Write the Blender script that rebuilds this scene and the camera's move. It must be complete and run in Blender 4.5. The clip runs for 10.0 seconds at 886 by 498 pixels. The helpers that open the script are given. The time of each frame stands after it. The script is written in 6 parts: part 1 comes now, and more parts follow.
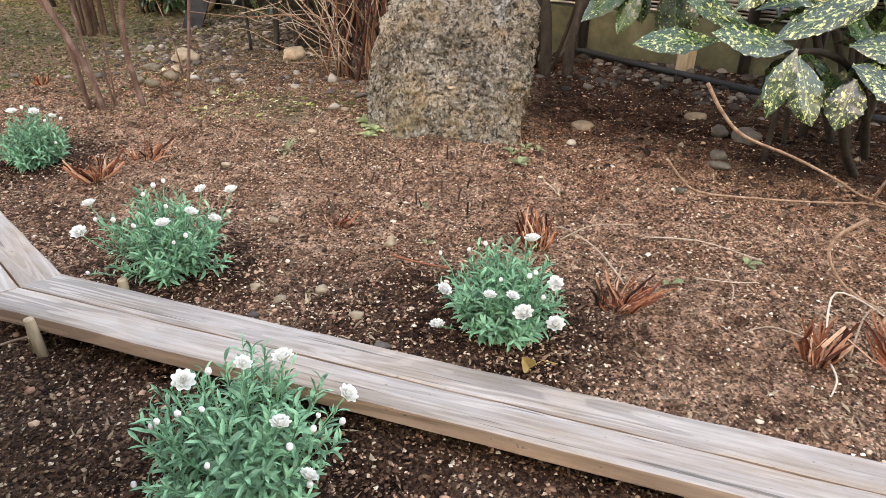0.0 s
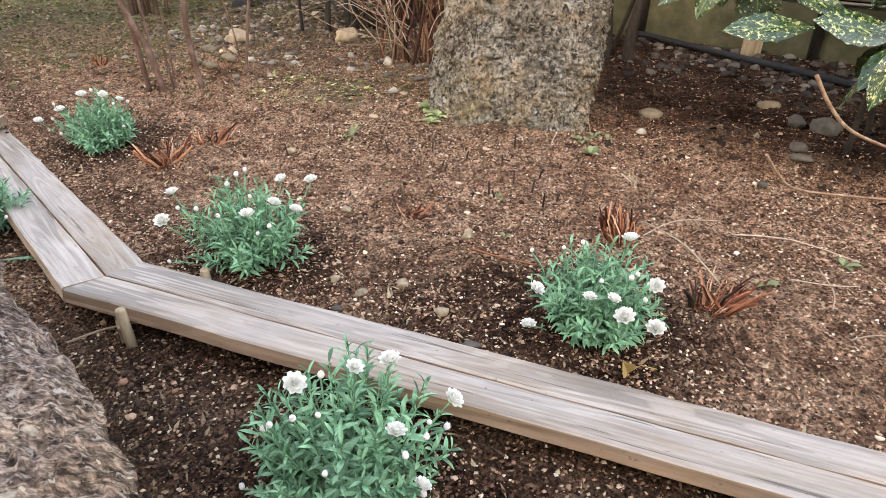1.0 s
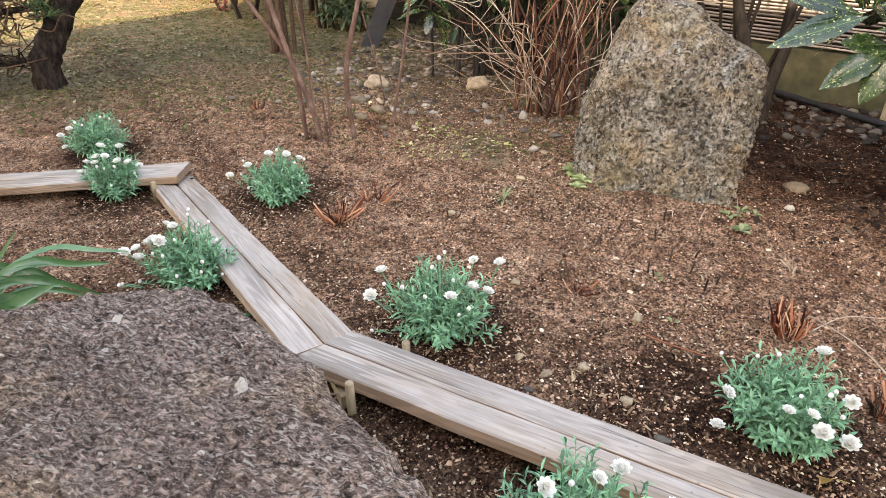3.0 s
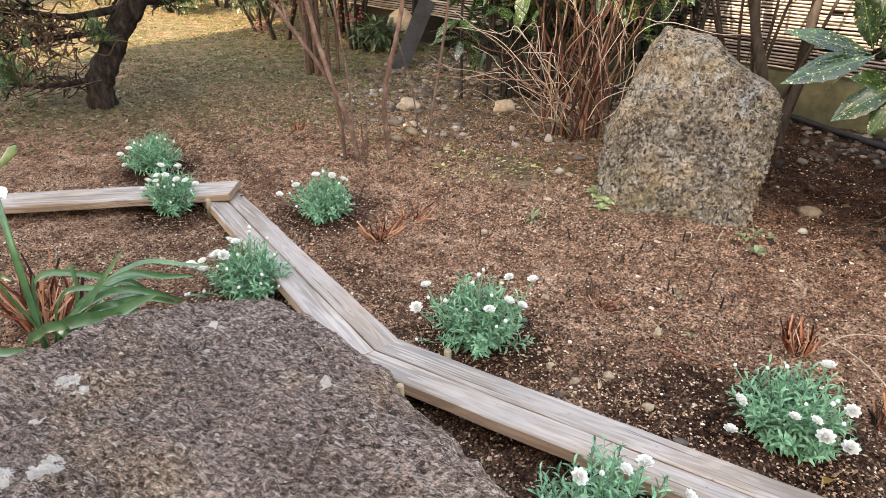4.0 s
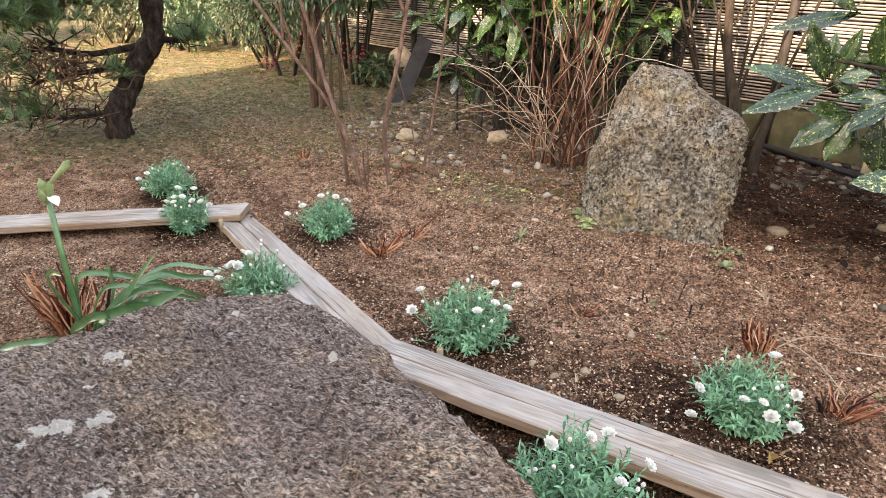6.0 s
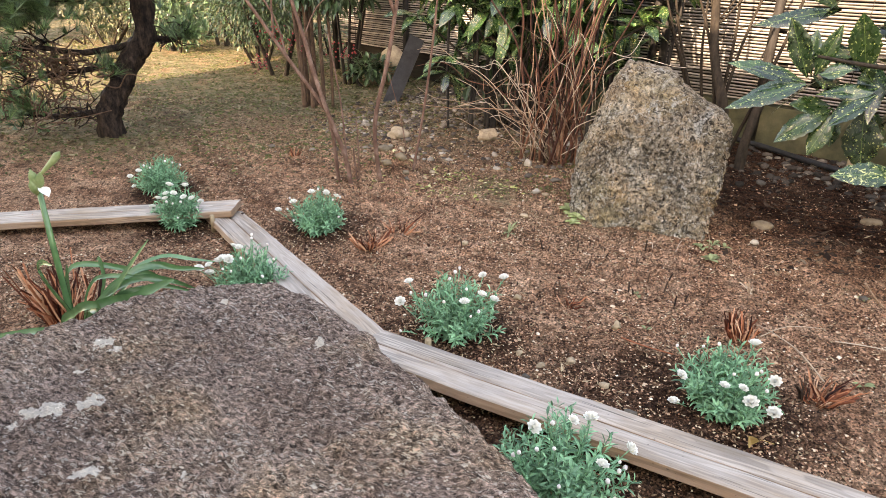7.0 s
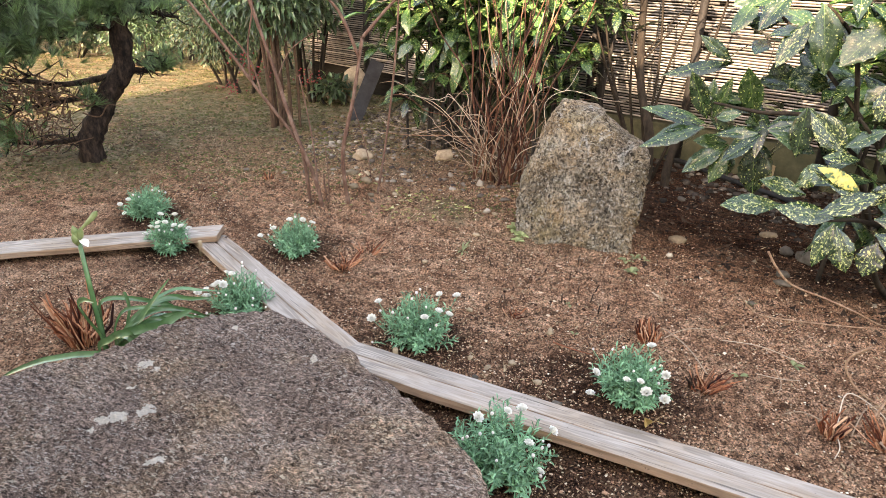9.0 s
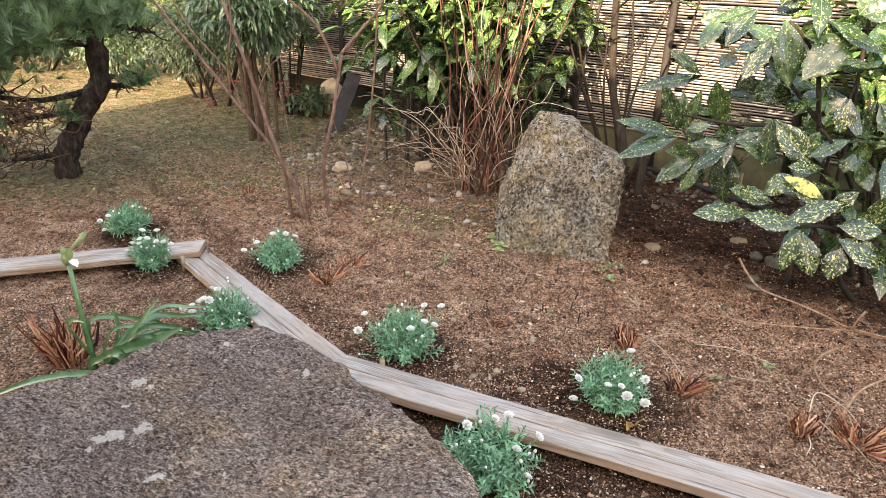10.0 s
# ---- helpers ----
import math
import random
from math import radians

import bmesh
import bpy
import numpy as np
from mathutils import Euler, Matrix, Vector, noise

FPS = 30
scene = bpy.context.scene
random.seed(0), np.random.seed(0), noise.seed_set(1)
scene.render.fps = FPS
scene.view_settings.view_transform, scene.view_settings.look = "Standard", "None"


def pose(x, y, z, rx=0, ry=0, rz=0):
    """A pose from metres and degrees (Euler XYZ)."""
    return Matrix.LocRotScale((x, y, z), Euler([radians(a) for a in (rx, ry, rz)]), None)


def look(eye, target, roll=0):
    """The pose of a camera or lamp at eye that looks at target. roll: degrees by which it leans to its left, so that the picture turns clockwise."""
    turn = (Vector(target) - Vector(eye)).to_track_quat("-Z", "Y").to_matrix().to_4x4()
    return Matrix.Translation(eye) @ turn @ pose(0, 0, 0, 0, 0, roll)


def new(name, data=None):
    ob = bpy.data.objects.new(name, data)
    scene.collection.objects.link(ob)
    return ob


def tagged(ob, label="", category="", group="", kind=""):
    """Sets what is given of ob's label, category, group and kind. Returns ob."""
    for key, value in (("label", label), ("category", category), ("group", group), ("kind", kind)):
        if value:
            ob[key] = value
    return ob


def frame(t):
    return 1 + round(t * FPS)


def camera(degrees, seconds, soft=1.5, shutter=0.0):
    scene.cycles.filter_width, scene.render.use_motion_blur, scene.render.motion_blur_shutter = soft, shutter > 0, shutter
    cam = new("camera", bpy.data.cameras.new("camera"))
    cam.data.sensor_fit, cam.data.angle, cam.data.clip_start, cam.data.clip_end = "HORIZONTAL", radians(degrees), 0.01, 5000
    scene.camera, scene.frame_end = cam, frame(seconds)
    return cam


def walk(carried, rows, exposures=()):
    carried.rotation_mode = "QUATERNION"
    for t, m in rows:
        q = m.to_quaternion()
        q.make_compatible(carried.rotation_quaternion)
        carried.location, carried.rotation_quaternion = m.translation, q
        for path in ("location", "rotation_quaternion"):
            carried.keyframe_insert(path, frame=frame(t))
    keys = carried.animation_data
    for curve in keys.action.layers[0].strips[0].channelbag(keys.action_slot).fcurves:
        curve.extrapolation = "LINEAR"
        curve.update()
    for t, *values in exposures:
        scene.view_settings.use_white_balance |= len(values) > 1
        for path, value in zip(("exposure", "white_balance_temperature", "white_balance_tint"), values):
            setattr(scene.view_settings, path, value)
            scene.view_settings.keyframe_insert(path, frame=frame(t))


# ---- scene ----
cam = camera(69.7, 10.0, soft=0.6)
PATH = [
    (0, (0.0494, 0.0578, 0.6569), (-0.0013, 1.1973, 0.0342), 0.8),
    (0.5, (-0.002, 0.1053, 0.6693), (-0.0715, 1.2311, 0.0219), 0.7),
    (1, (-0.0618, 0.0923, 0.6614), (-0.1651, 1.209, 0.0043), 0.6),
    (1.5, (-0.1378, 0.0929, 0.7069), (-0.2788, 1.2031, 0.0452), 0.6),
    (2, (-0.1872, 0.0819, 0.7668), (-0.3647, 1.1876, 0.1064), 0.6),
    (2.5, (-0.2561, 0.0553, 0.809), (-0.4719, 1.1577, 0.1551), 0.5),
    (3, (-0.2945, 0.039, 0.8369), (-0.5356, 1.1446, 0.1974), 0.6),
    (3.2, (-0.3029, 0.0228, 0.8428), (-0.5505, 1.131, 0.2097), 0.6),
    (4.3, (-0.3217, -0.1274, 0.9312), (-0.6032, 0.9854, 0.3209), 0.7),
    (4.5, (-0.3211, -0.1482, 0.9306), (-0.6032, 0.9692, 0.328), 0.8),
    (5, (-0.3146, -0.221, 0.9423), (-0.5974, 0.9061, 0.3592), 0.8),
    (5.5, (-0.2704, -0.2555, 0.9325), (-0.5538, 0.8801, 0.367), 0.7),
    (5.7, (-0.2691, -0.2587, 0.9475), (-0.5538, 0.8788, 0.3865), 0.7),
    (6.8, (-0.2288, -0.2568, 0.9098), (-0.505, 0.8879, 0.3592), 0.5),
    (7, (-0.2359, -0.2847, 0.928), (-0.509, 0.8599, 0.3755), 0.7),
    (7.5, (-0.2431, -0.3647, 1.0033), (-0.4992, 0.7826, 0.4496), 0.8),
    (8, (-0.2204, -0.4251, 1.0599), (-0.4602, 0.7241, 0.5022), 0.9),
    (8.5, (-0.1865, -0.4986, 1.1152), (-0.4069, 0.6526, 0.5529), 1.0),
    (9, (-0.1716, -0.5564, 1.162), (-0.3692, 0.5993, 0.601), 1.1),
    (9.5, (-0.1801, -0.5844, 1.1802), (-0.3517, 0.5785, 0.6251), 1.0),
    (10, (-0.1918, -0.5961, 1.1958), (-0.3419, 0.574, 0.6491), 1.1),
]
walk(cam, [(t, look(eye, target, roll)) for t, eye, target, roll in PATH],
     exposures=[(0, 3.51, 10200, 20), (5, 3.49, 10200, 20), (10, 3.42, 10200, 20)])
# world, sun and exposure
SUN_EL, SUN_AZ = radians(26), (0.36, 0.93)
world = bpy.data.worlds.new("world")
world.use_nodes = True
scene.world = world
wn = world.node_tree.nodes
sky = wn.new("ShaderNodeTexSky")
sky.sky_type, sky.sun_disc = "NISHITA", False
sky.sun_elevation = SUN_EL
sky.sun_rotation = math.atan2(-SUN_AZ[0], -SUN_AZ[1])
world.node_tree.links.new(sky.outputs[0], wn["Background"].inputs[0])
wn["Background"].inputs[1].default_value = 0.15
sun = new("sun", bpy.data.lights.new("sun", "SUN"))
sun.data.energy, sun.data.angle, sun.data.color = 2.0, radians(0.53), (1.0, 0.985, 0.96)
sun.matrix_world = look((0, 0, 0), (SUN_AZ[0] * math.cos(SUN_EL), SUN_AZ[1] * math.cos(SUN_EL), -math.sin(SUN_EL)))


# ---- mesh building ----
class Shape:
    """Gathers vertices and faces for one mesh."""

    def __init__(self):
        self.v, self.f = [], []

    def add(self, verts, faces):
        n = len(self.v)
        self.v += [tuple(p) for p in verts]
        self.f += [tuple(i + n for i in face) for face in faces]

    def tube(self, points, radii, sides=6, closed=True):
        pts = [Vector(p) for p in points]
        n, k = len(self.v), len(pts)
        side = None
        for i, p in enumerate(pts):
            along = (pts[min(i + 1, k - 1)] - pts[max(i - 1, 0)]).normalized()
            if side is None:
                side = along.orthogonal().normalized()
            side = (side - along * side.dot(along)).normalized()
            other = along.cross(side)
            r = radii[i] if hasattr(radii, "__len__") else radii
            for s in range(sides):
                a = 2 * math.pi * s / sides
                self.v.append(tuple(p + (side * math.cos(a) + other * math.sin(a)) * r))
        for i in range(k - 1):
            for s in range(sides):
                a, b = n + i * sides + s, n + i * sides + (s + 1) % sides
                self.f.append((a, b, b + sides, a + sides))
        if closed:
            self.f.append(tuple(n + s for s in reversed(range(sides))))
            self.f.append(tuple(n + (k - 1) * sides + s for s in range(sides)))

    def leaf(self, base, way, up, length, width, droop=0.3, fold=0.25, rows=4, peak=0.45, saw=0.0, tip=0.0, blunt=0.8, dome=0.0):
        """A folded blade that bends down towards its tip."""
        base, way, up = Vector(base), Vector(way).normalized(), Vector(up)
        side = way.cross(up)
        if side.length < 1e-4:
            side = way.orthogonal()
        side.normalize()
        up = side.cross(way).normalized()
        n, across = len(self.v), (-1, -0.66, -0.33, 0, 0.33, 0.66, 1) if dome else (-1, 0, 1)
        for i in range(rows + 1):
            t = i / rows
            w = width * 0.5 * (math.sin(math.pi * t ** (math.log(0.5) / math.log(peak))) ** blunt if 0 < t < 1 else (0.12 if t == 0 else tip))
            if saw and 0.4 < t < 0.98:
                w *= 1 + saw * (1.4 if i % 3 == 1 else (-0.2 if i % 3 == 2 else -1))
            c = base + way * (length * (t - droop * t * t * 0.25)) - up * (droop * length * t * t)
            wave = dome * 0.12 * math.sin(t * 17 + length * 900)
            for u in across:
                self.v.append(tuple(c + side * (w * u) + up * (w * (fold * 2 * abs(u) - dome * u * u + wave * u))))
        k = len(across)
        for i in range(rows):
            for j in range(k - 1):
                a = n + k * i + j
                self.f.append((a, a + 1, a + k + 1, a + k))

    def blade(self, points, widths, up=(0, 0, 1), fold=0.2):
        """A strap-like leaf along a line of points."""
        pts = [Vector(p) for p in points]
        n, k = len(self.v), len(pts)
        for i, p in enumerate(pts):
            along = (pts[min(i + 1, k - 1)] - pts[max(i - 1, 0)]).normalized()
            side = along.cross(Vector(up))
            side = side.normalized() if side.length > 1e-4 else along.orthogonal().normalized()
            rise = side.cross(along)
            w = widths[i] * 0.5
            self.v += [tuple(p - side * w + rise * w * fold), tuple(p), tuple(p + side * w + rise * w * fold)]
        for i in range(k - 1):
            a = n + 3 * i
            self.f += [(a, a + 1, a + 4, a + 3), (a + 1, a + 2, a + 5, a + 4)]

    def lump(self, centre, size, seed=0, rough=0.18, level=1, turn=0.0, flat=0.0):
        """A rounded stone."""
        verts, faces = ICO[level]
        c, s, rot = Vector(centre), Vector(size), Matrix.Rotation(turn, 3, "Z")
        out = []
        for p in verts:
            d = 1 + rough * noise.noise(p * 1.3 + Vector((seed * 3.7, seed * 1.3, 0))) + rough * 0.5 * noise.noise(p * 3.1 + Vector((0, seed * 2.1, 7)))
            q = Vector((p.x * s.x, p.y * s.y, p.z * s.z)) * d
            out.append(c + rot @ q)
        self.add(out, faces)

    def box(self, x0, x1, y0, y1, z0, z1):
        self.add([(x, y, z) for z in (z0, z1) for y in (y0, y1) for x in (x0, x1)],
                 [(0, 2, 3, 1), (4, 5, 7, 6), (0, 1, 5, 4), (2, 6, 7, 3), (0, 4, 6, 2), (1, 3, 7, 5)])

    def mesh(self, name, smooth=False):
        me = bpy.data.meshes.new(name)
        me.from_pydata(self.v, [], self.f)
        if smooth:
            me.polygons.foreach_set("use_smooth", [True] * len(me.polygons))
        me.update()
        return me


def ico_data(level):
    bm = bmesh.new()
    bmesh.ops.create_icosphere(bm, subdivisions=level, radius=1)
    bm.verts.ensure_lookup_table()
    data = [v.co.copy() for v in bm.verts], [tuple(v.index for v in f.verts) for f in bm.faces]
    bm.free()
    return data


ICO = {n: ico_data(n) for n in (1, 2, 3, 4)}


def put(name, shape, material, parent=None, label="", smooth=False, place=None):
    """One mesh object; a part when it has a parent."""
    me = shape.mesh(name, smooth) if isinstance(shape, Shape) else shape
    if material and not me.materials:
        me.materials.append(material)
    ob = new(name, me)
    if parent:
        ob.parent = parent
    if place is not None:
        ob.matrix_basis = place
    if label:
        ob["label"] = label
    return ob


def thing(name, label, category, at=(0, 0, 0), group="", kind="", turn=0.0):
    ob = new(name)
    ob.empty_display_size = 0.05
    ob.matrix_basis = pose(*at, 0, 0, turn)
    return tagged(ob, label, category, group, kind)


def single(name, shape, material, label, category, at=(0, 0, 0), group="", kind="", smooth=False, turn=0.0):
    ob = put(name, shape, material, None, "", smooth, pose(*at, 0, 0, turn))
    return tagged(ob, label, category, group, kind)


# smooth value noise on arrays
def lattice(ix, iy, seed):
    n = (ix.astype(np.int64) * 374761393 + iy.astype(np.int64) * 668265263 + seed * 1442695041) & 0x7FFFFFFF
    n = ((n ^ (n >> 13)) * 1274126177) & 0x7FFFFFFF
    return ((n ^ (n >> 16)) & 0xFFFF) / 65535.0


def field(x, y, scale, seed=0, octaves=3):
    total, weight, amp = 0.0, 0.0, 1.0
    for o in range(octaves):
        u, v = x * scale, y * scale
        i, j = np.floor(u), np.floor(v)
        a, b = u - i, v - j
        a, b = a * a * (3 - 2 * a), b * b * (3 - 2 * b)
        p = (lattice(i, j, seed + o) * (1 - a) + lattice(i + 1, j, seed + o) * a) * (1 - b) + (lattice(i, j + 1, seed + o) * (1 - a) + lattice(i + 1, j + 1, seed + o) * a) * b
        total, weight = total + p * amp, weight + amp
        scale, amp = scale * 2.03, amp * 0.5
    return total / weight - 0.5


# ---- materials ----
class Nodes:
    def __init__(self, name):
        self.m = bpy.data.materials.new(name)
        self.m.use_nodes = True
        self.t = self.m.node_tree
        self.b = self.t.nodes["Principled BSDF"]
        self.co = self.node("ShaderNodeTexCoord").outputs["Object"]

    def node(self, kind, **values):
        n = self.t.nodes.new(kind)
        for key, value in values.items():
            n.inputs[key.replace("_", " ")].default_value = value
        return n

    def link(self, a, b):
        self.t.links.new(a, b)

    def stretch(self, scale):
        n = self.node("ShaderNodeMapping", Scale=scale)
        self.link(self.co, n.inputs["Vector"])
        return n.outputs[0]

    def noise(self, scale, detail=6.0, rough=0.6, co=None, distort=0.0):
        n = self.node("ShaderNodeTexNoise", Scale=scale, Detail=detail, Roughness=rough, Distortion=distort)
        self.link(co or self.co, n.inputs["Vector"])
        return n.outputs["Fac"]

    def cells(self, scale, co=None, out="Distance", feature="F1"):
        n = self.node("ShaderNodeTexVoronoi", Scale=scale)
        n.feature = feature
        self.link(co or self.co, n.inputs["Vector"])
        return n.outputs[out]

    def ramp(self, fac, stops):
        n = self.node("ShaderNodeValToRGB")
        el = n.color_ramp.elements
        while len(el) < len(stops):
            el.new(0.5)
        for e, (p, c) in zip(el, stops):
            e.position, e.color = p, (*c, 1) if hasattr(c, "__len__") else (c, c, c, 1)
        self.link(fac, n.inputs[0])
        return n.outputs[0]

    def mix(self, fac, a, b, how="MIX"):
        n = self.node("ShaderNodeMix")
        n.data_type, n.blend_type = "RGBA", how
        for s, v in ((n.inputs[0], fac), (n.inputs[6], a), (n.inputs[7], b)):
            if hasattr(v, "is_output"):
                self.link(v, s)
            else:
                s.default_value = (*v, 1) if hasattr(v, "__len__") else v
        return n.outputs[2]

    def maths(self, how, a, b=0.5):
        n = self.node("ShaderNodeMath")
        n.operation = how
        for s, v in zip(n.inputs, (a, b)):
            if hasattr(v, "is_output"):
                self.link(v, s)
            else:
                s.default_value = v
        return n.outputs[0]

    def flakes(self, scale, stretch, size, share, wander=0.02, fine=120.0):
        """A mask of scattered ragged flakes: share of the cells, size of the flake within its cell."""
        blur = self.mix(wander, self.stretch(stretch), self.node("ShaderNodeTexNoise", Scale=fine).outputs["Color"], "ADD")
        v = self.node("ShaderNodeTexVoronoi", Scale=scale)
        self.link(blur, v.inputs["Vector"])
        pick = self.maths("GREATER_THAN", self.ramp(v.outputs["Color"], [(0.0, 0.0), (1.0, 1.0)]), 1 - share)
        return self.maths("MULTIPLY", pick, self.maths("LESS_THAN", v.outputs["Distance"], size))

    def attribute(self, name):
        n = self.node("ShaderNodeAttribute")
        n.attribute_name = name
        return n.outputs["Fac"]

    def island(self):
        return self.node("ShaderNodeNewGeometry").outputs["Random Per Island"]

    def own(self):
        return self.node("ShaderNodeObjectInfo").outputs["Random"]

    def bump(self, height, strength, distance):
        n = self.node("ShaderNodeBump", Strength=strength, Distance=distance)
        self.link(height, n.inputs["Height"])
        if self.b.inputs["Normal"].links:
            self.link(self.b.inputs["Normal"].links[0].from_socket, n.inputs["Normal"])
        self.link(n.outputs[0], self.b.inputs["Normal"])

    def done(self, colour, rough=0.8, gloss=0.5, through_light=0.0):
        if hasattr(colour, "is_output"):
            self.link(colour, self.b.inputs["Base Color"])
        else:
            self.b.inputs["Base Color"].default_value = (*colour, 1)
        if hasattr(rough, "is_output"):
            self.link(rough, self.b.inputs["Roughness"])
        else:
            self.b.inputs["Roughness"].default_value = rough
        self.b.inputs["Specular IOR Level"].default_value = gloss
        if through_light:
            tr, mx = self.node("ShaderNodeBsdfTranslucent"), self.node("ShaderNodeMixShader")
            if hasattr(colour, "is_output"):
                self.link(colour, tr.inputs[0])
            else:
                tr.inputs[0].default_value = (*colour, 1)
            mx.inputs[0].default_value = through_light
            self.link(self.b.outputs[0], mx.inputs[1])
            self.link(tr.outputs[0], mx.inputs[2])
            self.link(mx.outputs[0], self.t.nodes["Material Output"].inputs[0])
        return self.m


def soil_material():
    n = Nodes("soil")
    base = n.ramp(n.noise(9, 8, 0.65), [(0.3, (0.14, 0.067, 0.042)), (0.48, (0.368, 0.206, 0.131)), (0.7, (0.59, 0.383, 0.265))])
    crumbs = n.ramp(n.cells(230, out="Color"), [(0.0, (0.04, 0.035, 0.03)), (0.3, (0.36, 0.34, 0.32)), (0.6, (1.0, 0.95, 0.92)), (0.85, (1.6, 1.5, 1.4)), (1.0, (2.4, 2.25, 2.05))])
    colour = n.mix(0.85, base, crumbs, "MULTIPLY")
    colour = n.mix(1.0, colour, n.ramp(n.noise(34, 6, 0.7), [(0.34, 0.28), (0.48, 1.08), (0.66, 1.55)]), "MULTIPLY")
    moss = n.ramp(n.noise(14, 6, 0.7), [(0.36, (0.075, 0.068, 0.034)), (0.5, (0.17, 0.145, 0.082)), (0.64, (0.28, 0.24, 0.16))])
    patch = n.maths("MULTIPLY", n.attribute("moss"), n.ramp(n.noise(5.5, 7, 0.7), [(0.32, 0.2), (0.52, 1.0)]))
    colour = n.mix(patch, colour, moss)
    # damp soil, and painted shade under the spotted bush
    colour = n.mix(n.attribute("damp_and_shade"), colour, n.mix(1.0, colour, (0.125, 0.105, 0.10), "MULTIPLY"))
    n.bump(n.cells(150), 0.8, 0.008)
    n.bump(n.noise(60, 8, 0.75), 1.0, 0.03)
    return n.done(colour, 0.95, 0.06)


def crumb_material(name, stops, rough=0.85, own=False):
    n = Nodes(name)
    tone = n.ramp(n.own() if own else n.island(), stops)
    grain = n.ramp(n.noise(160, 4), [(0.3, 0.7), (0.7, 1.15)])
    return n.done(n.mix(1.0, tone, grain, "MULTIPLY"), rough, 0.12)


def stone_material(name, stops, scale=30, tint=True):
    n = Nodes(name)
    tone = n.ramp(n.noise(scale, 9, 0.7), stops)
    if tint:
        tone = n.mix(1.0, tone, n.ramp(n.own(), [(0.0, (0.8, 0.78, 0.76)), (1.0, (1.15, 1.1, 1.02))]), "MULTIPLY")
    n.bump(n.noise(scale * 2.5, 9, 0.75), 0.5, 0.006)
    return n.done(tone, 0.85, 0.3)


def standing_rock_material():
    n = Nodes("granite_weathered")
    body = n.ramp(n.noise(5, 9, 0.7), [(0.3, (0.25, 0.194, 0.142)), (0.47, (0.41, 0.338, 0.255)), (0.62, (0.53, 0.452, 0.352)), (0.78, (0.62, 0.545, 0.445))])
    swirl = n.stretch((1.25, 1.25, 1.0))
    shade = n.ramp(n.noise(60, 7, 0.74, swirl, 0.6), [(0.37, 0.10), (0.45, 0.52), (0.53, 0.98), (0.64, 1.6)])
    c = n.mix(0.92, body, shade, "MULTIPLY")
    zones = n.ramp(n.noise(11, 6, 0.7, swirl, 0.5), [(0.36, 0.52), (0.5, 0.95), (0.64, 1.18)])
    c = n.mix(0.9, c, zones, "MULTIPLY")
    rust = n.ramp(n.noise(5.2, 6, 0.65, None, 0.4), [(0.46, 0.0), (0.64, 0.85)])
    c = n.mix(rust, c, n.mix(1.0, c, (1.06, 0.84, 0.62), "MULTIPLY"))
    green = n.ramp(n.noise(3.6, 6, 0.65, distort=0.4), [(0.48, 0.0), (0.64, 0.6)])
    c = n.mix(green, c, n.mix(1.0, c, (0.86, 0.87, 0.60), "MULTIPLY"))
    # grey lichen, pale crystals, dark pits
    lichen = n.ramp(n.noise(7, 8, 0.78, distort=0.9), [(0.55, 0.0), (0.62, 0.8)])
    c = n.mix(lichen, c, n.mix(0.9, (0.62, 0.62, 0.58), shade, "MULTIPLY"))
    patchy = n.ramp(n.noise(6, 5, 0.65, None, 0.4), [(0.38, 0.1), (0.50, 1.0)])
    bright = n.ramp(n.noise(78, 4, 0.65, swirl, 0.6), [(0.56, 0.0), (0.58, 1.0)])
    c = n.mix(n.maths("MULTIPLY", n.maths("MULTIPLY", bright, patchy), 0.6), c, n.mix(rust, (0.74, 0.70, 0.62), (0.70, 0.60, 0.46)))
    pits = n.ramp(n.noise(58, 5, 0.68, n.stretch((1.2, 1.2, 1.1)), 0.7), [(0.415, 1.0), (0.44, 0.0)])
    c = n.mix(n.maths("MULTIPLY", n.maths("MULTIPLY", pits, patchy), 0.9), c, (0.035, 0.027, 0.020))
    n.bump(n.noise(60, 7, 0.74, swirl, 0.6), 1.0, 0.022)
    n.bump(n.noise(20, 9, 0.75, n.stretch((1.3, 1.3, 1.1)), 0.4), 1.0, 0.065)
    return n.done(c, 0.9, 0.12)


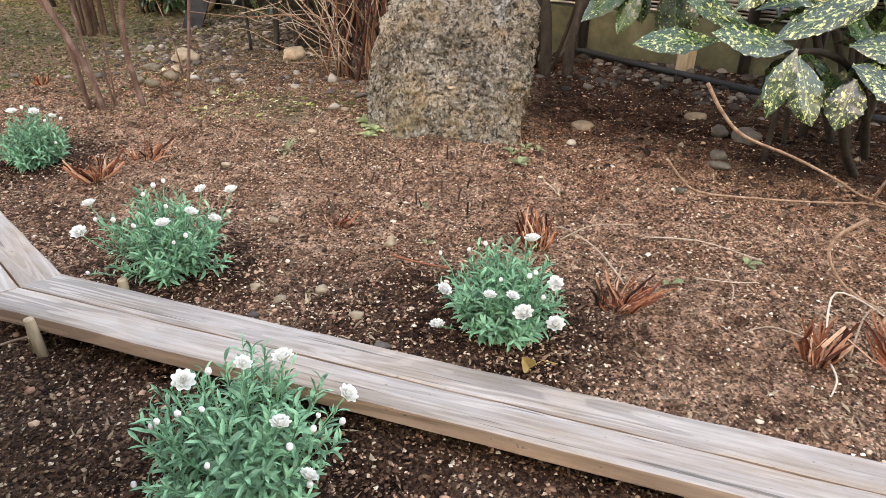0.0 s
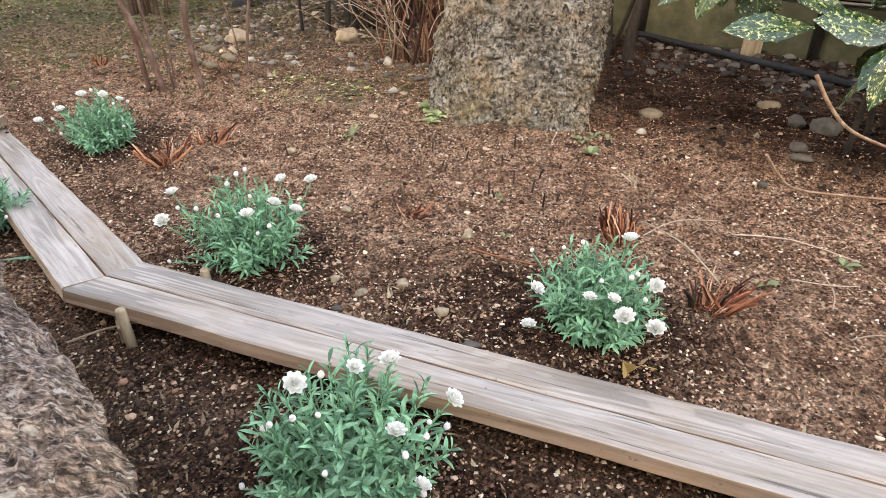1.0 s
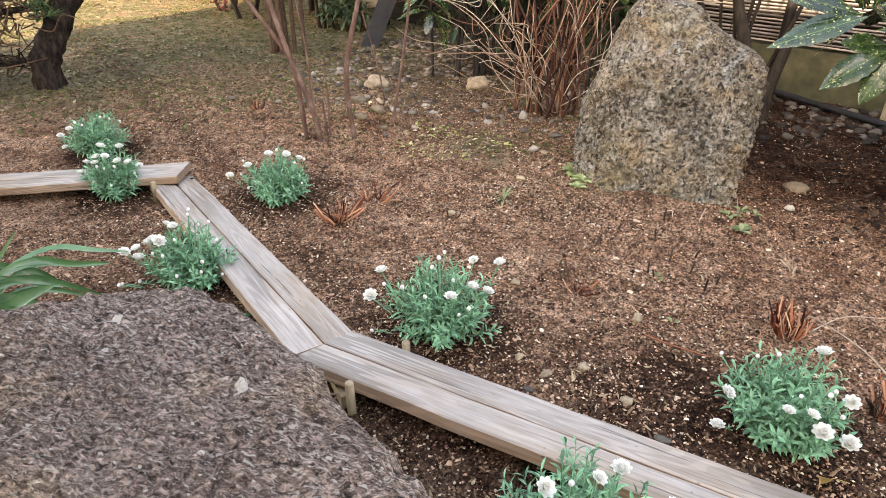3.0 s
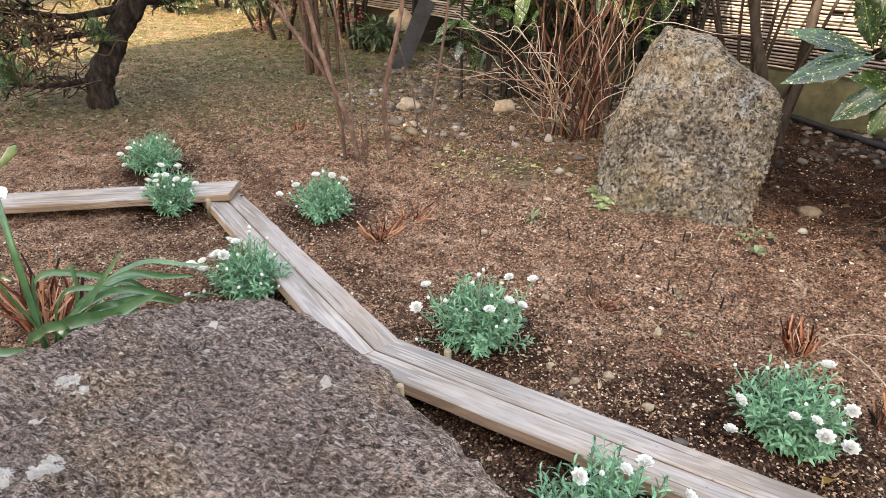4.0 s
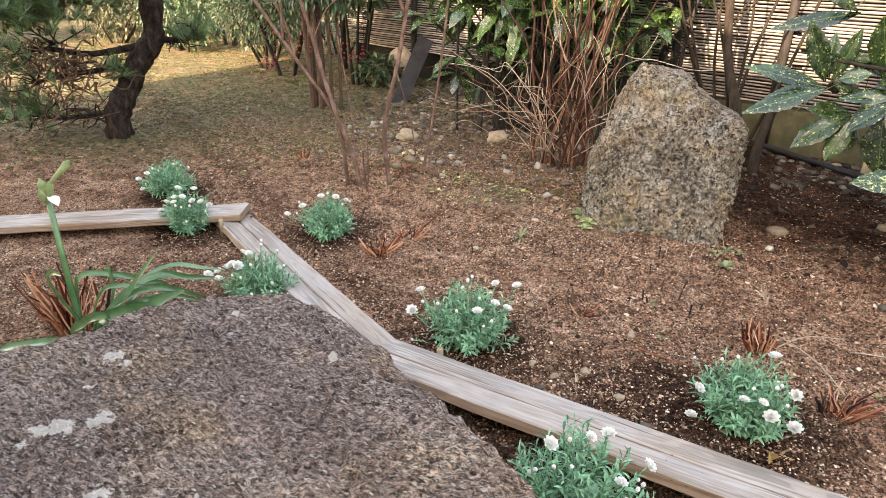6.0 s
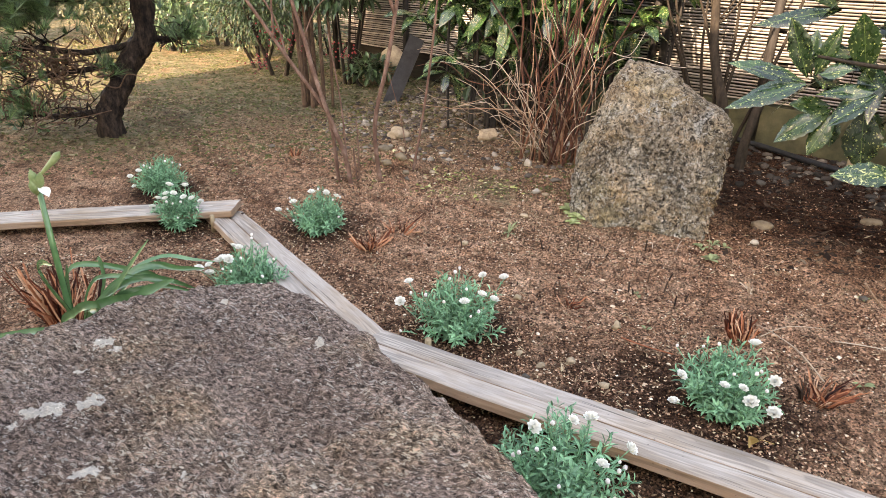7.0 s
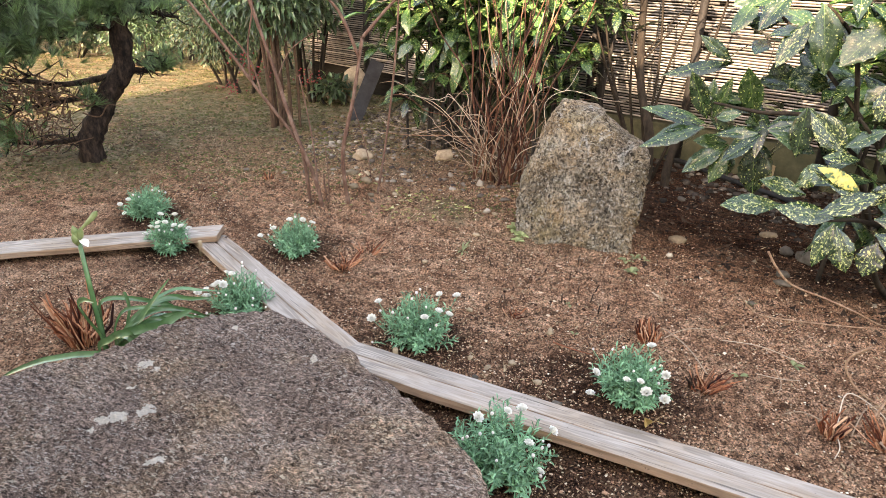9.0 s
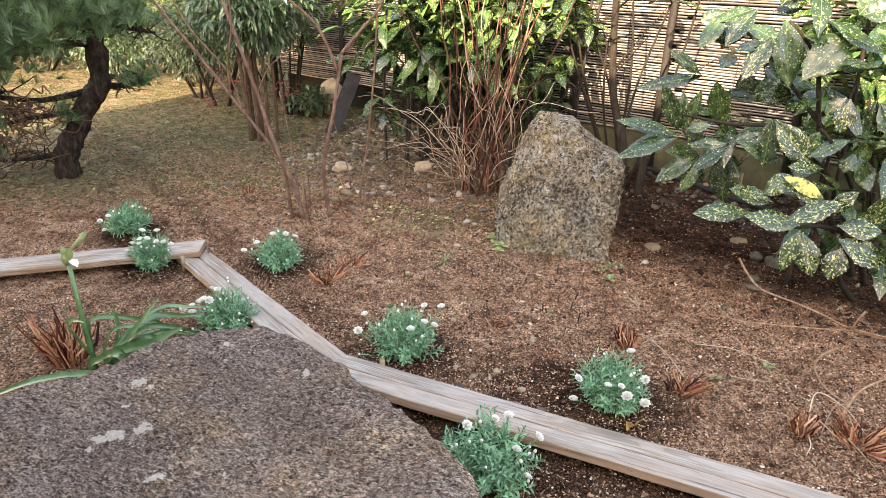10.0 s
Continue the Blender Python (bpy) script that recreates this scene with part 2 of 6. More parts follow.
def boulder_material():
    n = Nodes("andesite_rough")
    body = n.ramp(n.noise(4.5, 9, 0.7), [(0.3, (0.19, 0.128, 0.104)), (0.5, (0.335, 0.236, 0.194)), (0.7, (0.50, 0.37, 0.30))])
    worm = n.stretch((0.8, 1.6, 1))
    fleck = n.ramp(n.noise(125, 7, 0.75, worm, 0.6), [(0.36, 0.06), (0.45, 0.42), (0.53, 1.0), (0.63, 2.2)])
    c = n.mix(0.95, body, fleck, "MULTIPLY")
    coarse = n.ramp(n.noise(8, 5, 0.7), [(0.38, 0.3), (0.6, 1.0)])
    dark = n.ramp(n.noise(90, 5, 0.65, worm, 0.6), [(0.41, 1.0), (0.44, 0.0)])
    c = n.mix(n.maths("MULTIPLY", n.maths("MULTIPLY", dark, coarse), 0.8), c, (0.035, 0.026, 0.024))
    pale = n.ramp(n.noise(130, 4, 0.65, n.stretch((0.7, 1.6, 1)), 0.6), [(0.57, 0.0), (0.595, 1.0)])
    c = n.mix(n.maths("MULTIPLY", n.maths("MULTIPLY", pale, coarse), 0.75), c, (0.72, 0.63, 0.55))
    chips = n.maths("MAXIMUM", n.flakes(70, (0.7, 1.5, 1), 0.24, 0.16, 0.012, 130), n.flakes(150, (0.7, 1.6, 1), 0.32, 0.22, 0.008, 190))
    c = n.mix(n.maths("MULTIPLY", chips, 0.8), c, (0.74, 0.66, 0.58))
    holes = n.flakes(85, (0.6, 1.6, 1), 0.30, 0.22, 0.02, 110)
    c = n.mix(n.maths("MULTIPLY", holes, 0.85), c, (0.03, 0.022, 0.020))
    ochre = n.ramp(n.noise(3.3, 6, 0.65), [(0.50, 0.0), (0.68, 0.6)])
    c = n.mix(ochre, c, n.mix(1.0, c, (1.45, 1.30, 0.95), "MULTIPLY"))
    # a paler, ochre area towards the near rim
    far = n.node("ShaderNodeVectorMath")
    far.operation = "DISTANCE"
    n.link(n.co, far.inputs[0])
    far.inputs[1].default_value = (-0.50, 0.22, 0.32)
    pale_area = n.ramp(n.maths("ADD", far.outputs["Value"], n.maths("MULTIPLY", n.noise(9, 6, 0.7), 0.35)), [(0.22, 0.75), (0.62, 0.0)])
    c = n.mix(pale_area, c, n.mix(1.0, c, (1.25, 1.20, 1.12), "MULTIPLY"))
    # pale crusts of lichen with ragged edges
    ragged = n.maths("MULTIPLY", n.maths("SUBTRACT", n.noise(45, 6, 0.7), 0.5), 0.07)
    marks = None
    for x, y, r in ((-1.003, 0.462, 0.017), (-0.968, 0.460, 0.014), (-0.951, 0.298, 0.020), (-0.975, 0.282, 0.014), (-0.908, 0.322, 0.017), (-0.817, 0.203, 0.012), (-1.063, 0.353, 0.007), (-0.978, 0.257, 0.012), (-0.644, 0.55, 0.009), (-0.88, 0.636, 0.010), (-0.99, 0.395, 0.012), (-0.70, 0.23, 0.007)):
        away = n.node("ShaderNodeVectorMath")
        away.operation = "DISTANCE"
        n.link(n.co, away.inputs[0])
        away.inputs[1].default_value = (x, y, 0.325)
        spot = n.maths("LESS_THAN", n.maths("ADD", away.outputs["Value"], ragged), r * 0.92)
        marks = spot if marks is None else n.maths("MAXIMUM", marks, spot)
    c = n.mix(n.maths("MULTIPLY", marks, 0.92), c, n.mix(0.15, (0.82, 0.73, 0.63), fleck, "MULTIPLY"))
    pits = n.ramp(n.cells(38), [(0.06, 0.25), (0.12, 1.0)])
    c = n.mix(0.7, c, pits, "MULTIPLY")
    n.bump(n.noise(125, 7, 0.75, worm, 0.6), 1.0, 0.016)
    n.bump(n.noise(34, 9, 0.75, n.stretch((0.8, 1.5, 1))), 1.0, 0.03)
    return n.done(c, 0.92, 0.08)


def wood_material():
    n = Nodes("weathered_timber")
    shift = n.node("ShaderNodeVectorMath")
    shift.operation = "ADD"
    n.link(n.co, shift.inputs[0])
    jump = n.node("ShaderNodeCombineXYZ")
    n.link(n.maths("MULTIPLY", n.own(), 9.0), jump.inputs[0])
    n.link(n.maths("MULTIPLY", n.own(), 5.0), jump.inputs[1])
    n.link(jump.outputs[0], shift.inputs[1])
    n.co = shift.outputs[0]
    grain = n.noise(1.0, 8, 0.65, n.stretch((7.0, 120, 90)), 0.4)
    rings = n.noise(1.0, 2, 0.5, n.stretch((0.9, 13, 13)), 0.9)
    rings = n.maths("SINE", n.maths("MULTIPLY", rings, 75.0))
    c = n.ramp(grain, [(0.3, (0.295, 0.242, 0.203)), (0.5, (0.39, 0.330, 0.284)), (0.72, (0.465, 0.402, 0.352))])
    c = n.mix(n.ramp(n.noise(2.2, 3, 0.5), [(0.4, 0.25), (0.62, 0.9)]), c, n.mix(1.0, c, n.ramp(rings, [(0.0, 0.58), (0.3, 0.95), (1.0, 1.04)]), "MULTIPLY"))
    c = n.mix(1.0, c, n.ramp(n.noise(7, 6, 0.7, n.stretch((0.5, 1.6, 1.6))), [(0.35, 0.86), (0.65, 1.08)]), "MULTIPLY")
    warm = n.ramp(n.noise(4, 5, 0.65, n.stretch((0.6, 2.2, 2.2))), [(0.45, 0.0), (0.62, 0.8)])
    c = n.mix(warm, c, n.mix(1.0, c, (0.86, 0.74, 0.62), "MULTIPLY"))
    specks = n.ramp(n.noise(130, 3, 0.6, n.stretch((0.5, 1, 1))), [(0.26, 0.35), (0.34, 1.0)])
    c = n.mix(0.8, c, specks, "MULTIPLY")
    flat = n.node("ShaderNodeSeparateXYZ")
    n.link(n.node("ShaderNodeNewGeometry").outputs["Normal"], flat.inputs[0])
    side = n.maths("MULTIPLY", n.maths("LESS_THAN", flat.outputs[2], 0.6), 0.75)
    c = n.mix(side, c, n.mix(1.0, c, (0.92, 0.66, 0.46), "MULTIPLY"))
    knots = n.ramp(n.cells(3.4, n.stretch((1.0, 3.2, 3.2))), [(0.035, 1.0), (0.06, 0.0)])
    c = n.mix(n.maths("MULTIPLY", knots, 0.8), c, (0.13, 0.085, 0.06))
    cracks = n.ramp(n.noise(1.0, 5, 0.6, n.stretch((2.4, 95, 60)), 0.3), [(0.335, 0.35), (0.365, 1.0)])
    c = n.mix(0.85, c, cracks, "MULTIPLY")
    n.bump(cracks, 0.4, 0.002)
    n.bump(grain, 0.5, 0.003)
    return n.done(c, 0.72, 0.3)


def leaf_material(name, stops, scale=40, rough=0.55, light=0.25, gloss=0.4, spread=0.35):
    n = Nodes(name)
    c = n.ramp(n.noise(scale, 3), stops)
    c = n.mix(1.0, c, n.ramp(n.island(), [(0.0, 1 - spread), (1.0, 1 + spread)]), "MULTIPLY")
    return n.done(c, rough, gloss, light)


def aucuba_material(name, own, dotted=0.6, blotched=0.5, bright=1.0):
    """Glossy dark green leaf with yellow speckles; blotched: how much of them runs together."""
    n = Nodes(name)
    dice = n.own() if own else n.island()
    green = n.ramp(n.noise(16, 4, 0.6), [(0.3, (0.018 * bright, 0.048 * bright, 0.018 * bright)), (0.55, (0.036 * bright, 0.088 * bright, 0.03 * bright)), (0.75, (0.065 * bright, 0.135 * bright, 0.046 * bright))])
    green = n.mix(1.0, green, n.ramp(dice, [(0.0, (0.42, 0.46, 0.46)), (0.5, (0.9, 0.95, 0.85)), (1.0, (1.6, 1.5, 1.2))]), "MULTIPLY")
    wander = n.mix(0.008, n.co, n.node("ShaderNodeTexNoise", Scale=70.0).outputs["Color"], "ADD")
    v = n.node("ShaderNodeTexVoronoi", Scale=105.0)
    n.link(wander, v.inputs["Vector"])
    size = n.maths("MULTIPLY", n.ramp(v.outputs["Color"], [(0.15, 0.0), (0.9, 1.0)]), 0.38 * dotted)
    dots = n.maths("LESS_THAN", v.outputs["Distance"], size)
    blots = n.ramp(n.noise(120, 4, 0.65, n.stretch((1.2, 0.7, 1)), 0.5), [(0.68 - 0.17 * blotched, 0.0), (0.70 - 0.17 * blotched, 1.0)])
    marks = n.maths("MAXIMUM", dots, n.maths("MULTIPLY", blots, n.ramp(n.noise(14, 2), [(0.36, 0.0), (0.46, 1.0)])))
    yellow = n.ramp(n.noise(30, 3), [(0.3, (0.38, 0.41, 0.13)), (0.7, (0.62, 0.60, 0.27))])
    c = n.mix(n.maths("MULTIPLY", marks, 0.9), green, yellow)
    if own:
        axes = n.node("ShaderNodeSeparateXYZ")
        n.link(n.co, axes.inputs[0])
        off = n.maths("ABSOLUTE", axes.outputs[0])
        rib = n.maths("LESS_THAN", off, 0.0011)
        c = n.mix(n.maths("MULTIPLY", rib, 0.6), c, (0.16, 0.24, 0.07))
        vein = n.maths("SINE", n.maths("MULTIPLY", n.maths("SUBTRACT", axes.outputs[1], n.maths("MULTIPLY", off, 0.9)), 420.0))
        n.bump(vein, 0.07, 0.001)
    n.bump(n.noise(40, 3), 0.3, 0.004)
    return n.done(c, n.ramp(n.noise(30, 3), [(0.3, 0.20), (0.7, 0.38)]), 0.7, 0.06)


def bark_material(name, stops, scale=(40, 40, 12), bump=0.8, rough=0.85):
    n = Nodes(name)
    f = n.noise(1.0, 9, 0.7, n.stretch(scale))
    n.bump(f, bump, 0.01)
    return n.done(n.ramp(f, stops), rough, 0.15)


SOIL = soil_material()
GRAVEL_MIXED = crumb_material("mixed_gravel", [(0.0, (0.04, 0.030, 0.026)), (0.5, (0.115, 0.090, 0.072)), (0.85, (0.21, 0.172, 0.136)), (1.0, (0.38, 0.33, 0.27))], 0.8)
LITTER = crumb_material("leaf_litter", [(0.0, (0.05, 0.032, 0.018)), (0.4, (0.12, 0.08, 0.042)), (0.8, (0.21, 0.155, 0.08)), (1.0, (0.36, 0.3, 0.17))], 0.8)
YELLOW_MOSS = crumb_material("yellow_moss", [(0.0, (0.07, 0.075, 0.022)), (0.45, (0.25, 0.245, 0.08)), (0.8, (0.44, 0.41, 0.16)), (1.0, (0.64, 0.58, 0.36))], 0.85)
MOSS = leaf_material("moss_tuft", [(0.3, (0.05, 0.06, 0.018)), (0.7, (0.12, 0.125, 0.04))], 30, 0.8, 0.1, 0.2, 0.4)
GRIT = crumb_material("soil_grit", [(0.0, (0.018, 0.008, 0.005)), (0.35, (0.10, 0.046, 0.028)), (0.62, (0.38, 0.20, 0.125)), (0.88, (0.56, 0.345, 0.225)), (0.96, (0.68, 0.51, 0.36)), (1.0, (0.80, 0.69, 0.54))])
MULCH = crumb_material("bark_mulch", [(0.0, (0.014, 0.008, 0.006)), (0.45, (0.055, 0.027, 0.017)), (0.80, (0.15, 0.08, 0.047)), (0.95, (0.27, 0.17, 0.10)), (1.0, (0.66, 0.52, 0.36))])
CHIPS = crumb_material("plant_debris", [(0.0, (0.045, 0.026, 0.018)), (0.5, (0.13, 0.07, 0.042)), (0.85, (0.28, 0.18, 0.11)), (1.0, (0.42, 0.32, 0.2))])
# dark litter tones that include painted shade from the spotted bush
DAMP_SHADED = crumb_material("damp_shaded_litter", [(0.0, (0.015, 0.009, 0.007)), (0.6, (0.05, 0.03, 0.02)), (0.92, (0.11, 0.072, 0.048)), (1.0, (0.3, 0.23, 0.16))])
GRAVEL = crumb_material("gravel", [(0.0, (0.02, 0.016, 0.013)), (0.5, (0.058, 0.045, 0.036)), (0.85, (0.12, 0.098, 0.078)), (1.0, (0.22, 0.185, 0.145))], 0.75)
STONE = stone_material("tan_stone", [(0.3, (0.22, 0.162, 0.11)), (0.6, (0.42, 0.33, 0.23)), (0.8, (0.54, 0.45, 0.34))])
STONE_DIRTY = stone_material("dirty_tan_stone", [(0.3, (0.11, 0.08, 0.055)), (0.6, (0.22, 0.172, 0.12)), (0.8, (0.32, 0.27, 0.20))])
STONE_GREY = stone_material("grey_stone", [(0.3, (0.06, 0.05, 0.042)), (0.6, (0.125, 0.108, 0.09)), (0.8, (0.2, 0.18, 0.15))])
STONE_PALE = stone_material("pale_stone", [(0.3, (0.3, 0.265, 0.22)), (0.7, (0.52, 0.475, 0.41))])
ROCK = standing_rock_material()
BOULDER = boulder_material()
WOOD = wood_material()
PEG = bark_material("peg_wood", [(0.3, (0.22, 0.15, 0.09)), (0.7, (0.46, 0.36, 0.24))], (60, 60, 9), 0.3)
LEAF = leaf_material("silver_green_leaf", [(0.3, (0.062, 0.185, 0.098)), (0.7, (0.25, 0.48, 0.285))], 60, 0.6, 0.22, 0.3, 0.5)
PETAL = leaf_material("white_petal", [(0.3, (0.82, 0.80, 0.74)), (0.7, (0.90, 0.88, 0.82))], 40, 0.6, 0.3, 0.3, 0.05)
BUD = leaf_material("flower_bud", [(0.3, (0.7, 0.6, 0.58)), (0.7, (0.84, 0.82, 0.78))], 60, 0.6, 0.2, 0.3, 0.1)
EYE_YELLOW = leaf_material("flower_eye", [(0.3, (0.6, 0.42, 0.05)), (0.7, (0.75, 0.58, 0.12))], 300, 0.8, 0.0, 0.2, 0.1)
DEAD = crumb_material("dead_stalk", [(0.0, (0.03, 0.011, 0.009)), (0.3, (0.17, 0.05, 0.028)), (0.7, (0.52, 0.20, 0.105)), (1.0, (0.74, 0.46, 0.30))], 0.7, True)
STRAW = crumb_material("dry_stalk", [(0.0, (0.2, 0.125, 0.085)), (0.5, (0.4, 0.285, 0.2)), (1.0, (0.62, 0.50, 0.39))], 0.7, True)
TWIG = bark_material("reddish_twig", [(0.3, (0.15, 0.075, 0.048)), (0.5, (0.3, 0.175, 0.11)), (0.72, (0.5, 0.36, 0.25))], (60, 60, 60), 0.4, 0.6)
STUB = crumb_material("cut_stem", [(0.0, (0.03, 0.02, 0.016)), (0.7, (0.085, 0.052, 0.036)), (1.0, (0.2, 0.12, 0.075))], 0.8, True)
BULB_LEAF = leaf_material("bulb_leaf", [(0.3, (0.035, 0.095, 0.036)), (0.7, (0.10, 0.215, 0.085))], 14, 0.26, 0.12, 0.7, 0.45)
BULB_BUD = leaf_material("bulb_bud", [(0.3, (0.12, 0.18, 0.05)), (0.7, (0.42, 0.44, 0.22))], 30, 0.5, 0.2, 0.4, 0.1)
SAPLING = bark_material("smooth_bark", [(0.3, (0.06, 0.03, 0.022)), (0.5, (0.14, 0.076, 0.056)), (0.75, (0.28, 0.185, 0.145))], (30, 30, 18), 0.3, 0.7)
CANE = crumb_material("cane_bark", [(0.0, (0.02, 0.010, 0.008)), (0.4, (0.09, 0.038, 0.026)), (0.8, (0.26, 0.12, 0.072)), (1.0, (0.46, 0.29, 0.19))], 0.65, True)
PINE_BARK = bark_material("pine_bark", [(0.38, (0.006, 0.004, 0.004)), (0.5, (0.026, 0.017, 0.013)), (0.7, (0.085, 0.056, 0.043))], (34, 34, 15), 1.0)
PINE_TWIG = bark_material("pine_twig", [(0.3, (0.045, 0.026, 0.018)), (0.7, (0.15, 0.09, 0.06))], (40, 40, 20), 0.5)
NEEDLE = leaf_material("pine_needle", [(0.3, (0.028, 0.065, 0.026)), (0.7, (0.088, 0.155, 0.055))], 7, 0.5, 0.15, 0.5, 0.75)
AUCUBA_LEAF = aucuba_material("aucuba_leaf", True, 0.85, 0.3, 0.56)
AUCUBA_SPOTTED = aucuba_material("aucuba_leaf_spotted", True, 0.95, 0.7, 0.58)
AUCUBA_YELLOW = leaf_material("yellow_leaf_centre", [(0.42, (0.05, 0.11, 0.03)), (0.47, (0.58, 0.46, 0.10)), (0.6, (0.66, 0.54, 0.16))], 24, 0.4, 0.15, 0.5, 0.05)
AUCUBA_MASS = aucuba_material("aucuba_foliage", False, 1.1, 0.5, 1.7)
AUCUBA_STEM = bark_material("dark_stem", [(0.3, (0.012, 0.009, 0.007)), (0.7, (0.05, 0.038, 0.028))], (40, 40, 14), 0.6)
GLOSSY = leaf_material("evergreen_leaf", [(0.3, (0.03, 0.06, 0.028)), (0.7, (0.085, 0.138, 0.062))], 30, 0.35, 0.15, 0.5, 0.5)
NANDINA_LEAF = leaf_material("nandina_leaf", [(0.3, (0.032, 0.07, 0.03)), (0.7, (0.10, 0.165, 0.075))], 30, 0.32, 0.12, 0.7, 0.65)
OLIVE = leaf_material("olive_leaf", [(0.3, (0.045, 0.05, 0.026)), (0.7, (0.125, 0.122, 0.068))], 30, 0.5, 0.2, 0.4, 0.5)
LIME = leaf_material("lime_leaf", [(0.3, (0.16, 0.24, 0.04)), (0.7, (0.3, 0.36, 0.08))], 30, 0.5, 0.25, 0.4, 0.3)
WEED = leaf_material("weed_leaf", [(0.3, (0.13, 0.16, 0.07)), (0.7, (0.27, 0.30, 0.15))], 60, 0.6, 0.25, 0.3, 0.3)
WEED_PALE = leaf_material("pale_weed_leaf", [(0.3, (0.24, 0.29, 0.11)), (0.7, (0.42, 0.46, 0.22))], 60, 0.6, 0.25, 0.3, 0.35)
BERRY = leaf_material("red_berry", [(0.3, (0.16, 0.01, 0.012)), (0.7, (0.3, 0.02, 0.02))], 40, 0.3, 0.0, 0.5, 0.3)
FALLEN = leaf_material("fallen_leaf", [(0.35, (0.34, 0.2, 0.075)), (0.6, (0.5, 0.36, 0.13)), (0.75, (0.4, 0.38, 0.13))], 25, 0.65, 0.2, 0.3, 0.05)


def slat_material():
    n = Nodes("bamboo_slat")
    c = n.ramp(n.noise(1.0, 6, 0.6, n.stretch((7, 60, 160))), [(0.3, (0.16, 0.125, 0.10)), (0.5, (0.36, 0.305, 0.255)), (0.75, (0.50, 0.445, 0.39))])
    c = n.mix(1.0, c, n.ramp(n.own(), [(0.0, 0.25), (0.5, 0.65), (1.0, 1.05)]), "MULTIPLY")
    return n.done(c, 0.6, 0.4)


SLAT = slat_material()
# near black: the shade behind the slats put into the colour
FENCE_SHADE = bark_material("fence_shade", [(0.3, (0.01, 0.008, 0.007)), (0.7, (0.03, 0.025, 0.02))], (5, 5, 40), 0.3, 0.9)
POLE = bark_material("dark_pole", [(0.3, (0.012, 0.01, 0.009)), (0.7, (0.05, 0.042, 0.036))], (30, 30, 9), 0.4, 0.6)
CONCRETE = stone_material("mossy_concrete", [(0.3, (0.035, 0.036, 0.018)), (0.55, (0.085, 0.08, 0.043)), (0.8, (0.15, 0.138, 0.085))], 9, False)
PLASTER = stone_material("plaster_wall", [(0.3, (0.5, 0.46, 0.4)), (0.7, (0.62, 0.58, 0.5))], 6, False)
HOSE = stone_material("black_plastic", [(0.3, (0.012, 0.012, 0.013)), (0.8, (0.03, 0.03, 0.031))], 60, False)
SLATE = stone_material("dark_slate", [(0.3, (0.022, 0.023, 0.026)), (0.7, (0.055, 0.057, 0.063))], 20, False)


# ---- the large structure ----
PLANTS = [  # x, y, radius, height, seed
    (-0.230, 0.640, 0.140, 0.165, 1),
    (-0.535, 1.130, 0.115, 0.165, 2),
    (0.112, 0.985, 0.110, 0.155, 3),
    (-1.178, 1.700, 0.105, 0.155, 4),
    (-1.172, 1.200, 0.100, 0.150, 5),
    (-1.722, 1.645, 0.095, 0.150, 6),
    (-2.005, 1.930, 0.105, 0.150, 7),
]
FENCE_A, FENCE_B = 3.67, -0.53          # the fence runs along y = A + B x
INNER = [(0.660, 0.681), (-0.700, 1.037), (-1.560, 1.820)]   # inner edge of the timber edging


def edge_side(x, y):
    """Metres on the far side of the timber edging (negative: on the near side)."""
    (ax, ay), (bx, by), (cx, cy) = INNER
    d1 = ((y - ay) * (ax - bx) - (x - ax) * (ay - by)) / math.hypot(ax - bx, ay - by)
    d2 = ((y - by) * (bx - cx) - (x - bx) * (by - cy)) / math.hypot(bx - cx, by - cy)
    return np.minimum(d1, d2)


def ground_height(x, y):
    x, y = np.asarray(x, float), np.asarray(y, float)
    z = 0.012 * field(x, y, 2.2, 3) + 0.016 * field(x, y, 11, 5, 4) + 0.010 * field(x, y, 46, 9, 3)
    # rake marks in the open bed
    z = z + 0.004 * np.sin((y * 0.96 + x * 0.28) * 95 + 6 * field(x, y, 3, 12)) * np.clip((y - 1.2) * 2, 0, 1) * np.clip((2.9 - y) * 2, 0, 1)
    near = edge_side(x, y) < -0.05
    z = z - 0.012 * near
    # the soil lies lower round the far corner of the edging
    z = z - 0.030 * np.exp(-(((x + 1.62) / 0.42) ** 2 + ((y - 1.66) / 0.30) ** 2))
    # a low rubbly mound behind the saplings
    z = z + (0.085 + 0.05 * field(x, y, 14, 15, 3)) * np.exp(-(((x + 1.15) / 0.13) ** 2 + ((y - 2.45) / 0.12) ** 2))
    return z * np.clip(2.2 - 0.06 * np.hypot(x, y - 2), 0.3, 1)


def spread(lo, hi, step, reach, grow):
    inner = list(np.arange(lo, hi, step))
    left, right, s = [], [], step
    while s < reach:
        s *= grow
        right.append((right[-1] if right else inner[-1]) + s)
        left.append((left[-1] if left else inner[0]) - s)
    return np.array(left[::-1] + inner + right)


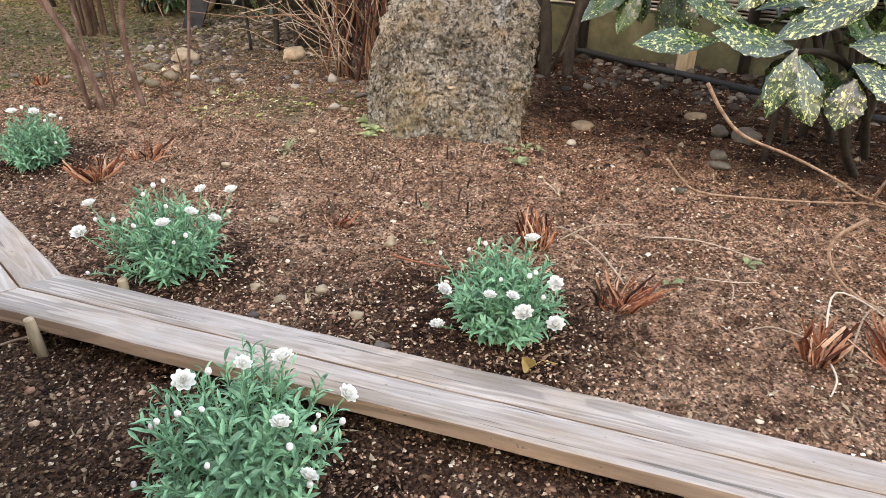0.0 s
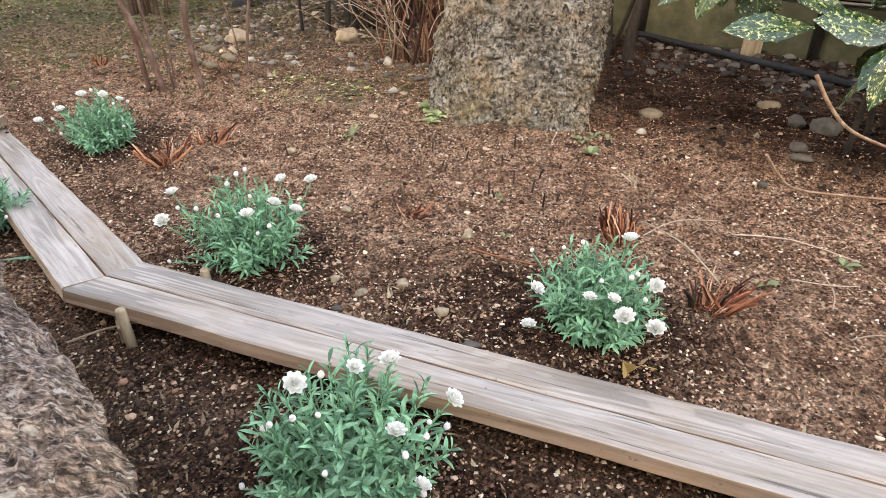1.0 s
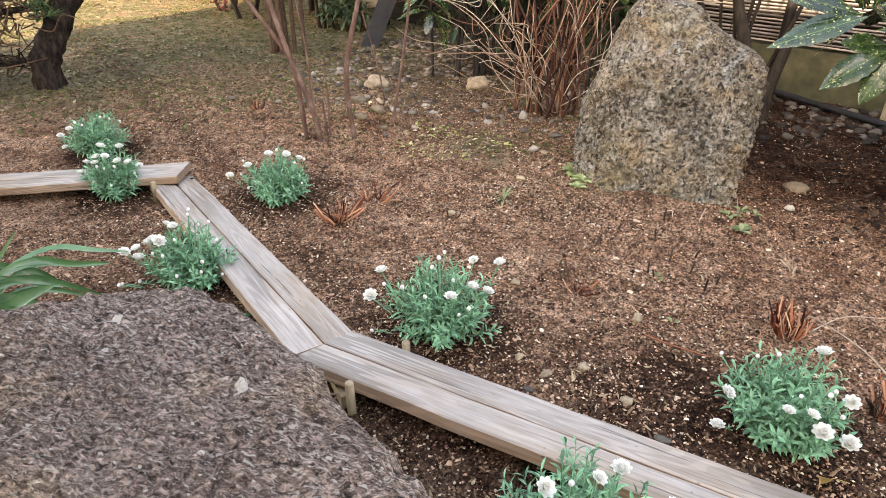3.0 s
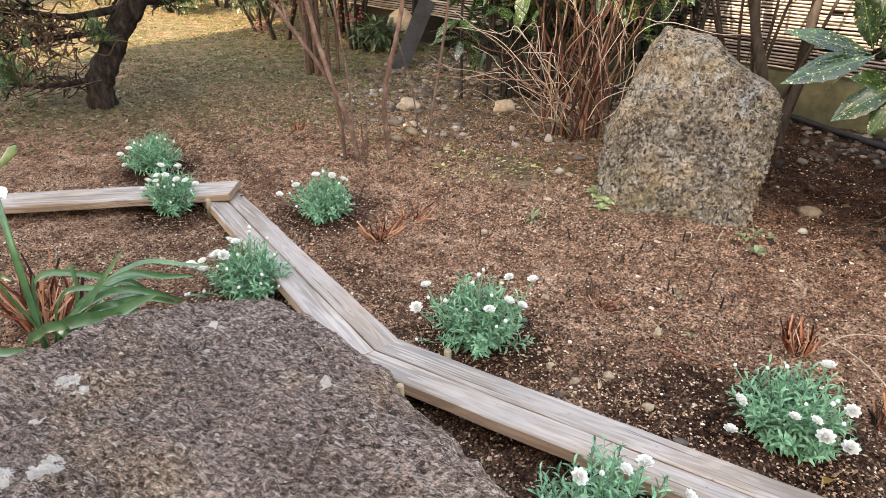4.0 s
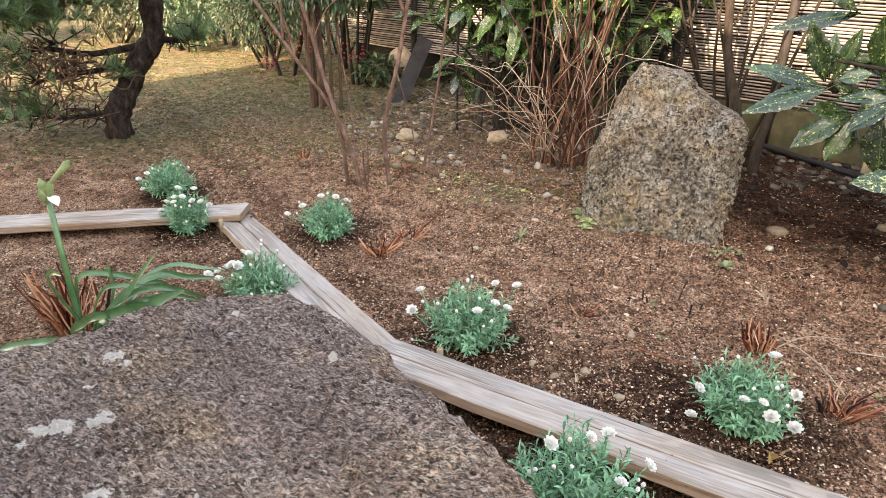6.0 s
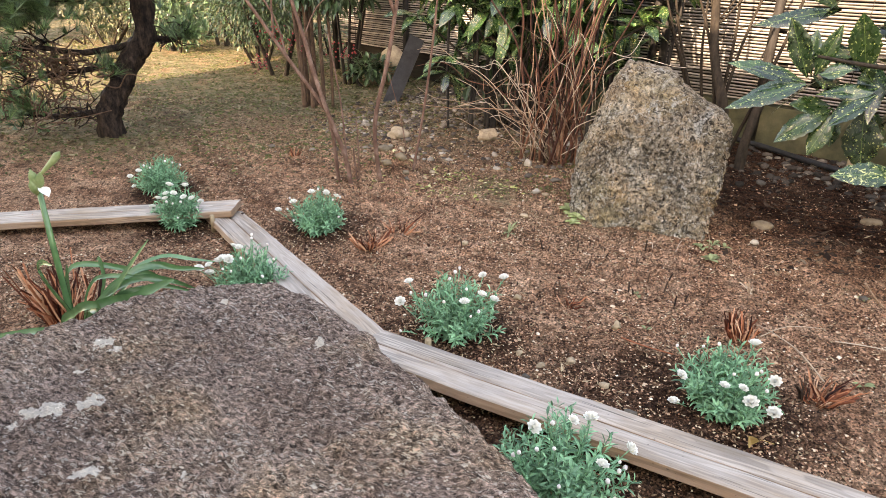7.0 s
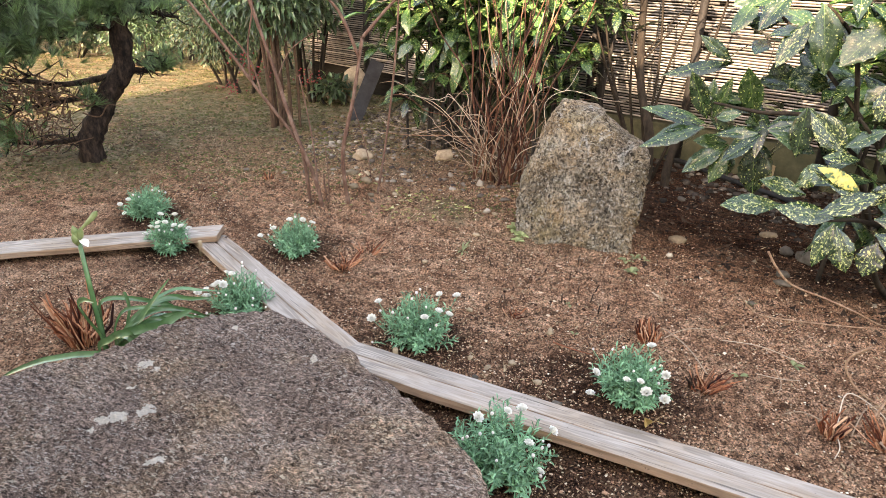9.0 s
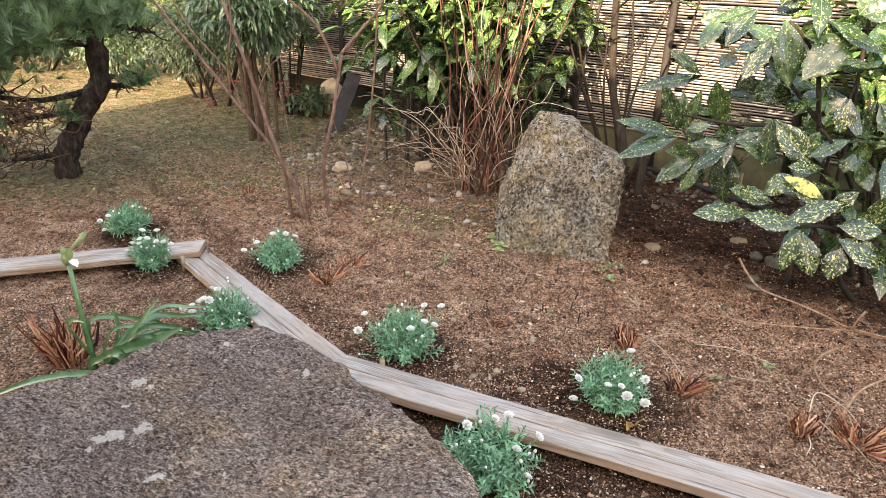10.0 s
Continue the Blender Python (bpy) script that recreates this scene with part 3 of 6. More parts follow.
def build_ground():
    xs, ys = spread(-2.2, 1.5, 0.011, 120, 1.13), spread(0.25, 2.9, 0.011, 120, 1.13)
    X, Y = np.meshgrid(xs, ys)
    Z = ground_height(X, Y)
    verts = np.stack([X.ravel(), Y.ravel(), Z.ravel()], 1)
    nx, ny = len(xs), len(ys)
    i = (np.arange(ny - 1)[:, None] * nx + np.arange(nx - 1)[None, :]).ravel()
    quads = np.stack([i, i + 1, i + nx + 1, i + nx], 1)
    me = bpy.data.meshes.new("ground")
    me.from_pydata(verts.tolist(), [], quads.tolist())
    me.polygons.foreach_set("use_smooth", [True] * len(me.polygons))
    x, y = verts[:, 0], verts[:, 1]
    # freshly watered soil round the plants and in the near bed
    damp_and_shade = 0.75 * np.clip(-edge_side(x, y) * 14, 0, 1) * np.clip((x + 1.05) * 3, 0.12, 1)
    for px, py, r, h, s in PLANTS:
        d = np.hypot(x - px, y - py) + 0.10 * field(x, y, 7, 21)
        damp_and_shade = np.maximum(damp_and_shade, 0.95 * np.clip((r + 0.13 - d) * 9, 0, 1))
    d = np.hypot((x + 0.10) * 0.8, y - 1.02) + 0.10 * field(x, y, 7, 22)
    damp_and_shade = np.maximum(damp_and_shade, 0.9 * np.clip((0.24 - d) * 8, 0, 1))
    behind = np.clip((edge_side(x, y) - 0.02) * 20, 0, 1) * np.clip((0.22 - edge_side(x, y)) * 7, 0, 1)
    damp_and_shade = np.maximum(damp_and_shade, 0.55 * behind * np.clip((0.1 - x) * 4, 0, 1))
    # damp soil under the spotted bush, with the bush's shade painted in
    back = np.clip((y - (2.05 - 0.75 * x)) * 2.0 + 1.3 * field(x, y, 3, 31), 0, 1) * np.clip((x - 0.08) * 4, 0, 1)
    # soil from the stone back to the canes, painted a little darker
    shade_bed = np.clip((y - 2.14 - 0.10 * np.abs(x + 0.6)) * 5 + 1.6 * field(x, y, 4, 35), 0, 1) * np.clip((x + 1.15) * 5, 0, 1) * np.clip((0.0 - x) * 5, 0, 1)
    damp_and_shade = np.maximum(damp_and_shade, 0.30 * shade_bed)
    damp_and_shade = np.clip(np.maximum(damp_and_shade, 0.95 * back) + 0.25 * field(x, y, 6, 23), 0, 1)
    moss = np.clip((y - 2.2 + 0.1 * x) * 1.1 + 0.8 * field(x, y, 2, 33), 0, 1) * np.clip((0.4 - x) * 1.5, 0, 1)
    moss = np.maximum(moss, np.clip(0.45 - 0.9 * np.hypot(x + 0.28, y - 2.05), 0, 1))
    moss = np.maximum(moss, np.clip((-1.9 - x) * 1.3, 0, 0.9) * np.clip((y - 2.0) * 2, 0, 1))
    moss = np.maximum(moss, np.clip(1.1 - 5.0 * np.hypot((x + 0.62) * 0.75, y - 2.27) + 1.2 * field(x, y, 9, 36), 0, 1))
    for name, values in (("damp_and_shade", damp_and_shade), ("moss", moss)):
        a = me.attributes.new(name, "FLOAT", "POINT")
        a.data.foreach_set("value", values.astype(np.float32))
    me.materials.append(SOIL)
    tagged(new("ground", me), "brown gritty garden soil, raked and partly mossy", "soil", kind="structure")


build_ground()


def height_at(x, y):
    return float(ground_height(np.array([x]), np.array([y]))[0])


def fence_point(s, off=0.0):
    """A point s metres along the fence (s grows with x), off metres in front of it."""
    u, v = (0.8836, -0.4683), (-0.4683, -0.8836)
    return s * u[0] + off * v[0], FENCE_A + s * u[1] + off * v[1]


FENCE_TURN = math.degrees(math.atan(FENCE_B))


def build_fence():
    wall = Shape()
    wall.box(-1.0, 4.2, -0.02, 0.10, -0.1, 0.215)
    # dark sheet added behind the slats in place of the shade there
    beyond = Shape()
    beyond.box(-2.75, 5, 0.13, 0.2, -0.2, 1.7)
    tagged(put("fence_shade_sheet", beyond, FENCE_SHADE, None, "", False, pose(*fence_point(0), 0, 0, 0, FENCE_TURN)), "added dark sheet behind the screen fence, standing in for shade", "wall", kind="structure")
    tagged(put("wall_low", wall, CONCRETE, None, "", False, pose(*fence_point(0), 0, 0, 0, FENCE_TURN)), "low mossy concrete footing wall under the screen", "wall", kind="structure")
    fence = thing("bamboo_fence", "weathered split-bamboo screen fence on dark posts", "fence", (*fence_point(0), 0.0), turn=FENCE_TURN)
    rng = random.Random(5)
    # slats of a few shapes, shared between the rows
    kinds = []
    for k in range(5):
        s = Shape()
        for a in range(4):
            x0, x1 = -2.8 + a * 1.75 + rng.uniform(-0.08, 0.08), -2.8 + (a + 1) * 1.75
            pts, rad = [], []
            steps = 10
            for i in range(steps + 1):
                x = x0 + (x1 - x0) * i / steps
                pts.append((x, rng.uniform(-0.003, 0.003), rng.uniform(-0.0022, 0.0022)))
                rad.append(0.0056 * rng.uniform(0.75, 1.15))
            s.tube(pts, rad, 5)
        kinds.append(s.mesh("slat"))
        kinds[-1].materials.append(SLAT)
    z, row = 0.232, 0
    while z < 1.75:
        put("slat", kinds[row % 5], None, fence, place=pose(rng.uniform(-0.05, 0.05), rng.uniform(-0.004, 0.004), z, 0, 0, 0))
        z += 0.0158 + rng.uniform(-0.0012, 0.0016)
        row += 1
    post = Shape()
    post.tube([(0, 0, -0.1), (0.004, 0, 0.6), (-0.003, 0, 1.2), (0, 0, 1.85)], [0.024, 0.023, 0.024, 0.022], 10)
    me = post.mesh("post", True)
    me.materials.append(POLE)
    for s in (-2.72, -1.9, -0.75, -0.55, 0.05, 0.12, 0.67, 1.42, 2.2, 3.0):
        put("post", me, None, fence, place=pose(s, -0.035, 0, 0, rng.uniform(-2, 2), rng.uniform(0, 360)))
    for s in (-2.5, -1.9, -1.3, -0.3, 0.42, 1.05, 1.8, 2.6):
        cord = Shape()
        cord.tube([(s, -0.011, 0.23), (s + 0.01, -0.012, 0.7), (s - 0.005, -0.012, 1.2), (s, -0.011, 1.75)], 0.002, 4)
        put("cord", cord, POLE, fence)


build_fence()


def build_unseen_house():
    """An unseen plain wall added behind the viewer; its shade lies over the garden."""
    n = (0.4683, 0.8836)
    u = (0.8836, -0.4683)
    at = (-2.25 * n[0] - 3.55 * u[0], -2.25 * n[1] - 3.55 * u[1])
    s = Shape()
    s.box(-0.95, 14, -0.3, 0, -0.2, 3.09)
    tagged(put("wall_house_unseen", s, PLASTER, None, "", False, pose(*at, 0, 0, 0, FENCE_TURN)), "unseen plain plastered house wall, added to shade the garden", "wall", kind="structure")


build_unseen_house()


# ---- timber edging ----
def board(parent, at, way, side, up, width, thick, length, start, end):
    """A bevelled board: its far edge runs from at along way, its width along side; start and end: how far each end is cut back at the far and the near edge."""
    s, e, seg = Shape(), 0.0026, 18
    rng = random.Random(int(length * 1000 + at.x * 7777))
    ring = [(0, -thick + e), (e, -thick), (width - e, -thick), (width, -thick + e), (width, -e), (width - e, 0), (e, 0), (0, -e)]
    bow = [rng.uniform(-0.0009, 0.0009) for i in range(seg + 1)]
    for i in range(seg + 1):
        t = i / seg
        for w, z in ring:
            k = w / width
            x0, x1 = start[0] + (start[1] - start[0]) * k, length + end[0] + (end[1] - end[0]) * k
            s.v.append((x0 + (x1 - x0) * t, -w + bow[i], z + bow[i] * 0.6))
    k = len(ring)
    for i in range(seg):
        for j in range(k):
            p, q = i * k + j, i * k + (j + 1) % k
            s.f.append((p, p + k, q + k, q))
    s.f += [tuple(range(k)), tuple(seg * k + j for j in reversed(range(k)))]
    m = Matrix((way, -side, up)).transposed().to_4x4()
    m.translation = at
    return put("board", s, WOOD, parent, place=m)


def edging(label, a, b, tilt, starts, ends, width=0.0715, gap=0.0032, thick=0.027):
    """Two boards on either side of the line a to b, which rise by tilt degrees towards the near one."""
    ob = thing("timber_edging", label, "garden edging", group="timber edging of the bed")
    a, b = Vector(a), Vector(b)
    way = (b - a).normalized()
    flat = way.cross(Vector((0, 0, 1))).normalized()
    side = flat * math.cos(radians(tilt)) + flat.cross(way).normalized() * math.sin(radians(tilt))
    up = side.cross(way)
    for k, off in ((0, -width - gap / 2), (1, gap / 2)):
        board(ob, a + side * off - up * (0.0012 * k), way, side, up, width, thick, (b - a).length, starts[k], ends[k])
    return ob


MITRE = (-0.735, 0.970, 0.054)
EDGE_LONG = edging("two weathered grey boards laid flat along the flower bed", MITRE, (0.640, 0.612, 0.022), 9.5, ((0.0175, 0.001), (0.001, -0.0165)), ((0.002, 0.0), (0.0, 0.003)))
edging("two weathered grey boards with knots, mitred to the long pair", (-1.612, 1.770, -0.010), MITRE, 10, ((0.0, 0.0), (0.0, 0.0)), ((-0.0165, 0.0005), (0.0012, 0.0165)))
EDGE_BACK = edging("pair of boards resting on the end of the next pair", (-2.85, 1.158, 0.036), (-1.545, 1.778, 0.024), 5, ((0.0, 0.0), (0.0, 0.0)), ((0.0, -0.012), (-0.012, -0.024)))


def peg(x, y, r, h, lean, parent):
    s = Shape()
    s.tube([(0, 0, -0.04), (0, 0, h * 0.5), (0, 0, h - 0.002), (0, 0, h)], [r, r * 0.98, r * 0.96, r * 0.8], 12)
    put("peg", s, PEG, parent, "round wooden peg", True, pose(x, y, 0, lean, 0, 0))


peg(-0.641, 0.857, 0.0085, 0.070, 3, EDGE_LONG)
block = Shape()
block.box(-0.105, -0.012, -0.008, 0.008, -0.012, 0.020)
put("support_block", block, PEG, EDGE_LONG, "short wooden block under the corner", False, pose(-0.650, 0.860, 0, 0, 0, -52))
peg(-1.578, 1.640, 0.009, 0.030, 0, EDGE_BACK)
peg(-0.585, 1.028, 0.009, 0.040, 0, EDGE_LONG)


# ---- rocks ----
def curve(stops, t):
    for (a, x), (b, y) in zip(stops, stops[1:]):
        if t <= b:
            k = max(0.0, (t - a) / (b - a))
            return x + (y - x) * k
    return stops[-1][1]


def standing_rock():
    """A slab bounded by rough planes, with a head that steps down to a shoulder; it leans back and its face is turned."""
    centre = np.array((-0.03, 0.06, 0.24))
    both = [((-1, 0, 0.03), (-0.290, 0, 0.1)), ((-0.938, 0, 0.347), (-0.237, 0, 0.34)), ((-0.75, 0, 0.66), (-0.158, 0, 0.526)), ((0.20, 0, 0.98), (-0.057, 0, 0.541)),
            ((0, -1, 0.0), (0, -0.065, 0)), ((-0.62, -0.78, 0.02), (-0.215, -0.05, 0.1)), ((-0.5, -0.80, 0.3), (-0.15, -0.05, 0.36)), ((0.08, -0.80, 0.58), (0, -0.06, 0.385)), ((0.1, -0.3, 0.95), (-0.06, -0.01, 0.535)),
            ((0, 1, 0.1), (0, 0.25, 0.2)), ((-0.6, 0.8, 0.2), (-0.2, 0.19, 0.2)), ((0.6, 0.8, 0.1), (0.2, 0.18, 0.2)), ((0, 0, -1), (0, 0, -0.09))]
    right = [((0.46, 0, 0.888), (0.145, 0, 0.437)), ((0.85, 0, 0.52), (0.234, 0, 0.384)), ((1, 0, 0.03), (0.240, 0, 0.30)), ((0.982, 0, -0.188), (0.220, 0, 0.14)), ((0.72, -0.69, 0.05), (0.224, -0.045, 0.1)), ((0.38, -0.72, 0.58), (0.15, -0.06, 0.335))]
    head = [((0.98, 0.1, 0.18), (0.068, 0, 0.49)), ((0.6, -0.7, 0.35), (0.045, -0.045, 0.44)), ((0.62, 0, 0.78), (0.056, 0, 0.508))]

    def reach(d, planes, sharp):
        total = 0.0
        for n, q in planes:
            n = np.array(n, float) / np.linalg.norm(n)
            total = total + (np.maximum(0.0, d @ n) / (n @ (np.array(q) - centre))) ** sharp
        return total ** (-1.0 / sharp)

    bm = bmesh.new()
    bmesh.ops.create_icosphere(bm, subdivisions=7, radius=1)
    d = np.array([v.co.normalized() for v in bm.verts])
    r = np.maximum(reach(d, both + right, 90), reach(d, both + head, 90))
    for v, way, k in zip(bm.verts, d, r):
        p = Vector(centre + way * k)
        way = Vector(way)
        face = 1.0 if way.y < 0 else 0.0
        # the dark hollow in the face and the ridge above it
        hollow = math.exp(-(((p.x - 0.045) / 0.10) ** 2 + ((p.z - 0.29) / 0.085) ** 2)) * face
        ridge = math.exp(-(((p.x + 0.10 - 0.35 * (p.z - 0.25)) / 0.045) ** 2)) * math.exp(-((p.z - 0.24) / 0.13) ** 2) * face
        big = noise.fractal(p * 7.0, 1.0, 2.0, 4)
        fine = noise.fractal(Vector((p.x, p.y, p.z * 1.7)) * 30.0, 0.8, 2.1, 5)
        crack = abs(noise.noise(Vector((p.x * 7 + p.z * 4, p.y * 9, p.z * 26 - p.x * 5)))) ** 0.5
        p += way * (0.011 * big + (0.005 + 0.006 * face) * fine + (0.004 + 0.010 * face) * (crack - 0.55) - 0.040 * hollow + 0.016 * ridge)
        v.co = Vector((p.x, p.y + 2.03 - 0.10 * p.x + 0.30 * p.z, p.z))
    me = bpy.data.meshes.new("standing_stone")
    bm.to_mesh(me)
    bm.free()
    me.polygons.foreach_set("use_smooth", [True] * len(me.polygons))
    me.materials.append(ROCK)
    tagged(new("standing_stone", me), "tall rough grey-brown granite garden stone standing in soil", "rock")


standing_rock()


def boulder():
    """The flat-topped rock beside the viewer."""
    rim = [(-0.84, 0.752), (-0.70, 0.688), (-0.60, 0.630), (-0.50, 0.535), (-0.40, 0.462), (-0.300, 0.368), (-0.228, 0.275), (-0.23, 0.0), (-0.45, -0.38), (-0.9, -0.5), (-1.4, -0.3), (-1.52, 0.1), (-1.30, 0.385), (-1.14, 0.49), (-1.085, 0.60), (-1.0, 0.69), (-0.92, 0.732)]
    cx, cy = -0.82, 0.12
    table = sorted((math.atan2(y - cy, x - cx), math.hypot(x - cx, y - cy)) for x, y in rim)
    table = [(table[-1][0] - 2 * math.pi, table[-1][1])] + table + [(table[0][0] + 2 * math.pi, table[0][1])]
    s, cols, rings, sides = Shape(), 640, 210, 30
    for i in range(rings + sides + 1):
        for j in range(cols):
            a = -math.pi + 2 * math.pi * j / cols
            r = sum(curve(table, b) for b in (a - 0.05, a, a + 0.05)) / 3 if -math.pi + 0.06 < a < math.pi - 0.06 else curve(table, a)
            if i <= rings:
                t = (i + 0.3) / (rings + 0.3)
                q = max(0.0, (t * r - (r - 0.035)) / 0.035)
                rr = t * r
                z = 0.318 - 0.022 * q * q + 0.010 * (cx + rr * math.cos(a) + 0.9)
            else:
                t = (i - rings) / sides
                rr, z = r - 0.002 - 0.34 * t ** 0.8, 0.300 - 0.36 * t
            p = Vector((cx + rr * math.cos(a), cy + rr * math.sin(a), z))
            lift = 0.010 * noise.fractal(p * 5, 1.0, 2.0, 3) + 0.010 * noise.fractal(p * 30, 0.6, 2.1, 4) + 0.006 * (abs(noise.noise(p * 48)) - 0.2)
            if i > rings:
                p += Vector((math.cos(a), math.sin(a), 0)) * (lift * 1.4 - 0.006)
            else:
                p.z += lift
                p += Vector((math.cos(a), math.sin(a), 0)) * (0.010 * noise.fractal(Vector((p.x, p.y, 0)) * 14, 0.9, 2, 4)) * t
            s.v.append(tuple(p))
    for i in range(rings + sides):
        for j in range(cols):
            a, b = i * cols + j, i * cols + (j + 1) % cols
            s.f.append((a, a + cols, b + cols, b))
    s.f.append(tuple(range(cols)))
    single("boulder", s, BOULDER, "large flat-topped dark grey boulder with pale lichen spots", "rock", smooth=True)


boulder()


def stone(x, y, sx, sy, sz, material, label, seed, turn=0.0, sink=0.5):
    s = Shape()
    s.lump((0, 0, 0), (sx, sy, sz), seed, 0.32 if sx > 0.03 else 0.6, 3 if sx > 0.03 else 2)
    single("stone", s, material, label, "stone", (x, y, height_at(x, y) + sz * (1 - sink)), "stones on the soil", smooth=True, turn=turn)


STONES = [  # x, y, half sizes, kind, turn
    (-1.266, 2.965, 0.058, 0.045, 0.036, "t", 10), (-0.794, 3.075, 0.056, 0.045, 0.040, "t", 40), (0.415, 2.130, 0.040, 0.028, 0.021, "d", -12),
    (-0.525, 2.640, 0.018, 0.014, 0.024, "p", 20), (-0.379, 2.465, 0.026, 0.020, 0.008, "g", 0), (0.828, 2.275, 0.042, 0.022, 0.016, "d", 5),
    (0.852, 2.095, 0.030, 0.026, 0.020, "g", 30), (0.912, 2.030, 0.042, 0.034, 0.030, "g", -20), (0.774, 1.870, 0.026, 0.020, 0.016, "g", 10), (0.752, 1.790, 0.030, 0.018, 0.013, "g", -30),
    (-0.119, 1.262, 0.010, 0.008, 0.014, "t", 0), (-0.147, 0.997, 0.014, 0.010, 0.009, "t", 50), (-0.228, 1.078, 0.012, 0.010, 0.009, "t", 10), (-0.36, 1.085, 0.011, 0.009, 0.008, "t", 70),
    (-0.40, 1.355, 0.012, 0.008, 0.009, "t", 20), (-0.46, 2.000, 0.020, 0.012, 0.007, "t", -10), (-0.63, 1.69, 0.014, 0.010, 0.008, "t", 15),
    (-0.33, 0.985, 0.010, 0.008, 0.007, "g", 0), (-0.09, 0.91, 0.014, 0.008, 0.006, "g", -20), (-0.30, 1.045, 0.012, 0.009, 0.008, "t", 45),
    (-1.05, 2.52, 0.020, 0.014, 0.012, "p", 0), (-0.93, 2.40, 0.015, 0.012, 0.010, "t", 0), (-1.02, 2.29, 0.014, 0.011, 0.009, "g", 0), (-0.445, 2.284, 0.019, 0.014, 0.011, "p", 30), (-0.405, 2.265, 0.014, 0.010, 0.008, "t", 30),
    (-1.13, 2.345, 0.024, 0.018, 0.016, "d", 25), (-1.19, 2.37, 0.020, 0.016, 0.015, "d", 60), (-1.08, 2.40, 0.026, 0.019, 0.018, "d", -15), (-1.175, 2.455, 0.030, 0.021, 0.018, "d", 10), (-1.04, 2.335, 0.016, 0.012, 0.011, "d", 40), (-1.105, 2.49, 0.022, 0.018, 0.017, "t", 75),
    (0.36, 1.97, 0.014, 0.012, 0.010, "p", 0), (0.60, 1.62, 0.012, 0.010, 0.008, "g", 0),
]
for i, (x, y, a, b, c, kind, turn) in enumerate(STONES):
    m, word = {"t": (STONE, "tan"), "d": (STONE_DIRTY, "soil-stained tan"), "g": (STONE_GREY, "grey"), "p": (STONE_PALE, "pale")}[kind]
    size = "rounded" if a > 0.03 else "small"
    stone(x, y, a, b, c, m, f"{size} {word} stone lying on the garden soil", i + 3, turn)


# ---- plants ----
def petal_ring(s, r0, length, width, tilt, n, twist, rise):
    for k in range(n):
        a = 2 * math.pi * k / n + twist
        d = Vector((math.cos(a) * math.cos(tilt), math.sin(a) * math.cos(tilt), math.sin(tilt)))
        up = Vector((-math.cos(a) * math.sin(tilt), -math.sin(a) * math.sin(tilt), math.cos(tilt)))
        s.leaf(Vector((math.cos(a) * r0, math.sin(a) * r0, rise)), d, up, length, width, -0.25, 0.25, 3, 0.6, tip=0.35)


def flower_meshes():
    """An open double flower and a closed bud, each with its own small parts."""
    flower = Shape()
    petal_ring(flower, 0.002, 0.0122, 0.0100, 0.30, 8, 0.0, 0.0)
    petal_ring(flower, 0.0018, 0.0112, 0.0095, 0.62, 8, 0.4, 0.0010)
    petal_ring(flower, 0.0014, 0.0096, 0.0085, 0.98, 7, 0.2, 0.0018)
    petal_ring(flower, 0.0008, 0.0080, 0.0070, 1.30, 6, 0.6, 0.0022)
    eye = Shape()
    eye.lump((0, 0, 0.0035), (0.0018, 0.0018, 0.0025), 2, 0.1, 1)
    bud = Shape()
    bud.lump((0, 0, 0.006), (0.0058, 0.0058, 0.0068), 4, 0.06, 2)
    petal_ring(bud, 0.003, 0.010, 0.006, 1.2, 6, 0.1, 0.001)
    out = flower.mesh("flower", True), eye.mesh("eye", True), bud.mesh("bud", True)
    for me, m in zip(out, (PETAL, EYE_YELLOW, BUD)):
        me.materials.append(m)
    return out


FLOWER, FLOWER_EYE, FLOWER_BUD = flower_meshes()


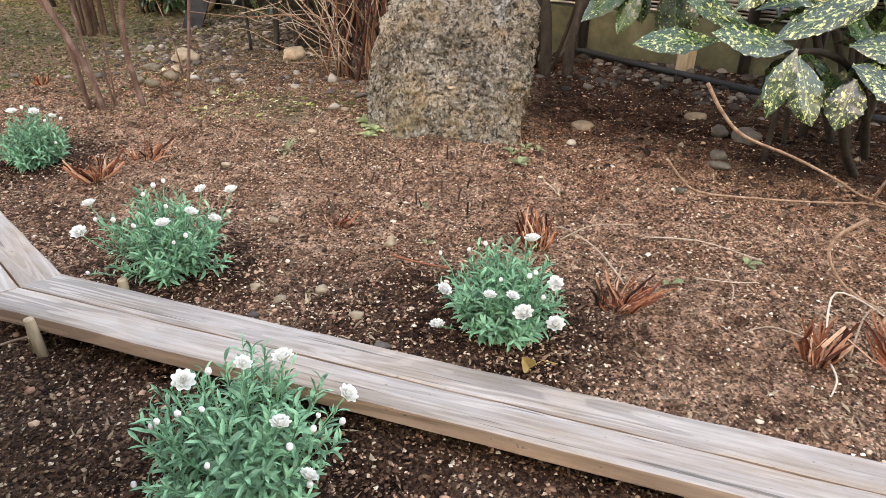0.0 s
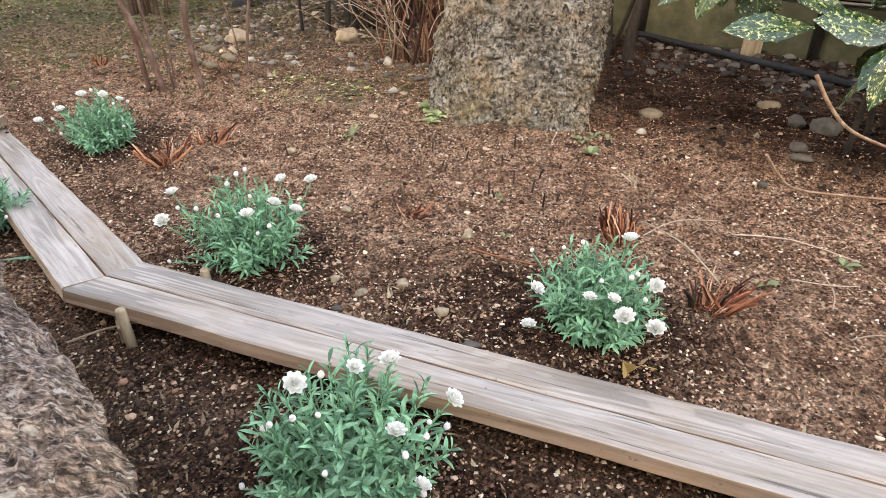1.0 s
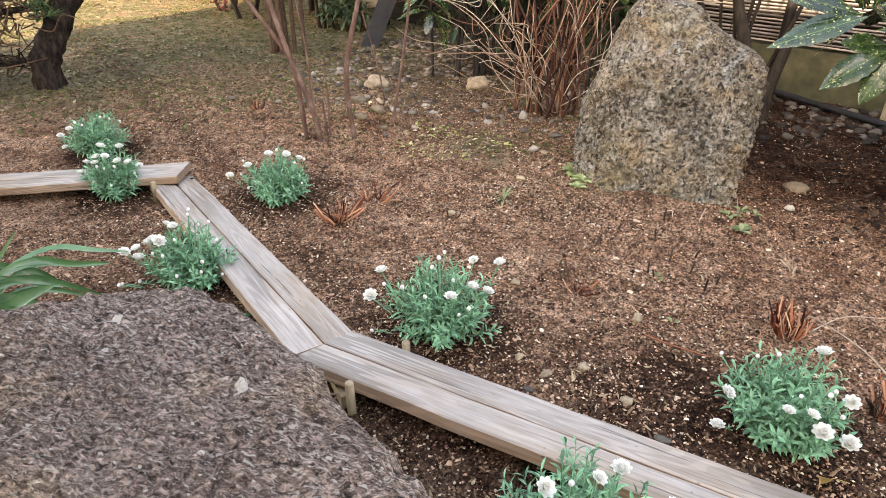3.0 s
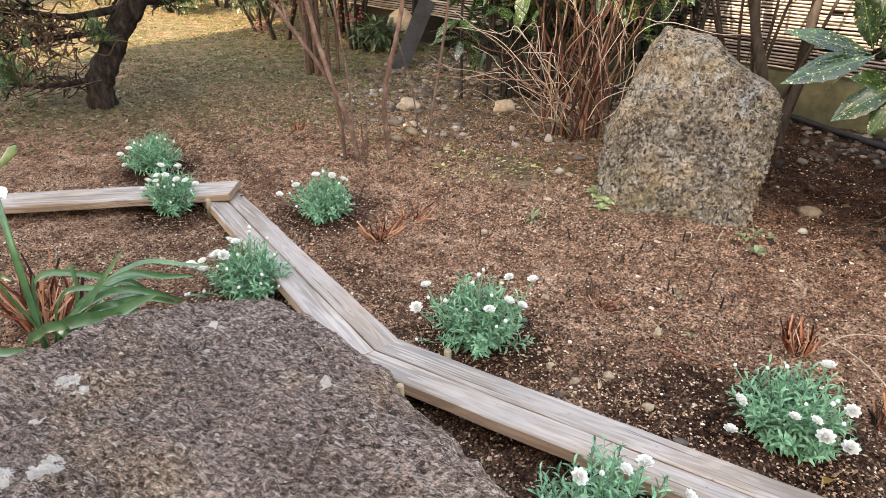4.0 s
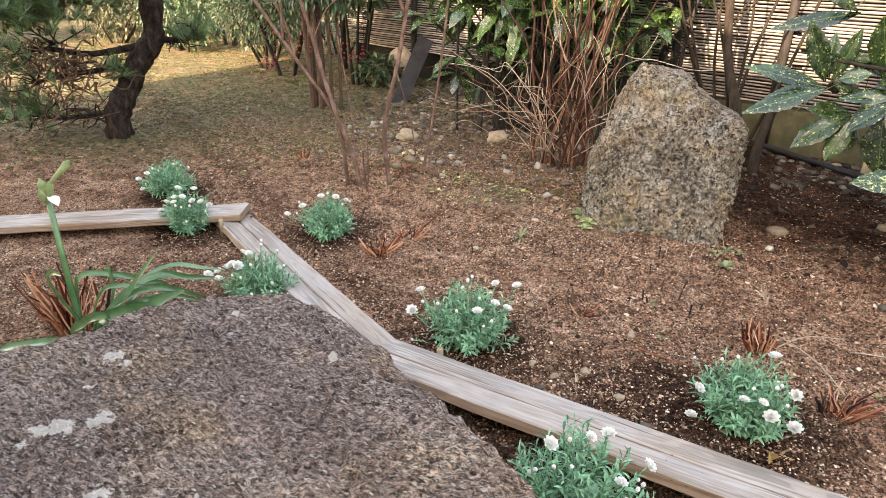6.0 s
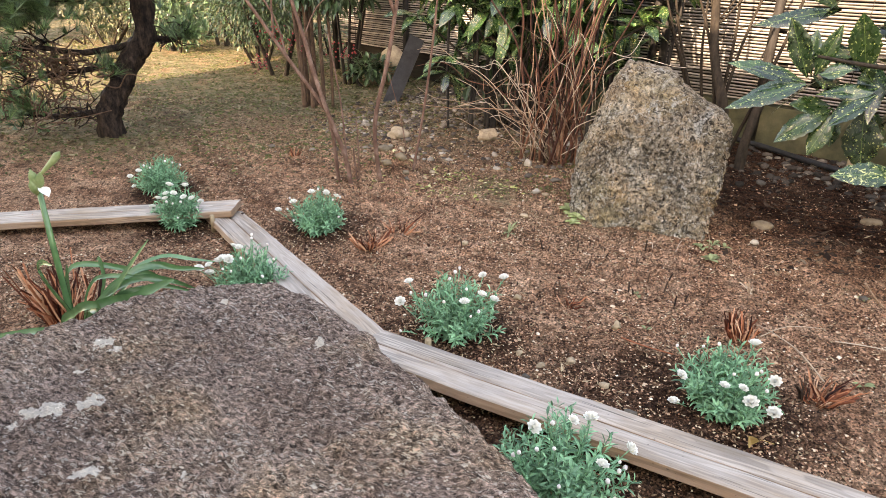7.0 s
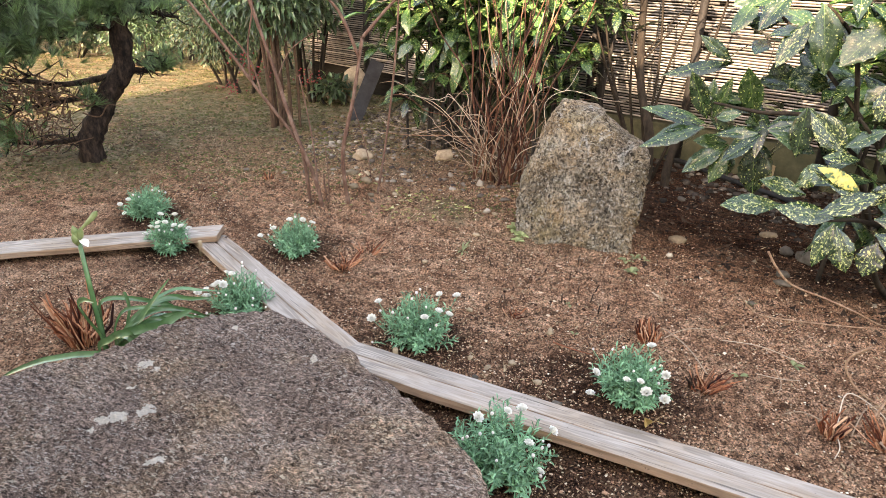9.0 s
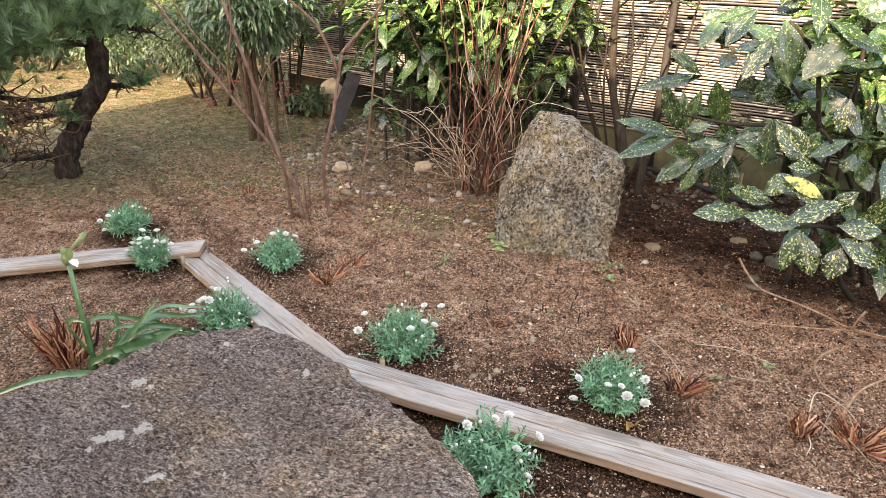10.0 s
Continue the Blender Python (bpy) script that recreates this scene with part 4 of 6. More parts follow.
def flowering_plant(x, y, radius, tall, seed, blooms):
    """A bushy silver-green plant; blooms: offsets of its flowers (dx, dy, height, size; size under 0.8 is a bud)."""
    rng = random.Random(seed)
    z0 = height_at(x, y)
    ob = thing("flowering_plant", "bushy silver-green plant with papery white double flowers, in dark soil", "flower plant", (x, y, z0), "white flowering plants of the bed")
    stems, leaves = Shape(), Shape()
    count = 84
    for k in range(count):
        a = k * 2.39996 + rng.uniform(-0.3, 0.3)
        q = math.sqrt((k + 0.5) / count)
        reach = radius * (q ** 0.9) * rng.uniform(0.72, 1.15)
        h = tall * (1 - 0.55 * q ** 2.4) * rng.uniform(0.62, 1.12)
        b = Vector((math.cos(a) * reach * 0.18, math.sin(a) * reach * 0.18, -0.004))
        e = Vector((math.cos(a) * reach, math.sin(a) * reach, h))
        mid = b.lerp(e, 0.5) + Vector((math.cos(a), math.sin(a), 0)) * reach * 0.16 - Vector((0, 0, h * 0.05 * q))
        pts = [b.lerp(mid, t).lerp(mid.lerp(e, t), t) for t in (0, 0.25, 0.5, 0.75, 1.0)]
        stems.tube(pts, [0.0016, 0.0014, 0.0012, 0.001, 0.0007], 4, False)
        n = 19
        for i in range(n):
            t = 0.22 + 0.78 * i / (n - 1)
            f = t * 4
            j = min(3, int(f))
            p = pts[j].lerp(pts[j + 1], f - j)
            along = (pts[j + 1] - pts[j]).normalized()
            turn = i * 2.4 + k
            side = along.orthogonal().normalized()
            side = side * math.cos(turn) + along.cross(side) * math.sin(turn)
            lean = 0.35 + 0.75 * t * t
            length = rng.uniform(0.020, 0.031) * (1.0 if t < 0.85 else 0.8)
            way = side * (1.25 - 0.5 * t) + along * lean + Vector((0, 0, 0.2))
            leaves.leaf(p, way, along + Vector((0, 0, 0.3)), length, length * rng.uniform(0.19, 0.27), rng.uniform(0.1, 0.5), 0.25, 4, 0.55)
    tagged(put("stem_mass", stems, LEAF, ob), kind="stuff")
    tagged(put("foliage", leaves, LEAF, ob), kind="stuff")
    for dx, dy, h, size in blooms:
        s = Shape()
        foot = Vector((dx * 0.72, dy * 0.72, h * 0.55))
        head = Vector((dx, dy, h))
        s.tube([foot, foot.lerp(head, 0.5) + Vector((rng.uniform(-0.004, 0.004), rng.uniform(-0.004, 0.004), 0.004)), head], [0.0012, 0.0011, 0.0013], 5, False)
        for i in range(4):
            a = rng.uniform(0, 6.28)
            s.leaf(foot.lerp(head, rng.uniform(0.2, 0.8)), (math.cos(a), math.sin(a), 0.8), (0, 0, 1), 0.012, 0.003, 0.1, 0.3, 3)
        put("flower_stem", s, LEAF, ob)
        tilt = pose(*head, rng.uniform(-22, 22) + 12, rng.uniform(-22, 22), rng.uniform(0, 360))
        if size >= 0.8:
            fl = put("flower", FLOWER, None, ob, "white papery double flower", place=tilt @ Matrix.Scale(size, 4))
            put("eye", FLOWER_EYE, None, fl, "yellow flower centre")
        else:
            put("bud", FLOWER_BUD, None, ob, "closed white flower bud", place=tilt @ Matrix.Scale(max(0.55, size) * 1.05, 4))


def scattered_blooms(seed, radius, tall, opened, buds):
    rng = random.Random(seed * 11)
    out = []
    for k in range(opened + buds):
        a, q = rng.uniform(0, 6.28), math.sqrt(rng.uniform(0.05, 1.0))
        out.append((math.cos(a) * radius * q, math.sin(a) * radius * q * 0.9, tall * (1.12 - 0.42 * q ** 2) + rng.uniform(0.0, 0.035), rng.uniform(0.9, 1.15) if k < opened else rng.uniform(0.55, 0.75)))
    return out


BLOOMS = {}
BLOOMS[1] = [(-0.054, -0.010, 0.168, 1.10), (0.048, 0.055, 0.156, 1.10), (0.125, 0.057, 0.098, 1.10), (0.071, -0.048, 0.143, 0.95), (0.014, 0.008, 0.183, 0.85), (0.101, -0.067, 0.081, 0.90), (-0.021, -0.009, 0.182, 0.70), (-0.073, -0.050, 0.140, 0.65), (-0.084, -0.048, 0.129, 0.70), (-0.041, -0.056, 0.159, 0.65), (0.120, 0.042, 0.062, 0.75), (0.104, -0.004, 0.118, 0.50), (0.102, -0.028, 0.116, 0.65), (0.084, -0.061, 0.119, 0.70), (0.104, -0.069, 0.071, 0.70), (0.002, -0.099, 0.125, 0.50), (-0.113, -0.065, 0.048, 0.60), (-0.011, -0.056, 0.168, 0.50)]
BLOOMS[2] = [(-0.118, -0.034, 0.156, 1.00), (-0.136, -0.057, 0.108, 1.15), (0.035, -0.073, 0.140, 1.05), (0.070, -0.033, 0.145, 1.00), (0.097, 0.000, 0.116, 1.00), (0.112, 0.068, 0.147, 1.05), (0.058, 0.054, 0.154, 0.90), (-0.004, -0.007, 0.184, 0.75), (0.001, 0.024, 0.181, 0.65), (-0.014, -0.032, 0.177, 0.65), (-0.072, -0.049, 0.131, 0.75), (-0.014, -0.081, 0.138, 0.65), (-0.112, -0.035, 0.124, 0.65), (0.035, -0.048, 0.163, 0.60), (0.053, -0.085, 0.109, 0.55), (0.070, -0.068, 0.115, 0.70), (-0.130, -0.073, 0.030, 0.60)]
BLOOMS[3] = [(0.046, 0.030, 0.161, 1.10), (0.029, -0.095, 0.095, 1.25), (0.084, -0.073, 0.061, 1.20), (0.084, -0.032, 0.114, 1.05), (-0.102, -0.017, 0.085, 1.05), (-0.110, -0.044, 0.030, 1.05), (-0.026, -0.083, 0.119, 0.85), (0.009, -0.085, 0.120, 0.85), (-0.033, -0.002, 0.167, 0.60), (-0.061, 0.014, 0.147, 0.55), (-0.010, -0.070, 0.140, 0.55), (0.036, -0.059, 0.141, 0.70), (0.048, -0.048, 0.142, 0.60), (0.061, -0.069, 0.110, 0.60), (-0.110, 0.041, 0.123, 0.50)]
BLOOMS[4] = [(-0.075, -0.038, 0.120, 1.10), (-0.002, -0.037, 0.164, 1.10), (0.043, -0.014, 0.159, 1.00), (0.067, 0.017, 0.137, 0.95), (0.064, 0.056, 0.119, 0.75), (0.014, -0.018, 0.170, 0.70), (-0.117, -0.077, 0.101, 0.95), (-0.085, -0.044, 0.137, 0.60), (-0.055, -0.088, 0.070, 0.65), (0.093, -0.036, 0.081, 0.60), (-0.092, -0.056, 0.099, 0.60), (0.068, -0.019, 0.136, 0.60)]
BLOOMS[5] = [(-0.126, -0.062, 0.104, 1.10), (-0.103, -0.048, 0.084, 1.20), (-0.037, -0.050, 0.137, 0.95), (0.007, -0.050, 0.148, 0.60), (-0.133, -0.088, 0.030, 0.70), (-0.135, -0.095, 0.030, 0.70), (-0.043, -0.066, 0.115, 0.60), (-0.012, -0.077, 0.117, 0.60), (0.024, -0.093, 0.077, 0.70), (0.071, -0.051, 0.099, 0.70), (0.071, -0.063, 0.079, 0.60), (-0.100, -0.068, 0.030, 0.70), (0.098, -0.028, 0.055, 0.60)]
BLOOMS[5] += [(-0.058, -0.04, 0.135, 1.15), (-0.035, -0.05, 0.140, 1.2), (-0.078, -0.03, 0.118, 1.25), (-0.02, -0.01, 0.160, 0.95), (-0.045, 0.0, 0.158, 0.85), (0.02, 0.0, 0.19, 0.6), (0.05, 0.03, 0.16, 0.6), (-0.09, -0.06, 0.12, 0.9), (0.0, 0.03, 0.185, 0.7), (0.08, 0.0, 0.13, 0.6)]
BLOOMS[6] = [(-0.036, -0.054, 0.130, 1.00), (-0.002, -0.047, 0.149, 1.00), (0.023, -0.040, 0.150, 1.00), (0.055, -0.028, 0.134, 1.00), (0.070, -0.002, 0.122, 1.00), (0.076, 0.037, 0.096, 0.95), (-0.065, -0.055, 0.094, 1.00), (0.011, -0.068, 0.125, 0.75), (0.054, -0.046, 0.121, 0.75), (0.087, -0.007, 0.089, 0.60), (-0.082, -0.057, 0.058, 0.60), (0.053, -0.076, 0.072, 0.50)]
BLOOMS[6] += [(-0.02, 0.0, 0.165, 1.1), (0.04, 0.01, 0.165, 1.1), (0.0, -0.06, 0.135, 0.9), (0.03, -0.065, 0.12, 0.6)]
BLOOMS[7] = [(-0.089, -0.064, 0.074, 1.00), (-0.028, -0.082, 0.109, 1.00), (-0.005, -0.071, 0.130, 0.75), (0.058, -0.024, 0.140, 0.75), (0.068, 0.060, 0.100, 0.75), (-0.049, -0.097, 0.047, 0.85), (0.022, -0.073, 0.124, 0.60), (0.074, 0.004, 0.128, 0.60)]
for x, y, r, h, seed in PLANTS:
    flowering_plant(x, y, r, h, seed, BLOOMS.get(seed) or scattered_blooms(seed, r, h, 8, 11))


def dead_tuft(x, y, radius, tall, n, seed, lean=(0, 0), material=DEAD, label="cut-back clump of dead reddish-brown stalks", flare=0.6):
    rng = random.Random(seed)
    ob = thing("dead_clump", label, "dead plant", (x, y, height_at(x, y)), "cut-back dead clumps")
    for k in range(n):
        s = Shape()
        a, q = rng.uniform(0, 6.28), math.sqrt(rng.random())
        b = Vector((math.cos(a) * q * radius * 0.45, math.sin(a) * q * radius * 0.45, -0.006))
        h = tall * rng.uniform(0.45, 1.0)
        e = b + Vector((math.cos(a) * radius * q * flare + lean[0] * h, math.sin(a) * radius * q * flare + lean[1] * h, h))
        mid = b.lerp(e, 0.5) + Vector((rng.uniform(-1, 1), rng.uniform(-1, 1), rng.uniform(-0.5, 0.5))) * (0.004 + 0.06 * tall)
        e += Vector((rng.uniform(-1, 1), rng.uniform(-1, 1), 0)) * 0.16 * tall
        w = rng.uniform(0.0032, 0.0072) * (1.3 if tall > 0.1 else 1.0)
        s.blade([b, mid, e, e + (e - mid).normalized() * 0.006 + Vector((0, 0, -0.002))], [w, w * 1.05, w * 0.8, w * 0.35], (math.cos(a + 1.2), math.sin(a + 1.2), 0.2), 0.7)
        put("stalk", s, material, ob)
    return ob


dead_tuft(-0.937, 1.575, 0.055, 0.075, 34, 1, (0.1, -0.1), flare=1.0)
dead_tuft(-0.880, 1.740, 0.050, 0.060, 24, 2, (0.3, 0.0), flare=1.1)
dead_tuft(0.200, 1.285, 0.045, 0.085, 44, 3, (-0.1, 0.0), flare=0.55)
dead_tuft(0.335, 1.060, 0.048, 0.062, 46, 4, (0.35, 0.1), flare=0.9)
dead_tuft(0.300, 1.065, 0.016, 0.075, 7, 24, (-0.1, 0.1), STUB, "blackened cut stem stump in soil")
dead_tuft(0.632, 0.925, 0.040, 0.085, 40, 5, (0.0, 0.0), flare=0.55)
dead_tuft(0.775, 0.900, 0.070, 0.070, 60, 6, (0.2, 0.0), flare=1.0)
dead_tuft(-1.585, 0.930, 0.088, 0.190, 74, 7, (-0.02, 0.05), flare=0.62)
dead_tuft(-0.250, 1.352, 0.035, 0.035, 18, 8, (0.3, 0.0), flare=0.9)
dead_tuft(0.283, 1.575, 0.016, 0.050, 6, 9, (-0.5, 0.0), STRAW, "few short dry straw stalks in soil", 0.5)
dead_tuft(-2.260, 1.500, 0.045, 0.050, 20, 10, (0.1, 0.0), flare=1.0)
dead_tuft(-1.66, 2.50, 0.030, 0.050, 16, 11, (0.1, 0.0), flare=0.9)


def dry_stalk(points, r, label="thin dry curved stalk on the soil", material=STRAW):
    s = Shape()
    pts = [Vector(p) for p in points]
    fine = []
    for i in range(len(pts) - 1):
        p0, p1, p2, p3 = pts[max(i - 1, 0)], pts[i], pts[i + 1], pts[min(i + 2, len(pts) - 1)]
        for k in range(5):
            t = k / 5
            fine.append(0.5 * (2 * p1 + (p2 - p0) * t + (2 * p0 - 5 * p1 + 4 * p2 - p3) * t * t + (3 * p1 - p0 - 3 * p2 + p3) * t ** 3))
    fine.append(pts[-1])
    s.tube(fine, [r * (1 - 0.35 * i / len(fine)) for i in range(len(fine))], 6)
    return s, material, label


def stalk_thing(points, r, label="thin dry curved stalk on the soil", material=STRAW, name="dry_stalk"):
    s, m, lab = dry_stalk(points, r, label, material)
    return single(name, s, m, lab, "twig", group="dry stalks on the soil", smooth=True)


stalk_thing([(-0.106, 1.203, 0.012), (-0.05, 1.178, 0.012), (0.02, 1.150, 0.016)], 0.0025, "reddish dry stalk lying on soil", DEAD)
stalk_thing([(0.335, 1.07, 0.05), (0.30, 1.18, 0.06), (0.26, 1.32, 0.03), (0.25, 1.36, 0.01)], 0.002)
stalk_thing([(0.25, 1.30, 0.012), (0.33, 1.36, 0.02), (0.43, 1.39, 0.01)], 0.0016)
stalk_thing([(0.44, 1.33, 0.01), (0.55, 1.30, 0.02), (0.66, 1.24, 0.01)], 0.0018)
stalk_thing([(0.50, 1.16, 0.01), (0.56, 1.13, 0.02), (0.62, 1.15, 0.01)], 0.0015)
stalk_thing([(0.54, 1.07, 0.008), (0.56, 1.12, 0.014), (0.55, 1.17, 0.03)], 0.0015)
stalk_thing([(0.62, 0.935, 0.03), (0.57, 0.97, 0.03), (0.53, 0.98, 0.01)], 0.002)
stalk_thing([(0.66, 0.96, 0.01), (0.70, 1.04, 0.06), (0.77, 1.00, 0.04), (0.80, 0.94, 0.01)], 0.002)
stalk_thing([(0.68, 0.92, 0.01), (0.74, 1.0, 0.05), (0.82, 1.02, 0.03)], 0.002)
stalk_thing([(0.72, 0.87, 0.04), (0.75, 0.83, 0.02), (0.77, 0.80, 0.005)], 0.0025)
stalk_thing([(0.64, 0.90, 0.01), (0.63, 0.86, 0.012), (0.61, 0.83, 0.005)], 0.002)
stalk_thing([(0.13, 1.12, 0.05), (0.18, 1.16, 0.05), (0.25, 1.17, 0.01)], 0.0018)
stalk_thing([(-0.74, 0.84, 0.005), (-0.70, 0.875, 0.008), (-0.645, 0.885, 0.02)], 0.0025)

stalk_thing([(0.058, 1.935, 0.0), (0.070, 1.938, 0.022), (0.090, 1.942, 0.042)], 0.0016, "thin dark dry stalk at the foot of the stone", STUB)
stalk_thing([(-0.030, 1.840, 0.006), (0.0, 1.815, 0.028), (0.002, 1.805, 0.0)], 0.0013)
stalk_thing([(0.082, 1.822, 0.0), (0.090, 1.835, 0.022), (0.098, 1.845, 0.034)], 0.0014)
stalk_thing([(0.205, 1.920, 0.0), (0.198, 1.930, 0.030), (0.194, 1.935, 0.045)], 0.0013)

rng = random.Random(77)
STUBS = [(-0.635, 1.673), (-0.36, 1.706), (-0.247, 1.741), (-0.249, 1.567), (-0.151, 1.711), (-0.102, 1.639), (-0.051, 1.683), (-0.023, 1.559), (-0.066, 1.473), (-0.081, 1.486), (0.08, 1.474), (0.02, 1.498), (-0.265, 1.826), (0.045, 1.425), (0.143, 1.512), (-0.127, 1.564), (-0.215, 1.60), (-0.02, 1.80), (0.19, 1.86), (0.04, 1.585), (-0.29, 1.40), (-0.275, 1.42)]
for x, y in STUBS:
    s = Shape()
    h = rng.uniform(0.018, 0.042)
    dx, dy = rng.uniform(-0.4, 0.4) * h, rng.uniform(-0.2, 0.2) * h
    s.tube([(0, 0, -0.01), (dx * 0.5, dy * 0.5, h * 0.5), (dx, dy, h)], [0.0027, 0.0025, 0.0022], 6)
    single("stem_stub", s, STUB, "short dark cut stem stub in soil", "stem stub", (x, y, height_at(x, y)), "cut stem stubs")


def weed(x, y, r, n, seed, label="small green weed seedling in soil", long=False, material=WEED):
    rng = random.Random(seed)
    s = Shape()
    for k in range(n):
        a = rng.uniform(0, 6.28)
        way = Vector((math.cos(a), math.sin(a), rng.uniform(0.3, 2.2 if long else 0.9)))
        length = r * rng.uniform(0.7, 1.2)
        s.leaf((math.cos(a) * 0.003, math.sin(a) * 0.003, 0.002), way, (0, 0, 1), length, length * (0.2 if long else 0.5), 0.3, 0.2, 4, 0.55)
    ob = thing("weed", label, "weed", (x, y, height_at(x, y)), "weeds in the bed")
    tagged(put("leaf_rosette", s, material, ob), kind="stuff")


weed(-0.496, 1.825, 0.05, 7, 1, long=True)
weed(-0.285, 2.085, 0.050, 40, 2, "pale green leafy weed at the foot of the stone", material=WEED_PALE)
weed(0.188, 1.775, 0.034, 9, 3)
weed(0.634, 1.245, 0.03, 7, 4)
weed(0.452, 1.150, 0.022, 6, 5)
weed(-0.055, 1.470, 0.02, 4, 6)
weed(-0.04, 1.275, 0.02, 2, 7)
weed(0.60, 1.62, 0.018, 5, 8)
weed(0.215, 1.925, 0.030, 8, 14)
weed(0.252, 1.915, 0.022, 6, 15)
weed(0.172, 1.878, 0.032, 6, 16)
weed(-0.275, 1.968, 0.026, 16, 17, "pale green leafy weed at the foot of the stone", material=WEED_PALE)
weed(-0.275, 2.140, 0.040, 30, 18, "pale green leafy weed at the foot of the stone", material=WEED_PALE)
weed(-0.262, 2.030, 0.034, 26, 12, "pale green leafy weed at the foot of the stone", material=WEED_PALE)

s = Shape()
s.leaf((0, 0, 0.002), (-0.25, -0.55, 0.75), (0.3, -1, 0.4), 0.048, 0.026, 0.15, 0.3, 6, 0.5)
s.tube([(0, 0, 0.002), (0.02, 0.008, 0.012), (0.045, 0.008, 0.006)], 0.0008, 4)
single("fallen_leaf", s, FALLEN, "yellowing brown fallen leaf propped against the plant", "leaf", (0.155, 0.868, height_at(0.155, 0.868)))


s = Shape()
s.blade([(-0.062, 0.006, 0.012), (-0.03, 0.004, 0.014), (0.0, 0.0, 0.016), (0.035, 0.003, 0.013), (0.062, 0.008, 0.010)], [0.002, 0.010, 0.013, 0.010, 0.001], (0, 0, 1), 0.3)
single("fallen_leaf", s, BULB_LEAF, "long green strap leaf lying on the dark soil", "leaf", (-0.972, 1.079, height_at(-0.972, 1.079)), turn=15)


def bulb_plant():
    """Strap leaves and one budding stalk beside the boulder."""
    at = (-1.25, 0.66)
    ob = thing("bulb_plant", "green strap-leaved bulb plant with one budding stalk", "bulb plant", (*at, height_at(*at)))
    rng = random.Random(3)

    def strap(points, width):
        first = Vector(points[0])
        foot = Vector((first.x * 0.4, first.y * 0.4, 0))
        pts = [foot, foot.lerp(first, 0.5) + Vector((0, 0, 0.01))] + [Vector(q) for q in points]
        fine = []
        for i in range(len(pts) - 1):
            p0, p1, p2, p3 = pts[max(i - 1, 0)], pts[i], pts[i + 1], pts[min(i + 2, len(pts) - 1)]
            for k in range(4):
                t = k / 4
                fine.append(0.5 * (2 * p1 + (p2 - p0) * t + (2 * p0 - 5 * p1 + 4 * p2 - p3) * t * t + (3 * p1 - p0 - 3 * p2 + p3) * t ** 3))
        fine.append(pts[-1])
        n = len(fine) - 1
        sh = Shape()
        sh.blade(fine, [0.56 * width * min(1.0, 0.6 + 1.2 * i / n) * (1 if i < n * 0.72 else max(0.06, (n - i) / (n * 0.28)) ** 0.6) for i in range(n + 1)], (-0.35, -0.8, 0.5 + rng.uniform(-0.3, 0.3)), 0.55)
        put("leaf", sh, BULB_LEAF, ob, smooth=True)

    strap([(-0.013, 0.000, 0.224), (-0.037, -0.010, 0.293), (-0.045, -0.020, 0.341), (-0.009, -0.040, 0.371), (0.032, -0.060, 0.379)], 0.029)
    strap([(-0.021, 0.010, 0.218), (-0.027, 0.020, 0.269), (-0.028, 0.030, 0.329)], 0.044)
    strap([(-0.033, 0.020, 0.222), (-0.044, 0.040, 0.296), (-0.014, 0.060, 0.318), (0.059, 0.120, 0.283), (0.097, 0.160, 0.232), (0.133, 0.190, 0.190)], 0.022)
    strap([(0.002, 0.020, 0.235), (0.030, 0.030, 0.298), (0.073, 0.040, 0.311), (0.119, 0.070, 0.296), (0.158, 0.090, 0.274)], 0.018)
    strap([(0.032, 0.020, 0.229), (0.076, 0.030, 0.280), (0.117, 0.040, 0.336), (0.167, 0.050, 0.401)], 0.030)
    strap([(0.030, 0.000, 0.234), (0.085, 0.000, 0.271), (0.159, 0.000, 0.294), (0.197, 0.010, 0.317), (0.234, 0.020, 0.335)], 0.042)
    strap([(0.002, -0.040, 0.232), (0.045, -0.050, 0.269), (0.082, -0.060, 0.296), (0.115, -0.060, 0.305), (0.123, -0.060, 0.293)], 0.031)
    strap([(0.036, -0.060, 0.220), (-0.034, -0.060, 0.219), (-0.101, -0.060, 0.201), (-0.171, -0.060, 0.177), (-0.265, -0.060, 0.131), (-0.327, -0.060, 0.090)], 0.029)
    strap([(0.020, 0.010, 0.220), (0.060, 0.030, 0.272), (0.120, 0.060, 0.302), (0.180, 0.090, 0.288), (0.225, 0.120, 0.250)], 0.026)
    strap([(0.030, 0.020, 0.220), (0.090, 0.050, 0.262), (0.150, 0.080, 0.278), (0.210, 0.100, 0.262)], 0.024)
    strap([(0.030, 0.000, 0.228), (0.090, -0.010, 0.252), (0.140, -0.020, 0.266), (0.195, -0.020, 0.272)], 0.030)
    strap([(0.010, 0.030, 0.210), (0.040, 0.050, 0.268), (0.085, 0.080, 0.300), (0.140, 0.110, 0.305)], 0.020)
    strap([(0.000, 0.060, 0.199), (0.015, 0.060, 0.246), (0.022, 0.070, 0.286), (0.009, 0.080, 0.323), (-0.002, 0.080, 0.316)], 0.024)
    strap([(0.000, 0.080, 0.180), (0.033, 0.100, 0.240), (0.069, 0.120, 0.275), (0.105, 0.140, 0.259), (0.129, 0.160, 0.194)], 0.021)
